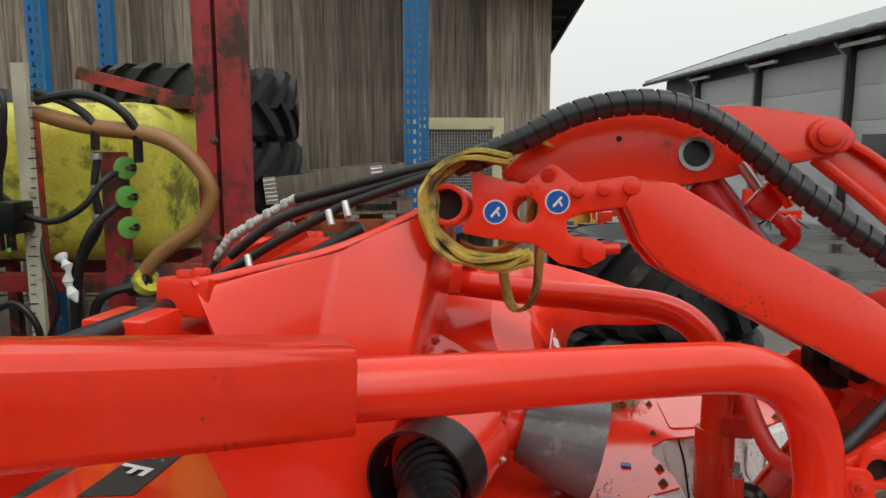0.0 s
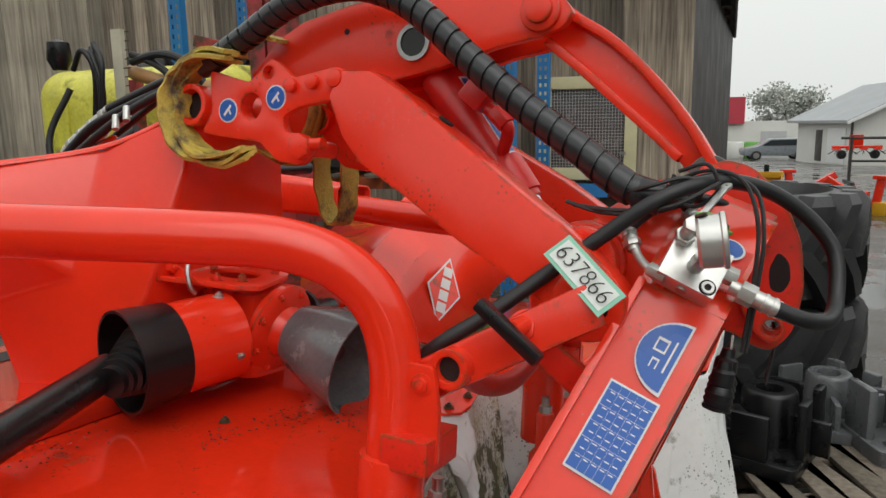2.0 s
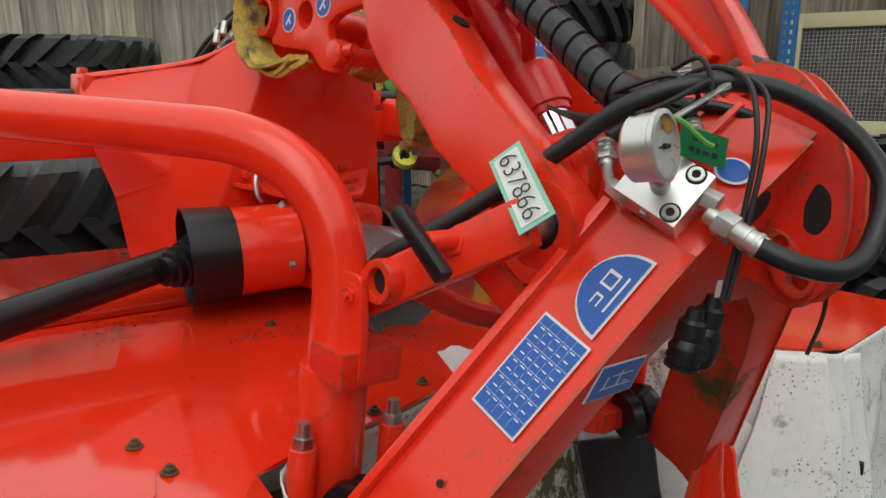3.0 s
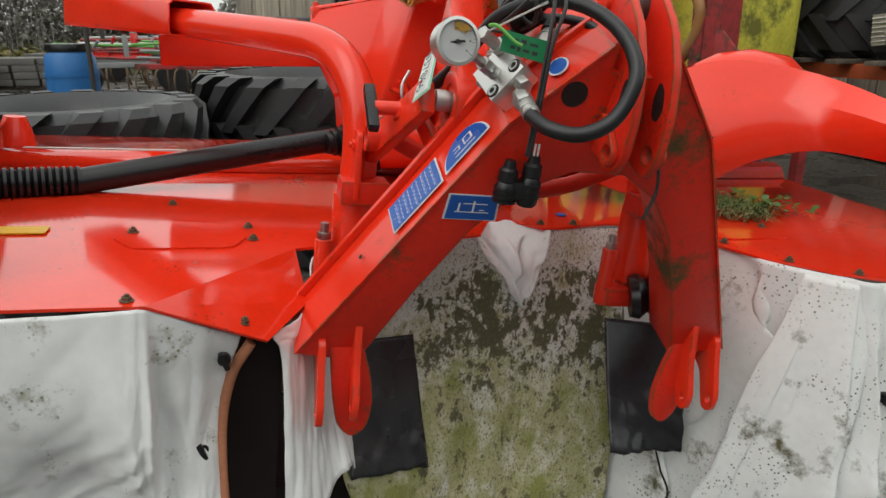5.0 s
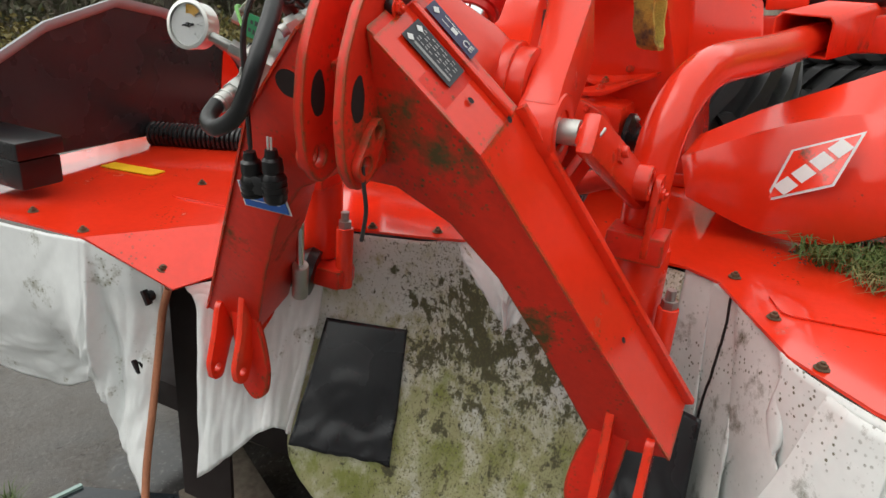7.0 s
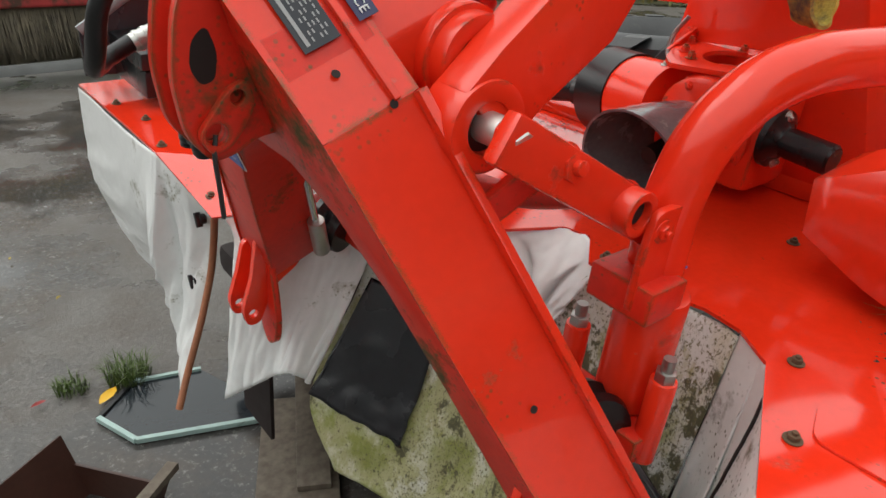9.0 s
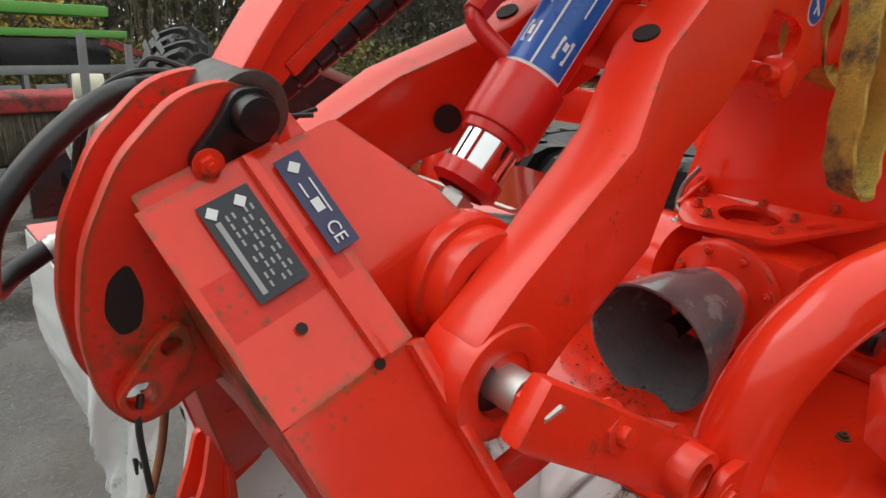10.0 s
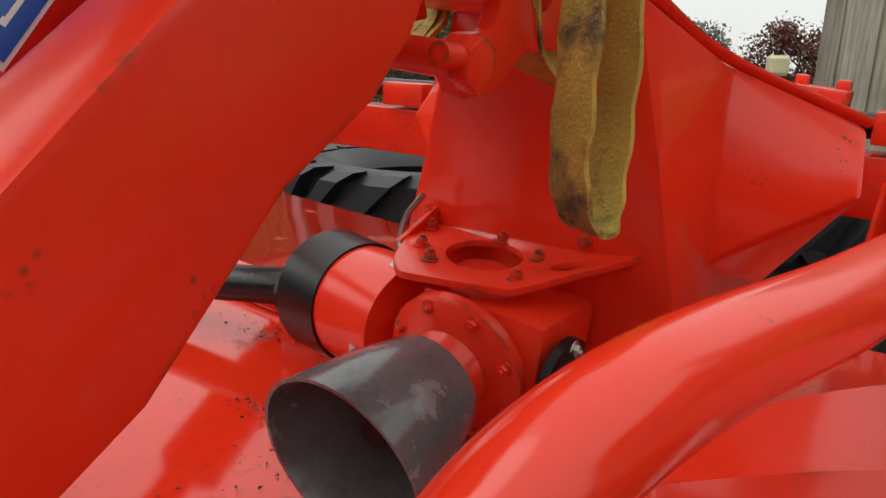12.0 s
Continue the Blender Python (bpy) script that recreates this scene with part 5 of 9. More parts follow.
def red_tedder(x, y):
    t = thing("red_implement", "red folded hay implement with tines on wheels", "machine", pose(x, y, GROUND, 0, 0, 15))
    part("beam", cylinder((-0.9, 0, 0.45), (0.9, 0, 0.45), 0.05, 12), RED, t)
    for k in range(4):
        px = -0.75 + k * 0.5
        rot = part("rotor", lathe([(0.001, 0.06), (0.13, 0.04), (0.16, -0.04), (0.001, -0.06)], (px, 0, 0.38), (0, 0, 1), 18, close=False), RED, t)
        for j in range(6):
            a = j * math.pi / 3
            part("tine_arm", cylinder((px, 0, 0.36), (px + 0.3 * math.cos(a), 0.3 * math.sin(a), 0.18), 0.012, 6), BLACK, rot)
    for s in (-0.6, 0.6):
        part("wheel", cylinder((s, -0.18, 0.17), (s, -0.06, 0.17), 0.17, 20), TYRE, t, bevel=0.02)
        part("leg", cylinder((s, -0.12, 0.17), (s, 0, 0.45), 0.025, 8), RED_OLD, t)
    part("headstock", box((0.5, 0.08, 0.5), Matrix.Translation((0, 0.1, 0.65))), RED, t, bevel=0.02)


red_tedder(5.2, 13.2)
red_tedder(6.2, 31.0)
red_tedder(8.4, 33.0)


def gate_rack():
    t = thing("steel_rack", "grey tubular steel stand on the wet yard", "rack", pose(5.0, 21.6, ground_height(5, 21.6), 0, 0, 0))
    for x in (-0.5, 0.5):
        part("upright", cylinder((x, 0, 0), (x, 0, 1.25), 0.04, 10), BARN_DARK, t)
        part("foot", span((x - 0.05, -0.6, 0), (x + 0.05, 0.6, 0.08)), BARN_DARK, t)
    part("crossbar", cylinder((-0.75, 0, 1.2), (0.9, 0, 1.2), 0.035, 10), BARN_DARK, t)
    part("crossbar", cylinder((-0.5, 0, 0.6), (0.5, 0, 0.6), 0.03, 10), BARN_DARK, t)


gate_rack()

# castings on pallets behind the mower
pallet(1.75, 3.55, GROUND, 28, 1.25, 0.85, "wet wooden pallet with steel castings on it")
pallet(1.15, 3.25, GROUND, 20, 1.1, 0.8, "wet wooden pallet with dark machine parts on it")


def casting(x, y, z, turn, s, mat, label):
    """A heavy machined bracket: base plate, boss, ribs and lugs."""
    t = thing("iron_casting", label, "machine part", pose(x, y, z, 0, 0, turn) @ Matrix.Scale(s, 4), "castings on the pallets")
    part("base", plate(rounded([(-0.3, -0.2), (0.3, -0.2), (0.3, 0.12), (0.12, 0.22), (-0.2, 0.22), (-0.3, 0.1)], 0.04), (0, 0, 0.06), lambda a, b: (a, b, 0), holes=[(-0.22, -0.12, 0.025), (0.22, -0.12, 0.025), (0.0, 0.12, 0.03)]), mat, t, bevel=0.004)
    part("boss", lathe([(0.06, 0.05), (0.14, 0.05), (0.12, 0.28), (0.11, 0.30), (0.06, 0.30)], (0, 0, 0), (0, 0, 1), 28), mat, t, bevel=0.004)
    for k in range(3):
        a = k * 2.1 + 0.4
        part("rib", box((0.24, 0.03, 0.16), Matrix.Rotation(a, 4, "Z") @ Matrix.Translation((0.15, 0, 0.12))), mat, t, bevel=0.006)
    for s2 in (-1, 1):
        part("lug", box((0.04, 0.16, 0.24), Matrix.Translation((s2 * 0.27, 0.0, 0.14))), mat, t, bevel=0.015)
        part("lug", box((0.10, 0.04, 0.30), Matrix.Translation((s2 * 0.12, -0.18, 0.16))), mat, t, bevel=0.012)
    return t


IRON = material("wet_grey_cast_iron", (0.12, 0.125, 0.13), 0.28, metal=0.2, vary=0.3, bump=0.2)
pz = GROUND + 0.146
casting(1.98, 3.60, pz, 20, 1.05, IRON, "grey cast iron bracket on a wet pallet")
casting(1.62, 3.72, pz, 130, 0.8, IRON, "grey machined casting lying on a wet pallet")
casting(1.35, 3.35, pz, 70, 0.9, BLACK, "black coupling bracket on a wet pallet")
casting(1.05, 3.20, pz, 200, 0.75, BLACK, "black steel machine part on a wet pallet")

# ---- behind: brush, wheels, green machine ----


def sweeper_brush():
    t = thing("sweeper_brush", "long worn sweeper brush with grey bristles under a red hood", "brush", pose(-0.75, -5.75, GROUND, 0, 0, 3))
    r = random.Random(5)
    verts, faces = [], []
    for k in range(5200):
        x = r.uniform(-1.05, 1.05)
        y = r.uniform(-0.05, 0.12)
        z0, z1 = 0.72 + r.uniform(-0.1, 0.04), 0.18 + r.uniform(-0.05, 0.1)
        dx, w = r.gauss(0, 0.02), r.uniform(0.003, 0.007)
        i = len(verts)
        verts += [(x - w, y, z0), (x + w, y, z0), (x + dx + w * 0.4, y + r.gauss(0.05, 0.05), z1), (x + dx - w * 0.4, y + 0.05, z1)]
        faces.append((i, i + 1, i + 2, i + 3))
    part("bristles", raw_mesh(verts, faces), BRISTLE, t, "dirty grey-brown bristles")
    part("hood", plate(rounded([(-0.22, 0.70), (0.2, 0.70), (0.2, 0.86), (0.08, 0.92), (-0.22, 0.88)], 0.03), (2.3, 0, 0), lambda a, b: (-1.15, a, b)), RUSTRED, t, bevel=0.005)
    part("core", cylinder((-1.05, -0.12, 0.48), (1.05, -0.12, 0.48), 0.20, 20), DARK, t)
    for x in (-1.12, 1.12):
        part("end_frame", span((x - 0.025, 0.16, 0.1), (x + 0.025, 0.22, 0.9)), ZINC_DULL, t, bevel=0.004)
    part("bottom_rail", span((-1.5, 0.20, 0.10), (1.2, 0.27, 0.20)), ZINC_DULL, t, bevel=0.006)
    for x in (-0.4, 0.6, -1.3):
        part("foot", span((x - 0.02, 0.21, 0), (x + 0.02, 0.26, 0.1)), ZINC_DULL, t)
    return t


ZINC_DULL = material("weathered_galvanised_steel", (0.26, 0.27, 0.27), 0.5, metal=0.3, vary=0.15, bump=0.1)
BRISTLE = material("grey_brown_bristles", (0.16, 0.135, 0.095), 0.8, vary=0.5, scale=12)
sweeper_brush()
tagged(part("kerb_line", span((-4.5, -6.35, GROUND - 0.1), (4, -6.15, GROUND + 0.05)), TIMBER), "low grey edging board behind the brush", "kerb", kind="structure")


def gas_post(x, y, top):
    t = thing("steel_post", "grey galvanised steel stand post", "post", pose(x, y, GROUND))
    part("tube", cylinder((0, 0, 0), (0, 0, top - GROUND), 0.035, 12), ZINC_DULL, t)
    part("collar", cylinder((0, 0, 0.75), (0, 0, 0.85), 0.05, 12), ZINC_DULL, t)
    part("foot_plate", span((-0.12, -0.12, 0), (0.12, 0.12, 0.02)), ZINC_DULL, t)


gas_post(-0.86, -4.0, 1.2)
gas_post(-1.75, -5.2, 1.1)


def drum_motor():
    t = thing("white_drum", "pale grey cylindrical motor housing on a stand", "motor", pose(-1.12, -4.6, GROUND))
    part("housing", cylinder((-0.1, 0.06, 0.95), (0.14, -0.02, 0.95), 0.17, 28), PAPER_OLD, t, bevel=0.02)
    part("stand", span((-0.03, -0.03, 0), (0.05, 0.03, 0.8)), ZINC_DULL, t)


drum_motor()


def farm_wheel(x, y, z, turn, R, label):
    m = pose(x, y, z, 0, 0, turn) @ pose(0, 0, 0, 90, 0, 0)
    t = tyre(label, m, R, R * 0.6, 0.40, 18, "tractor wheels by the bank")
    rim = part("rim", lathe([(R * 0.54, -0.14), (R * 0.6, -0.18), (R * 0.61, -0.1), (R * 0.56, 0.0), (R * 0.61, 0.1), (R * 0.6, 0.18), (R * 0.54, 0.14), (R * 0.5, 0.02)], (0, 0, 0), (0, 0, 1), 40), RIM_WHITE, t, "dull white steel rim")
    part("disc", lathe([(0.12, 0.06), (R * 0.3, 0.08), (R * 0.53, 0.0), (R * 0.53, -0.02), (R * 0.3, 0.06), (0.12, 0.04)], (0, 0, 0), (0, 0, 1), 32), RIM_WHITE, t)
    return t


RIM_WHITE = material("dull_white_rim", (0.46, 0.47, 0.47), 0.5, vary=0.15, dirt=(0.12, 0.1, 0.07), dirt_amount=0.2)
farm_wheel(-2.75, -6.0, GROUND + 0.72, 32, 0.72, "dirty tractor wheel with a white rim standing upright")
farm_wheel(-3.35, -7.3, GROUND + 0.8, 32, 0.8, "dirty tractor wheel with a white rim behind another")


def green_machine():
    t = thing("green_machine", "long green and black farm machine parked by the bank", "machine", pose(-1.7, -11.3, GROUND, 0, 0, 10))
    part("top_cover", span((-2.2, -0.7, 1.72), (1.6, 0.7, 1.9)), GREEN_PAINT, t, bevel=0.04)
    part("side_cover", span((-2.5, -0.6, 1.38), (1.6, 0.72, 1.5)), GREEN_PAINT, t, bevel=0.02)
    part("body", span((-2.2, -0.6, 0.85), (1.6, 0.62, 1.36)), BLACK, t, bevel=0.02)
    part("frame_rail", span((-2.8, 0.5, 0.78), (1.8, 0.66, 0.92)), ZINC_DULL, t, bevel=0.01)
    for k in range(6):
        x = -2.2 + k * 0.75
        part("leg", span((x - 0.04, 0.56, 0), (x + 0.04, 0.64, 0.8)), ZINC_DULL, t)
        part("cross_plate", span((x + 0.1, 0.6, 0.4), (x + 0.62, 0.66, 0.62)), ZINC_DULL, t, bevel=0.01)


green_machine()


def flat_trailer():
    t = thing("flat_trailer", "grey flatbed trailer with a red drawbar by the woodland", "trailer", pose(-6.2, -11.6, GROUND, 0, 0, 25))
    part("bed", span((-1.5, -0.8, 0.75), (1.5, 0.8, 0.98)), ZINC_DULL, t, bevel=0.01)
    part("drawbar", box((1.8, 0.1, 0.1), Matrix.Translation((2.0, 0, 1.1)) @ Matrix.Rotation(radians(-14), 4, "Y")), RUSTRED, t)
    for s in (-0.7, 0.7):
        part("wheel", cylinder((s, -0.85, 0.38), (s, -0.65, 0.38), 0.38, 20), TYRE, t, bevel=0.03)
        part("wheel", cylinder((s, 0.65, 0.38), (s, 0.85, 0.38), 0.38, 20), TYRE, t, bevel=0.03)


flat_trailer()

# ---- across the yard: drum, stacked stone, stored machines ----


def blue_drum():
    t = thing("blue_drum", "blue plastic drum with a black lid in the yard", "drum", pose(-9.5, -0.4, GROUND))
    part("body", lathe([(0.001, 0), (0.30, 0), (0.33, 0.05), (0.35, 0.3), (0.35, 0.7), (0.33, 0.92), (0.28, 1.0), (0.001, 1.0)], (0, 0, 0), (0, 0, 1), 36, close=False), BLUE_PLASTIC, t)
    for z in (0.32, 0.68):
        part("hoop", ring((0, 0, z), (0, 0, 1), 0.362, 0.34, 0.05, 36), BLUE_PLASTIC, t)
    part("lid", lathe([(0.001, 1.0), (0.30, 1.0), (0.31, 1.04), (0.29, 1.1), (0.001, 1.1)], (0, 0, 0), (0, 0, 1), 36, close=False), BLACK, t)


blue_drum()


def stored_machine(x, y, turn, col, seed):
    """A folded tillage frame: two beams, tines, a wheel and loose tubes."""
    r = random.Random(seed)
    t = thing("stored_implement", "folded farm implement with tines stored in a row", "machine", pose(x, y, GROUND, 0, 0, turn), "stored implements")
    for yy, zz in ((-0.35, 0.55), (0.35, 0.6)):
        part("beam", span((-1.2, yy - 0.05, zz), (1.2, yy + 0.05, zz + 0.1)), col, t, bevel=0.01)
    for k in range(7):
        px = -1.1 + k * 0.36
        part("tine", tube(smooth_path([(px, -0.35, 0.56), (px, -0.55, 0.5), (px, -0.62, 0.25), (px, -0.42, 0.0)], 4), 0.02, 6), RUST, t)
    for px in (-0.8, 0.8):
        part("wheel", cylinder((px, 0.52, 0.3), (px, 0.68, 0.3), 0.3, 20), TYRE, t, bevel=0.03)
        part("brace", cylinder((px, 0.35, 0.6), (px * 0.6, 0, 1.05), 0.03, 8), col, t)
    part("mast", span((-0.05, -0.1, 0.6), (0.05, 0.1, 1.15)), col, t, bevel=0.01)
    for k in range(3):
        z = 0.75 + 0.12 * k
        part("loose_tube", cylinder((-1.3, r.uniform(-.4, .4), z), (1.2, r.uniform(-.4, .4), z + r.uniform(-.1, .1)), 0.025, 8), r.choice([WHITE, GREEN_PAINT, ZINC_DULL, RUSTRED]), t)


k = 0
for x, y in ((-12.5, 1.6), (-13.6, 0.2), (-15.2, 1.7), (-16.6, 0.3), (-18.2, 1.5), (-19.5, 0.2), (-15.0, 3.6), (-18.5, 3.6)):
    stored_machine(x, y, 80 + rng.uniform(-15, 15), [RUSTRED, ZINC_DULL, BARN_DARK, RED_OLD][k % 4], 40 + k)
    k += 1


def yellow_tanks():
    t = thing("tank_sprayer", "sprayer with two small yellow tanks among stored machines", "sprayer", pose(-19.5, 0.0, GROUND, 0, 0, 0))
    for y in (-0.5, 0.62):
        part("tank", lathe([(0.001, 0), (0.22, 0.0), (0.28, 0.08), (0.28, 0.42), (0.22, 0.5), (0.001, 0.5)], (0, y, 1.5), (0, 0, 1), 24, close=False), CREAM, t, "pale yellow plastic tank")
    part("crossbar", span((-0.1, -0.6, 1.42), (0.1, 0.7, 1.5)), CREAM, t)
    for y in (-0.55, 0.62):
        part("leg", span((-0.05, y - 0.05, 0), (0.05, y + 0.05, 1.42)), BARN_DARK, t)


yellow_tanks()


def pole():
    t = thing("marker_pole", "thin dark steel pole standing in the yard", "pole", pose(-8.3, -0.05, GROUND))
    part("shaft", cylinder((0, 0, 0), (0, 0, 2.1), 0.03, 10), BARN_DARK, t)


pole()


def stone_stack(x, y, turn, seed):
    r = random.Random(seed)
    t = thing("kerb_stone_stack", "stack of grey kerb stones on wooden battens", "stones", pose(x, y, GROUND, 0, 0, turn), "kerb stone stacks")
    part("batten", span((-0.9, -0.3, 0), (0.9, -0.2, 0.08)), TIMBER, t)
    part("batten", span((-0.9, 0.2, 0), (0.9, 0.3, 0.08)), TIMBER, t)
    for row in range(4):
        for k in range(4):
            part("stone", box((0.48, 0.85, 0.14), Matrix.Translation((-0.75 + k * 0.5 + r.uniform(-.03, .03), r.uniform(-.04, .04), 0.15 + row * 0.145)) @ Matrix.Rotation(r.uniform(-.05, .05), 4, "Z")), STONE, t, bevel=0.012)


STONE = material("wet_grey_kerb_stone", (0.11, 0.105, 0.095), 0.5, vary=0.25, scale=3, bump=0.3)
for q, (x, y) in enumerate(((-16.0, -1.6), (-15.4, -3.6), (-18.2, -1.2))):
    stone_stack(x, y, 80, 60 + q)

# ---- ground by the mower ----


def timber(label, p0, p1, w, h, roll=0, mat=None):
    d = Vector(p1) - Vector(p0)
    m = axes((Vector(p0) + Vector(p1)) / 2, d, (0, 0, 1))
    return tagged(part("timber", box((d.length, h, w), m @ Matrix.Rotation(radians(roll), 4, "X")), mat or TIMBER, bevel=0.005), label, "timber", group="timbers under the mower")


timber("wet wooden sleeper lying under the mower", (0.2, 0.5, GROUND + 0.06), (0.55, 3.0, GROUND + 0.06), 0.16, 0.12)
timber("wet wooden sleeper lying under the mower", (-0.6, 0.3, GROUND + 0.06), (-0.35, 3.0, GROUND + 0.06), 0.16, 0.12)
timber("split grey plank leaning beneath the skirt", (0.43, 0.52, GROUND + 0.16), (0.74, 0.98, GROUND + 0.05), 0.09, 0.03)
timber("dark wet plank on the asphalt", (0.53, 0.60, GROUND + 0.025), (0.98, 1.25, GROUND + 0.025), 0.22, 0.04)


def steel_trough():
    t = thing("steel_trough", "rusty brown folded steel trough on the asphalt", "trough", pose(1.10, 0.62, GROUND - 0.03, 0, 0, 30))
    prof = [(-0.17, 0.20), (-0.10, 0.0), (0.10, 0.0), (0.16, 0.15), (0.152, 0.154), (0.094, 0.008), (-0.094, 0.008), (-0.162, 0.204)]
    part("channel", plate(prof, (0.7, 0, 0), lambda x, y: (0.0, x, y)), BROWN_STEEL, t, bevel=0.001)
    part("end_plate", span((0.0, -0.14, 0.004), (0.008, 0.13, 0.12)), BROWN_STEEL, t)
    part("batten", box((0.30, 0.03, 0.02), Matrix.Translation((0.12, 0.155, 0.158)) @ Matrix.Rotation(radians(3), 4, "Z")), TIMBER, t, "pale wooden batten")


BROWN_STEEL = material("rust_brown_steel", (0.05, 0.02, 0.014), 0.4, vary=0.3, bump=0.2)
steel_trough()


def glass_pane():
    t = thing("glass_pane", "framed glass pane lying flat on the wet asphalt", "window pane", pose(0, 0, GROUND))
    c = [V(0.86, 0.12, 0.012), V(1.02, 0.24, 0.012), V(0.98, 0.42, 0.012), V(0.58, 0.62, 0.012), V(0.66, 0.20, 0.012)]
    bm = bmesh.new()
    lo = [bm.verts.new(p - V(0, 0, 0.008)) for p in c]
    hi = [bm.verts.new(p - V(0, 0, 0.002)) for p in c]
    bm.faces.new(hi)
    bm.faces.new(lo[::-1])
    for k in range(5):
        bm.faces.new((lo[k], lo[(k + 1) % 5], hi[(k + 1) % 5], hi[k]))
    part("pane", bm, GLASS_DARK, t, smooth=0)
    for a, b in ((1, 2), (2, 3), (4, 0)):
        part("edge_strip", tube([c[a], c[b]], 0.011, 4), MINT_STRIP, t, "pale mint edge strip")
    for a, b in ((0, 1),):
        part("edge_strip", tube([c[a], c[b]], 0.009, 4), BLACK, t)


MINT_STRIP = material("pale_mint_strip", (0.35, 0.48, 0.45), 0.4, vary=0.15, scale=20, dirt=(0.05, 0.06, 0.05), dirt_amount=0.2, dirt_scale=15)
glass_pane()


def grass_tuft(x, y, r0, n, h, seed, name="grass_tuft", label="small green grass tuft growing in the asphalt", z=GROUND, m=None, mat=None, lay=1.0):
    r = random.Random(seed)
    verts, faces = [], []
    for k in range(n):
        a, d = r.uniform(0, 6.28), r0 * r.random() ** 0.5
        px, py = d * math.cos(a), d * math.sin(a)
        hh, b = h * r.uniform(0.5, 1.1), r.uniform(0, 6.28)
        bend = hh * r.uniform(0.2, 0.9) * lay
        w = 0.0016
        pts = [(px, py, 0), (px + bend * 0.35 * math.cos(b), py + bend * 0.35 * math.sin(b), hh * 0.65), (px + bend * math.cos(b), py + bend * math.sin(b), hh * max(1 - 0.3 * bend / hh, 0.25))]
        i = len(verts)
        cx, cy = -math.sin(b) * w, math.cos(b) * w
        verts += [(pts[0][0] - cx, pts[0][1] - cy, 0), (pts[0][0] + cx, pts[0][1] + cy, 0), (pts[1][0] + cx, pts[1][1] + cy, pts[1][2]), (pts[1][0] - cx, pts[1][1] - cy, pts[1][2]), pts[2]]
        faces += [(i, i + 1, i + 2, i + 3), (i + 3, i + 2, i + 4)]
    ob = part(name, raw_mesh(verts, faces), mat or GRASS)
    ob.matrix_world = m if m is not None else Matrix.Translation((x, y, z))
    return tagged(ob, label, "grass", kind="stuff")


grass_tuft(0.86, 0.08, 0.07, 260, 0.10, 3)
grass_tuft(1.02, 0.02, 0.05, 120, 0.06, 4)
grass_tuft(0.30, 0.45, 0.08, 200, 0.08, 5)


def fallen_leaf(x, y, turn, mat, label, s=0.05):
    bm = bmesh.new()
    pts = [(-1, 0), (-0.5, 0.35), (0.1, 0.42), (0.6, 0.25), (1, 0), (0.6, -0.25), (0.1, -0.4), (-0.5, -0.3)]
    c = bm.verts.new((0, 0, 0.004))
    vs = [bm.verts.new((px * s, py * s, 0.006 + 0.008 * abs(py))) for px, py in pts]
    for k in range(8):
        bm.faces.new((c, vs[k], vs[(k + 1) % 8]))
    ob = part("fallen_leaf", bm, mat)
    ob.matrix_world = pose(x, y, GROUND + 0.014, 0, 0, turn)
    tagged(ob, label, "leaf", group="fallen leaves")


fallen_leaf(0.955, 0.15, 40, YELLOW_STICKER, "wet yellow leaf on the pane's edge", 0.05)
fallen_leaf(1.13, 0.05, 10, RUSTRED, "small red leaf on wet asphalt", 0.025)
for q in range(14):
    fallen_leaf(rng.uniform(0.2, 2.4), rng.uniform(-3.5, -0.6), rng.uniform(0, 360), [LEAF_BROWN, LEAF_YELLOW][q % 2], "small brown wet leaf on the asphalt", rng.uniform(0.012, 0.024))

# ---- the mower ----
FWD, LAT, UP = V(0.99443, -0.10516, -0.00771), V(0.10358, 0.98793, -0.11519), V(0.01973, 0.11375, 0.99331)
MOWER_M = Matrix((FWD, LAT, UP)).transposed().to_4x4()
MOWER_M.translation = (0.7242, 1.3697, -0.2389)
mower = thing("front_mower", "red front-mounted disc mower with white skirts, standing on timber", "mower", MOWER_M)
C = 0.0


def deck_z(f, l):
    return 0.8845 + 0.05 * l - 0.012 * (f + 0.1)


def FLAT(f):
    return lambda x, y: V(f, x, y)


def SIDE(l):
    return lambda x, y: V(x, l, y)


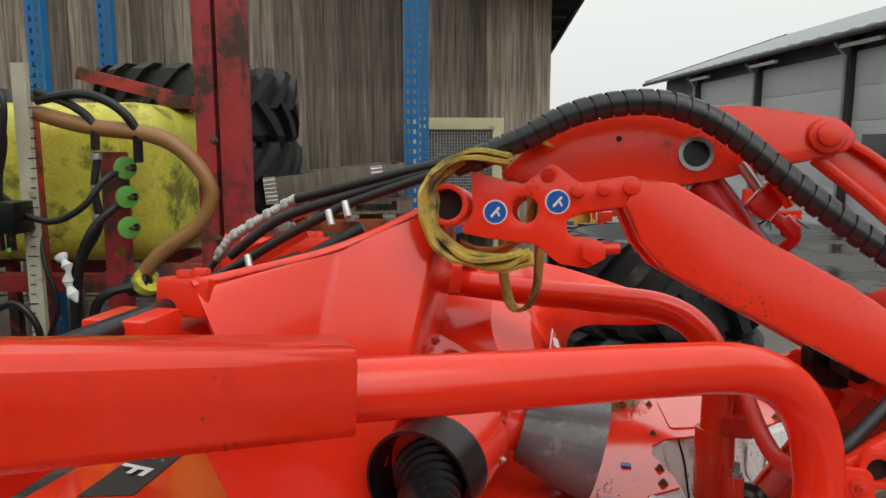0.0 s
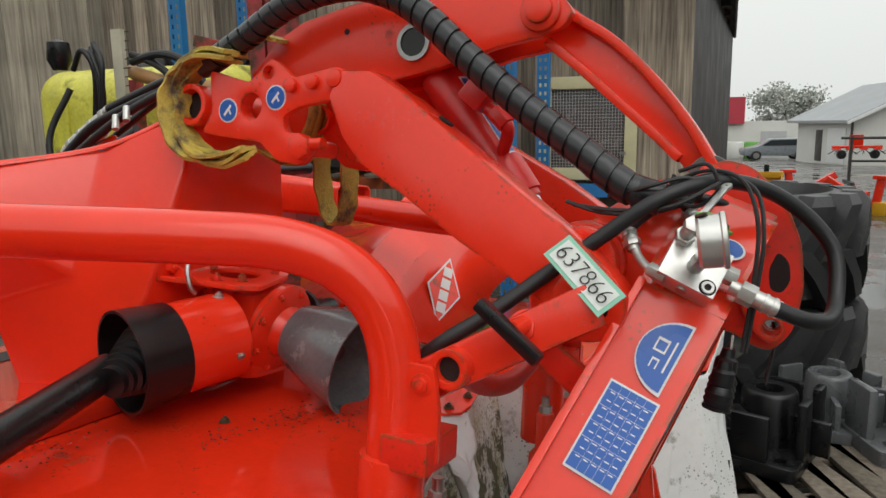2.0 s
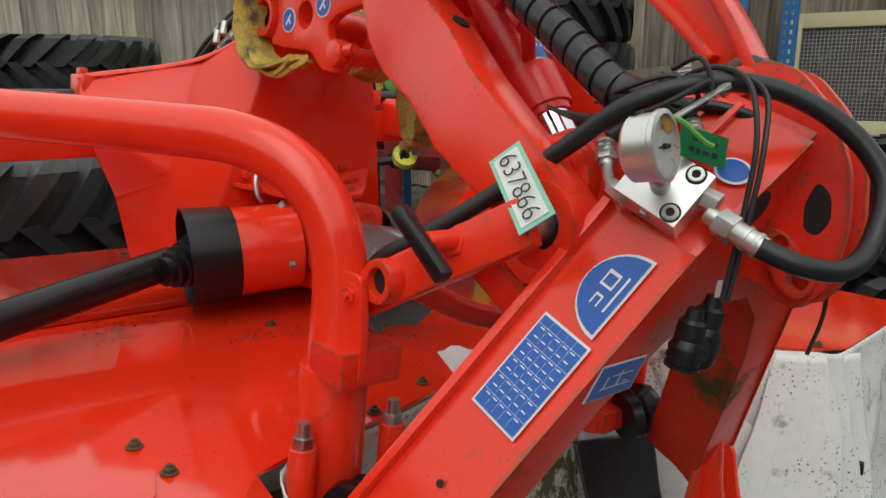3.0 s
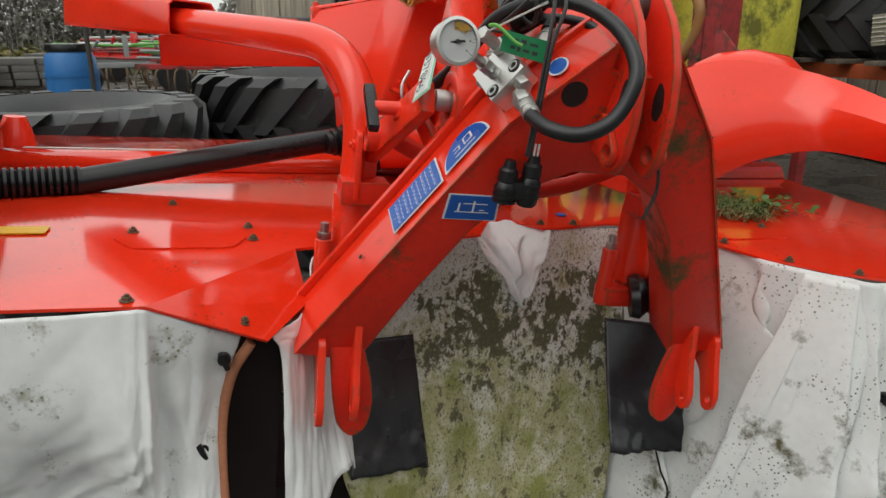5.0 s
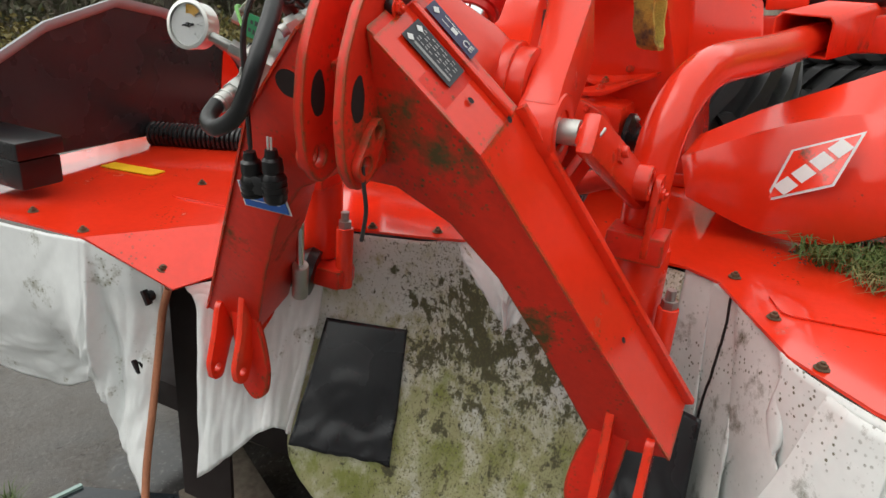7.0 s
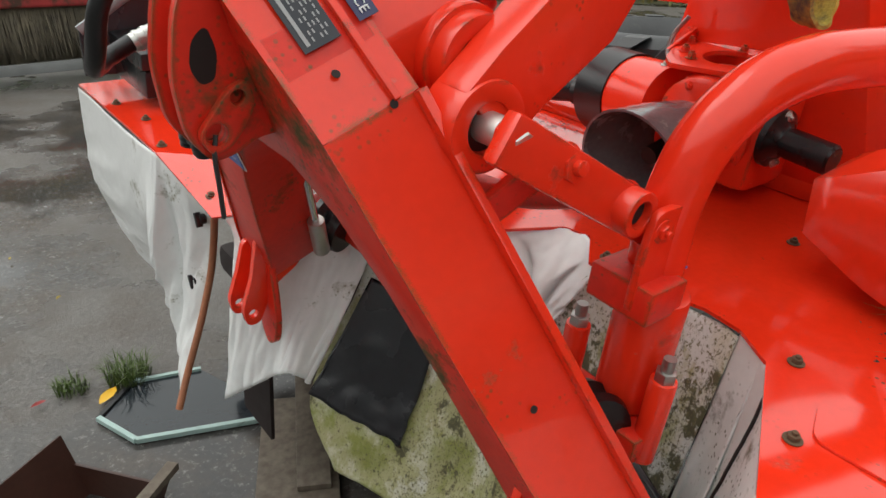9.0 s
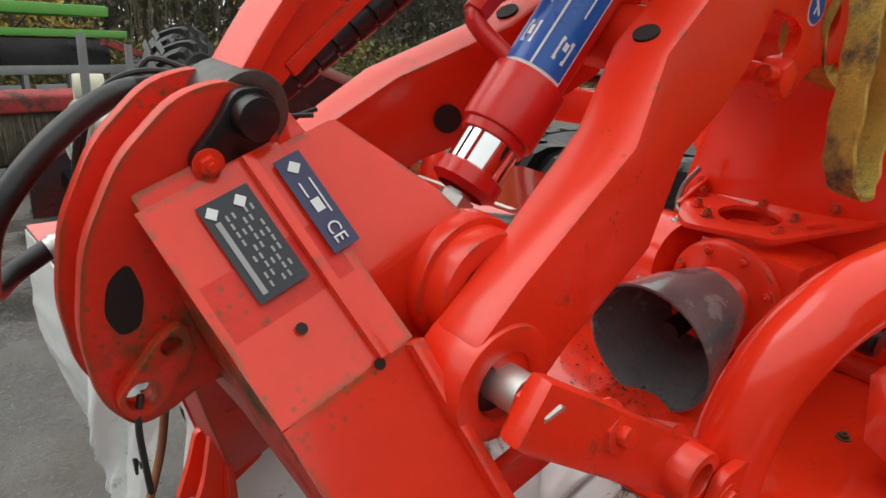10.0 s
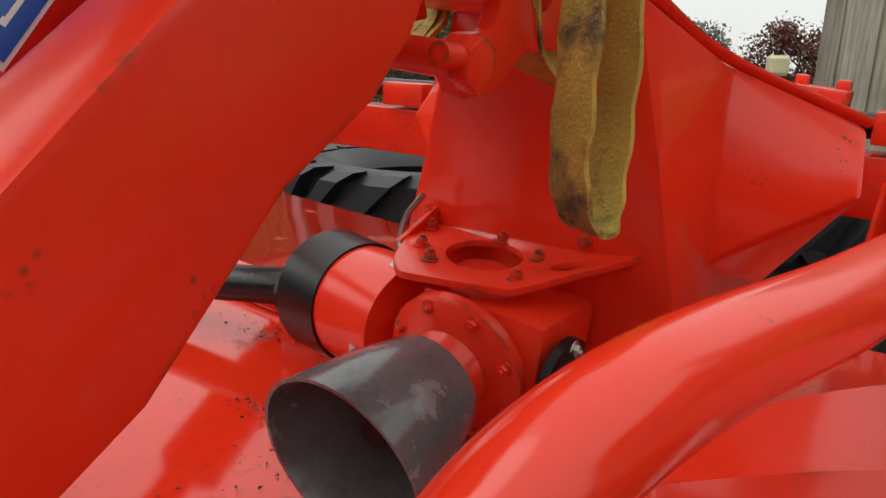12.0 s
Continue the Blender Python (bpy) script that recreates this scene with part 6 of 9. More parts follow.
def build_cover():
    bm = bmesh.new()
    front = [(0.25, -1.40), (0.255, -0.95), (0.26, -0.74), (-0.03, -0.475), (-0.055, -0.38), (-0.06, -0.28), (-0.09, -0.12), (-0.115, -0.03), (-0.235, 0.03), (-0.245, 0.085),
             (-0.165, 0.15), (-0.165, 0.20), (-0.20, 0.355), (-0.19, 0.42), (-0.145, 0.485), (0.105, 0.612), (0.215, 0.722), (0.27, 0.82), (0.26, 1.40)]
    outline = front + [(-0.78, 1.40), (-0.78, -1.40)]
    top = [bm.verts.new((f, l, deck_z(f, l))) for f, l in outline]
    bm.faces.new(top)
    flap = [bm.verts.new((0.10, -0.455, 0.790)), bm.verts.new((0.222, -0.535, 0.762))]
    bm.faces.new((top[2], flap[1], flap[0], top[3]))
    ob = part("cover", bm, RED_DECK, mower, "wet glossy red sheet-metal cover with mud and moss", smooth=0)
    so = ob.modifiers.new("thickness", "SOLIDIFY")
    so.thickness, so.offset = 0.006, -1
    bm = bmesh.new()
    rows = [(-0.77, 0.004), (-0.80, 0.040), (-0.84, 0.050), (-1.62, -0.044), (-1.65, -0.085)]
    ring_rows = [[bm.verts.new((f, l, deck_z(f, l) + h)) for l in (-1.40, -0.5, 0.5, 1.40)] for f, h in rows]
    for a, b in zip(ring_rows, ring_rows[1:]):
        for i in range(3):
            bm.faces.new((a[i], a[i + 1], b[i + 1], b[i]))
    rear = part("rear_cover", bm, RED_DECK, mower, "raised red rear cover panel", smooth=20)
    so = rear.modifiers.new("thickness", "SOLIDIFY")
    so.thickness, so.offset = 0.006, -1
    return ob, rear


cover, rear_cover = build_cover()


def on_deck(f, l, h=0.0):
    return V(f, l, deck_z(f, l) + h)


def deck_patch(pts, h, name, mat, parent, label="", r=0.02):
    bm = plate(rounded(pts, r), (0, 0, 0.003), lambda x, y: on_deck(x, y, h))
    return part(name, bm, mat, parent, label)


for s in (-1, 1):
    deck_patch([(-0.12, s * 0.57), (-0.04, s * 0.60), (-0.04, s * 0.80), (-0.12, s * 0.85)], 0.001, "hatch", RED_DECK, cover)
for f, l in ((-0.19, -0.57), (-0.098, -0.56), (-0.162, -0.811), (0.235, -0.77), (0.2, -0.98), (-0.553, -0.155), (-0.40, -0.75), (-0.177, 0.511), (-0.022, 0.586), (0.127, 0.657), (0.225, 0.765),
             (-0.546, 0.317), (-0.38, 0.62), (-0.15, 0.80), (-0.13, -0.10), (-0.20, 0.16), (-0.195, 0.25), (-0.085, -0.24), (0.22, -1.15)):
    bolt(on_deck(f, l, 0.001), (0, 0, 1), 0.008, 0.008, cover, RUST)
for p in (V(0.203, -0.579, 0.790), V(0.107, -0.50, 0.792)):
    bolt(p, (0.1, 0.35, 0.93), 0.008, 0.008, cover, RUST)
deck_patch([(-0.288, 0.240), (-0.264, 0.240), (-0.264, 0.264), (-0.288, 0.264)], 0.002, "warning_sticker", STICKER_BLUE, cover, "small blue and white sticker", r=0.004)
deck_patch([(-0.20, -1.18), (-0.15, -1.18), (-0.15, -0.98), (-0.20, -0.98)], 0.002, "warning_sticker", YELLOW_STICKER, cover, "yellow warning sticker", r=0.004)
bars([on_deck(-0.286, 0.242, 0.006), on_deck(-0.286, 0.262, 0.006), on_deck(-0.266, 0.262, 0.006), on_deck(-0.266, 0.242, 0.006)], [(0.1, 0.9, 0.1, 0.4), (0.1, 0.5, 0.6, 0.9)], WHITE, cover)
# model lettering on the rear cover
RC = lambda f, l: V(f, l, deck_z(f, l) + 0.0505 + (f + 0.84) * 0.1207)
stripe = [RC(-1.49, -0.14), RC(-1.355, -0.14), RC(-1.40, 0.42), RC(-1.535, 0.42)]
decal(stripe, INK, "model_stripe", rear_cover, "black model sticker with white characters", 0.002)
lettering("525 F", 0.125, axes(quad_at(stripe, 0.5, 0.46) + V(0, 0, 0.003), (0, -1, 0), (1, 0, 0)), WHITE, rear_cover, "model_lettering", shear=0.25, bold=0.002)
decal([RC(-0.90, -1.2), RC(-0.87, -1.2), RC(-0.87, -0.75), RC(-0.90, -0.75)], PAPER, "pale_sticker", rear_cover, lift=0.002)
part("reflector_knob", lathe([(0.0, 0.09), (0.03, 0.088), (0.045, 0.05), (0.055, 0.0)], RC(-1.0, -1.25), (0, 0, 1), close=False), RED_CLEAN, rear_cover)


def build_skirts():
    def sheet(name, rows, mat, label, fold=0.012, seed=0, nu=72, nv=48, crease=(), seam=None):
        """A hanging cloth between a top and a bottom line, with folds and pinched creases."""
        lines = [smooth_path(r, 6) for r in rows]
        bm = bmesh.new()
        grid = []
        for i in range(nu + 1):
            u = i / nu

            def along(path, u):
                x = u * (len(path) - 1)
                k = min(int(x), len(path) - 2)
                return path[k].lerp(path[k + 1], x - k)
            stops = smooth_path([along(r, u) for r in lines], 8) if len(lines) > 2 else [along(r, u) for r in lines]
            col = []
            for j in range(nv + 1):
                v = j / nv
                p = along(stops, v)
                k = noise.noise(V(u * 5 + seed, v * 1.6, seed)) + 0.45 * abs(noise.noise(V(u * 11 + seed, v * 4, seed + 3)))
                k += 0.55 * (0.5 - abs(noise.noise(V(u * 7 + v * 4 + seed, v * 3 - u * 2, seed + 9)))) + 0.16 * abs(noise.noise(V(u * 26 + v * 9, v * 15, seed + 5)))
                k += sum(h * math.exp(-((u - cu - sl * (v - cv)) / w) ** 2 - ((v - cv) / 0.35) ** 2) for cu, cv, w, h, sl in crease)
                p = p + V(fold * (0.2 + v) * k * 2, fold * k * 0.5, 0)
                col.append(bm.verts.new(p))
            grid.append(col)
        for a, b in zip(grid, grid[1:]):
            for j in range(nv):
                bm.faces.new((a[j], b[j], b[j + 1], a[j + 1]))
        line = [v.co.copy() + V(0.003, 0, 0) for v in grid[round(seam * nu)]] if seam else []
        ob = part(name, bm, mat, mower, label, smooth=180)
        if line:
            part("seam", tube(line, 0.0028, 6), DARK, ob, "dark stitched seam")
        so = ob.modifiers.new("thickness", "SOLIDIFY")
        so.thickness = 0.003
        return ob

    sheet("skirt", ([(-0.060, -0.385, 0.853), (-0.068, -0.25, 0.860), (-0.095, -0.12, 0.866), (-0.118, -0.035, 0.872), (-0.12, 0.03, 0.79), (-0.125, 0.09, 0.718), (-0.14, 0.135, 0.79), (-0.165, 0.172, 0.882), (-0.205, 0.36, 0.889), (-0.195, 0.42, 0.892)],
                    [(-0.070, -0.385, 0.62), (-0.118, -0.25, 0.62), (-0.160, -0.12, 0.62), (-0.140, -0.035, 0.62), (-0.13, 0.03, 0.60), (-0.13, 0.09, 0.58), (-0.135, 0.135, 0.60), (-0.14, 0.172, 0.62), (-0.15, 0.36, 0.62), (-0.15, 0.42, 0.62)],
                    [(0.085, -0.35, 0.36), (0.02, -0.23, 0.34), (-0.045, -0.12, 0.33), (-0.085, -0.035, 0.33), (-0.10, 0.03, 0.33), (-0.10, 0.09, 0.33), (-0.10, 0.135, 0.33), (-0.10, 0.172, 0.33), (-0.09, 0.36, 0.33), (-0.09, 0.42, 0.33)],
                    [(0.08, -0.25, 0.19), (0.04, -0.18, 0.17), (0.0, -0.10, 0.15), (-0.03, -0.02, 0.14), (-0.05, 0.05, 0.13), (-0.06, 0.10, 0.12), (-0.06, 0.14, 0.12), (-0.06, 0.18, 0.12), (-0.06, 0.36, 0.12), (-0.06, 0.42, 0.12)]),
          CLOTH_MOSSY, "mossy green-stained white skirt cloth", 0.006, 3, 90, 60)
    # loose corner in the cover's notch, pinched and crumpled towards its tip
    sheet("skirt_corner", ([(-0.112, -0.040, 0.876), (-0.228, 0.022, 0.884), (-0.240, 0.085, 0.890), (-0.160, 0.172, 0.888)],
                           [(-0.105, -0.018, 0.835), (-0.150, 0.045, 0.815), (-0.150, 0.095, 0.815), (-0.135, 0.155, 0.830)],
                           [(-0.108, 0.030, 0.785), (-0.112, 0.075, 0.722), (-0.112, 0.098, 0.710), (-0.125, 0.140, 0.785)]), CLOTH, "crumpled white cloth corner folded over", 0.009, 5, 44, 36,
          crease=((0.5, 0.45, 0.10, 2.2, 0.2), (0.30, 0.5, 0.05, -2.0, 0.5), (0.70, 0.5, 0.05, -2.4, -0.5), (0.45, 0.85, 0.06, 1.6, 0.3)))
    sheet("skirt", ([(0.252, -1.40, 0.80), (0.256, -1.0, 0.815), (0.258, -0.80, 0.832), (0.258, -0.742, 0.836), (0.240, -0.67, 0.805), (0.203, -0.585, 0.764)],
                    [(0.25, -1.40, 0.56), (0.256, -1.0, 0.56), (0.262, -0.80, 0.60), (0.268, -0.735, 0.62), (0.240, -0.67, 0.60), (0.196, -0.614, 0.58)],
                    [(0.19, -1.40, 0.36), (0.20, -1.0, 0.36), (0.235, -0.80, 0.445), (0.262, -0.725, 0.455), (0.290, -0.66, 0.34), (0.320, -0.566, 0.26)]), CLOTH, "white tarpaulin skirt with folds", 0.011, 7, 110, 60,
          crease=((0.60, 0.45, 0.03, 1.6, 0.0), (0.70, 0.5, 0.05, -1.4, 0.15), (0.42, 0.35, 0.06, 1.5, 0.2), (0.3, 0.7, 0.08, -1.5, 0.2)))
    sheet("skirt", ([(0.195, -0.528, 0.760), (0.1, -0.458, 0.780), (-0.03, -0.44, 0.84), (-0.08, -0.37, 0.855)],
                    [(0.187, -0.505, 0.682), (0.12, -0.450, 0.68), (0.0, -0.42, 0.68), (-0.06, -0.36, 0.66)],
                    [(0.243, -0.481, 0.312), (0.20, -0.415, 0.38), (0.15, -0.350, 0.44), (0.09, -0.335, 0.40)]), CLOTH, "white tarpaulin skirt inner piece", 0.010, 11)
    sheet("skirt", ([(-0.2, 0.415, 0.900), (-0.145, 0.482, 0.906), (0.105, 0.610, 0.908), (0.215, 0.720, 0.910), (0.268, 0.82, 0.916), (0.258, 1.40, 0.945)],
                    [(-0.10, 0.42, 0.12), (-0.02, 0.50, 0.12), (0.12, 0.62, 0.14), (0.27, 0.76, 0.14), (0.34, 0.9, 0.14), (0.27, 1.40, 0.14)]), CLOTH_MOULD, "white tarpaulin skirt with folds and mould", 0.036, 15, 110, 60, seam=0.22,
          crease=((0.45, 0.35, 0.035, 2.6, 0.35), (0.53, 0.5, 0.03, -2.4, 0.25), (0.62, 0.55, 0.04, 2.2, -0.25), (0.28, 0.35, 0.03, 1.9, 0.15), (0.35, 0.5, 0.025, -1.6, -0.2), (0.16, 0.4, 0.03, 1.5, 0.1)))
    sheet("skirt_flap", ([(0.170, 0.665, 0.900), (0.218, 0.705, 0.902), (0.262, 0.77, 0.905), (0.285, 0.85, 0.908)],
                         [(0.13, 0.50, 0.14), (0.22, 0.58, 0.14), (0.36, 0.70, 0.14), (0.44, 0.9, 0.14)]), CLOTH_MOULD, "bright overlapping flap of the tarpaulin, mouldy low down", 0.020, 19, 60, 48,
          crease=((0.55, 0.35, 0.05, 1.8, 0.2), (0.75, 0.5, 0.05, -1.6, -0.2)))
    # smooth black rubber sheets behind the feet
    for ring_pts in ([V(-0.085, -0.345, 0.627), V(-0.16, -0.165, 0.612), V(-0.035, -0.125, 0.312), V(0.074, -0.335, 0.370)],
                     [V(-0.12, 0.335, 0.675), V(-0.03, 0.515, 0.690), V(0.045, 0.525, 0.375), V(0.02, 0.335, 0.365)]):
        bm = bmesh.new()
        grid = []
        for i in range(25):
            col = []
            for j in range(33):
                u, v = i / 24, j / 32
                p = quad_at(ring_pts, u, v)
                k = (0.022 * noise.noise(V(p.y * 9, p.z * 9, 2)) + 0.020 * abs(noise.noise(V(p.y * 22, p.z * 17, 5)))) * (0.05 + max(v - 0.35, 0.0) * 1.6)
                col.append(bm.verts.new(p + V(0.022 + k, 0, 0)))
            grid.append(col)
        for a, b in zip(grid, grid[1:]):
            for j in range(32):
                bm.faces.new((a[j], b[j], b[j + 1], a[j + 1]))
        ob = part("rubber_flap", bm, BLACK_FLAP, mower, "shiny black rubber sheet", smooth=180)
        so = ob.modifiers.new("thickness", "SOLIDIFY")
        so.thickness = 0.004
    # worn strap along the cut edge of the skirt, with wing fasteners
    for path in ([(0.200, -0.565, 0.752), (0.192, -0.598, 0.68), (0.20, -0.612, 0.58), (0.235, -0.605, 0.46), (0.285, -0.585, 0.34), (0.322, -0.560, 0.262)], [(0.24, 0.80, 0.84), (0.29, 0.80, 0.6), (0.31, 0.80, 0.3), (0.3, 0.8, 0.15)]):
        part("edge_strap", sweep(bmesh.new(), [q + V(0.004, 0, 0) for q in smooth_path(path, 6)], 0.0115, 8, True, 0.75), COPPER, mower, "worn brown edge strap", smooth=60)
    for p in (V(0.208, -0.611, 0.723), V(0.222, -0.645, 0.548), V(0.32, 0.82, 0.66)):
        bm = cylinder(p, p + V(0.014, 0, 0), 0.012, 12)
        add_box(bm, (0.014, 0.010, 0.034), Matrix.Translation(p + V(0.016, 0, 0)) @ pose(0, 0, 0, 25, 0, 0))
        part("wing_fastener", bm, BLACK, mower, bevel=0.002)
    # upright near-black sheet, added as the shade seen between the left skirts
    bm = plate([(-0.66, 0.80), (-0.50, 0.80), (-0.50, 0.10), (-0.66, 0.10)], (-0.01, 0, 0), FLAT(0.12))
    part("gap_shade_sheet", bm, DARK, mower, "dark sheet standing for the shade inside the skirts")
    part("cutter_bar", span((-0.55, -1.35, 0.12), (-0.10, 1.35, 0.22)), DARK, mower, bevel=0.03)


build_skirts()

FRONT_SLOPE = 0.40


def FRONT(l, u):
    """The tilted front face of the coupling frame."""
    return V(0.376 + FRONT_SLOPE * (u - 1.21), l, u)


BACK = V(-0.9285, 0, 0.3714)
FACE = V(0.9285, 0, -0.3714)


def arch_outline():
    outer = [(0.485, 0.715), (0.349, 0.94), (0.284, 1.05), (0.224, 1.15), (0.19, 1.207), (0.125, 1.274), (0.055, 1.345), (0.046, 1.352), (0.044, 1.30)]
    inner = [(0.36, 0.69), (0.275, 0.87), (0.20, 1.005), (0.13, 1.085), (0.05, 1.128)]
    right = [(C + x, y) for x, y in outer]
    left = [(C - x, y) for x, y in outer[::-1]]
    under = [(C - x, y) for x, y in inner] + [(C + x, y) for x, y in inner[::-1]]
    return right + left + under


def leg_place(s, along, across, lift=0.0):
    """A point of a leg's outer strip: along 0 at its top (u 1.20) to 1 at its foot, across 0 at the front edge to 0.12 m back."""
    a, b = FRONT(s * 0.19, 1.207), FRONT(s * 0.485, 0.715)
    d = (b - a)
    nrm = d.cross(BACK).normalized()
    if nrm.y * s < 0:
        nrm = -nrm
    return a + d * along + BACK * across + nrm * lift


def roof_place(s, along, across, lift=0.0):
    """A point of the slanting shoulder above a leg: along 0 at the crown to 1 at the knee."""
    a, b = FRONT(s * 0.055, 1.345), FRONT(s * 0.19, 1.207)
    d = b - a
    nrm = d.cross(BACK).normalized()
    if nrm.z < 0:
        nrm = -nrm
    return a + d * along + BACK * across + nrm * lift


def build_headstock():
    head = part("coupling_frame", plate(arch_outline(), BACK * 0.118, FRONT), RED_DIRTY, mower, "red A-shaped coupling frame, mossy on its front", bevel=0.004)
    for s in (-1, 1):
        # strips on the legs and shoulders, with a raised rim at the back
        for place, k0, k1 in ((leg_place, 0.0, 0.995), (roof_place, 0.02, 0.995)):
            c = [place(s, k0, -0.004, 0.0005), place(s, k1, -0.004, 0.0005), place(s, k1, 0.122, 0.0005), place(s, k0, 0.122, 0.0005)]
            decal(c if s < 0 else c[::-1], RED_LEG, "leg_strip", head, lift=0.004)
            bm = bmesh.new()
            r0, r1, rh = (0.112, 0.124, 0.016) if place is leg_place else (0.087, 0.096, 0.010)
            vs = [place(s, k0, r0, 0.0), place(s, k1, r0, 0.0), place(s, k1, r1, 0.0), place(s, k0, r1, 0.0)]
            hs = [place(s, k0, r0, rh), place(s, k1, r0, rh), place(s, k1, r1, rh), place(s, k0, r1, rh)]
            lo, hi = [bm.verts.new(v) for v in vs], [bm.verts.new(v) for v in hs]
            bm.faces.new(hi), bm.faces.new(lo[::-1])
            for i in range(4):
                bm.faces.new((lo[i], lo[(i + 1) % 4], hi[(i + 1) % 4], hi[i]))
            part("rim", bm, RED_CLEAN, head, bevel=0.002)
        # holes are not cut: a near-black disc stands for the shade in each
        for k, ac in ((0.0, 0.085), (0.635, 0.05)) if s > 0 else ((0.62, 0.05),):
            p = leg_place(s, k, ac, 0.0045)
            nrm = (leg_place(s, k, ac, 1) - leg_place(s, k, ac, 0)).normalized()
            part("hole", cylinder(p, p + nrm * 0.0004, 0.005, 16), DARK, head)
    # the shoulder's hole is laid on too, a disc coloured as its shade
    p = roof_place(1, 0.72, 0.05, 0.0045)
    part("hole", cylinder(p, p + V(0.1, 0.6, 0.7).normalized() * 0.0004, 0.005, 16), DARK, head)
    top = [(-0.135, 1.10), (-0.140, 1.243), (-0.122, 1.268), (-0.052, 1.338), (-0.042, 1.28), (0.042, 1.28), (0.052, 1.338), (0.122, 1.268), (0.140, 1.243), (0.135, 1.10)]
    bm = bmesh.new()
    near = [bm.verts.new(FRONT(x, y) + BACK * 0.117) for x, y in top]
    far = [bm.verts.new(FRONT(x, y) + BACK * (0.178 + 0.62 * max(abs(x) - 0.045, 0.0))) for x, y in top]
    bm.faces.new(near), bm.faces.new(far[::-1])
    for k in range(len(top)):
        bm.faces.new((near[k], far[k], far[(k + 1) % len(top)], near[(k + 1) % len(top)]))
    bmesh.ops.recalc_face_normals(bm, faces=bm.faces)
    part("pivot_box", bm, RED, head, "red welded pivot box", bevel=0.006)
    for s in (-1, 1):
        part("pivot_ring", ring((0.168, s * 0.160, 1.268), (0, 1, 0), 0.057, 0.034, 0.045), RED, head, bevel=0.006)
        # dark plug gives the pivot ring's opening its shade
        part("bore_shade", cylinder((0.168, s * 0.140, 1.268), (0.168, s * 0.150, 1.268), 0.035), DARK, head)
        part("inner_ring", ring((0.168, s * 0.142, 1.268), (0, 1, 0), 0.064, 0.036, 0.03), RED, head, bevel=0.004)
    # sickle plates that take the upper link
    pts = [(0.30, 1.36), (0.312, 1.412), (0.345, 1.438), (0.392, 1.426), (0.438, 1.378), (0.467, 1.313), (0.475, 1.243), (0.464, 1.175), (0.436, 1.142), (0.408, 1.148), (0.38, 1.165), (0.33, 1.17), (0.36, 1.30)]
    for l in (-0.024, 0.036):
        bm = plate(rounded(pts, 0.02), (0, 0.014, 0), SIDE(l - 0.007), [(0.434, 1.180, 0.015)])
        up = part("upper_plate", bm, RED_DIRTY, head, "curved red link plate with worn slots", bevel=0.002)
        s = 1 if l > 0 else -1
        slot_shade = [(0.435, 1.298), (0.452, 1.283), (0.456, 1.253), (0.444, 1.233), (0.428, 1.238), (0.424, 1.268)]
        # laid on in near black as shade, not cut through the plate
        part("slot_shade", plate(rounded(slot_shade, 0.01), (0, 0.0156, 0), SIDE(l - 0.0078)), DARK, up)
        ear = [(0.396, 1.240), (0.418, 1.230), (0.457, 1.179), (0.440, 1.154), (0.415, 1.164), (0.386, 1.210)]
        part("lug", plate(rounded(ear, 0.014), (0, s * 0.013, 0), SIDE(l + s * 0.007), [(0.408, 1.220, 0.009), (0.434, 1.180, 0.013)]), RED_DIRTY, up, bevel=0.002)
    part("pin_latch", plate(rounded([(0.321, 1.432), (0.351, 1.432), (0.364, 1.407), (0.389, 1.377), (0.379, 1.358), (0.361, 1.360), (0.321, 1.384), (0.311, 1.407)], 0.012), (0, 0.012, 0), SIDE(0.044)), BLACK, head, "black pin latch", bevel=0.003)
    part("latch_pin", cylinder((0.338, 0.04, 1.410), (0.338, 0.073, 1.410), 0.018), BLACK, head, bevel=0.003)
    bolt((0.374, 0.056, 1.373), (0, 1, 0), 0.009, 0.008, head)
    part("latch_pin", cylinder((0.329, -0.040, 1.409), (0.329, 0.034, 1.409), 0.019), RED, head, bevel=0.003)
    part("cable_tie", tube(smooth_path([(0.434, 0.049, 1.178), (0.439, 0.055, 1.153), (0.437, 0.058, 1.118), (0.43, 0.048, 1.073)], 5), 0.003, 6), INK, head)
    # hook plates at the feet
    for l, u0, u1 in ((-0.434, 0.598, 0.750), (-0.367, 0.609, 0.805), (0.382, 0.607, 0.805), (0.45, 0.60, 0.750)):
        f = -0.02
        pts = [(0.12 + f, u1 - 0.02), (0.19 + f, u1 + 0.008), (0.222 + f, u1), (0.236 + f, u0 + 0.09), (0.258 + f, u0 + 0.02), (0.25 + f, u0 - 0.018), (0.222 + f, u0 - 0.02), (0.19 + f, u0 + 0.06), (0.13 + f, u0 + 0.10)]
        part("hook_plate", plate(rounded(pts, 0.014), (0, 0.014, 0), SIDE(l - 0.007), [(0.236 + f, u0 + 0.008, 0.010)]), RED_CLEAN, head, "red hook plate with a pin hole", bevel=0.002)
    for s in (-1, 1):
        pts = [(s * 0.36, 0.76), (s * 0.42, 0.76), (s * 0.405, 0.62), (s * 0.392, 0.556), (s * 0.362, 0.528), (s * 0.332, 0.548), (s * 0.322, 0.60), (s * 0.332, 0.67)]
        part("foot_plate", plate(rounded(pts, 0.025), (-0.014, 0, 0), FLAT(0.184)), RED_DIRTY, head, bevel=0.002)
    # crown hole, a dark disc for the shade in it, and stickers
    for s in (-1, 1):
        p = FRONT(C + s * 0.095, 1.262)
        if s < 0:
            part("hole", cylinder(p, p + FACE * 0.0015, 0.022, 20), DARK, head)

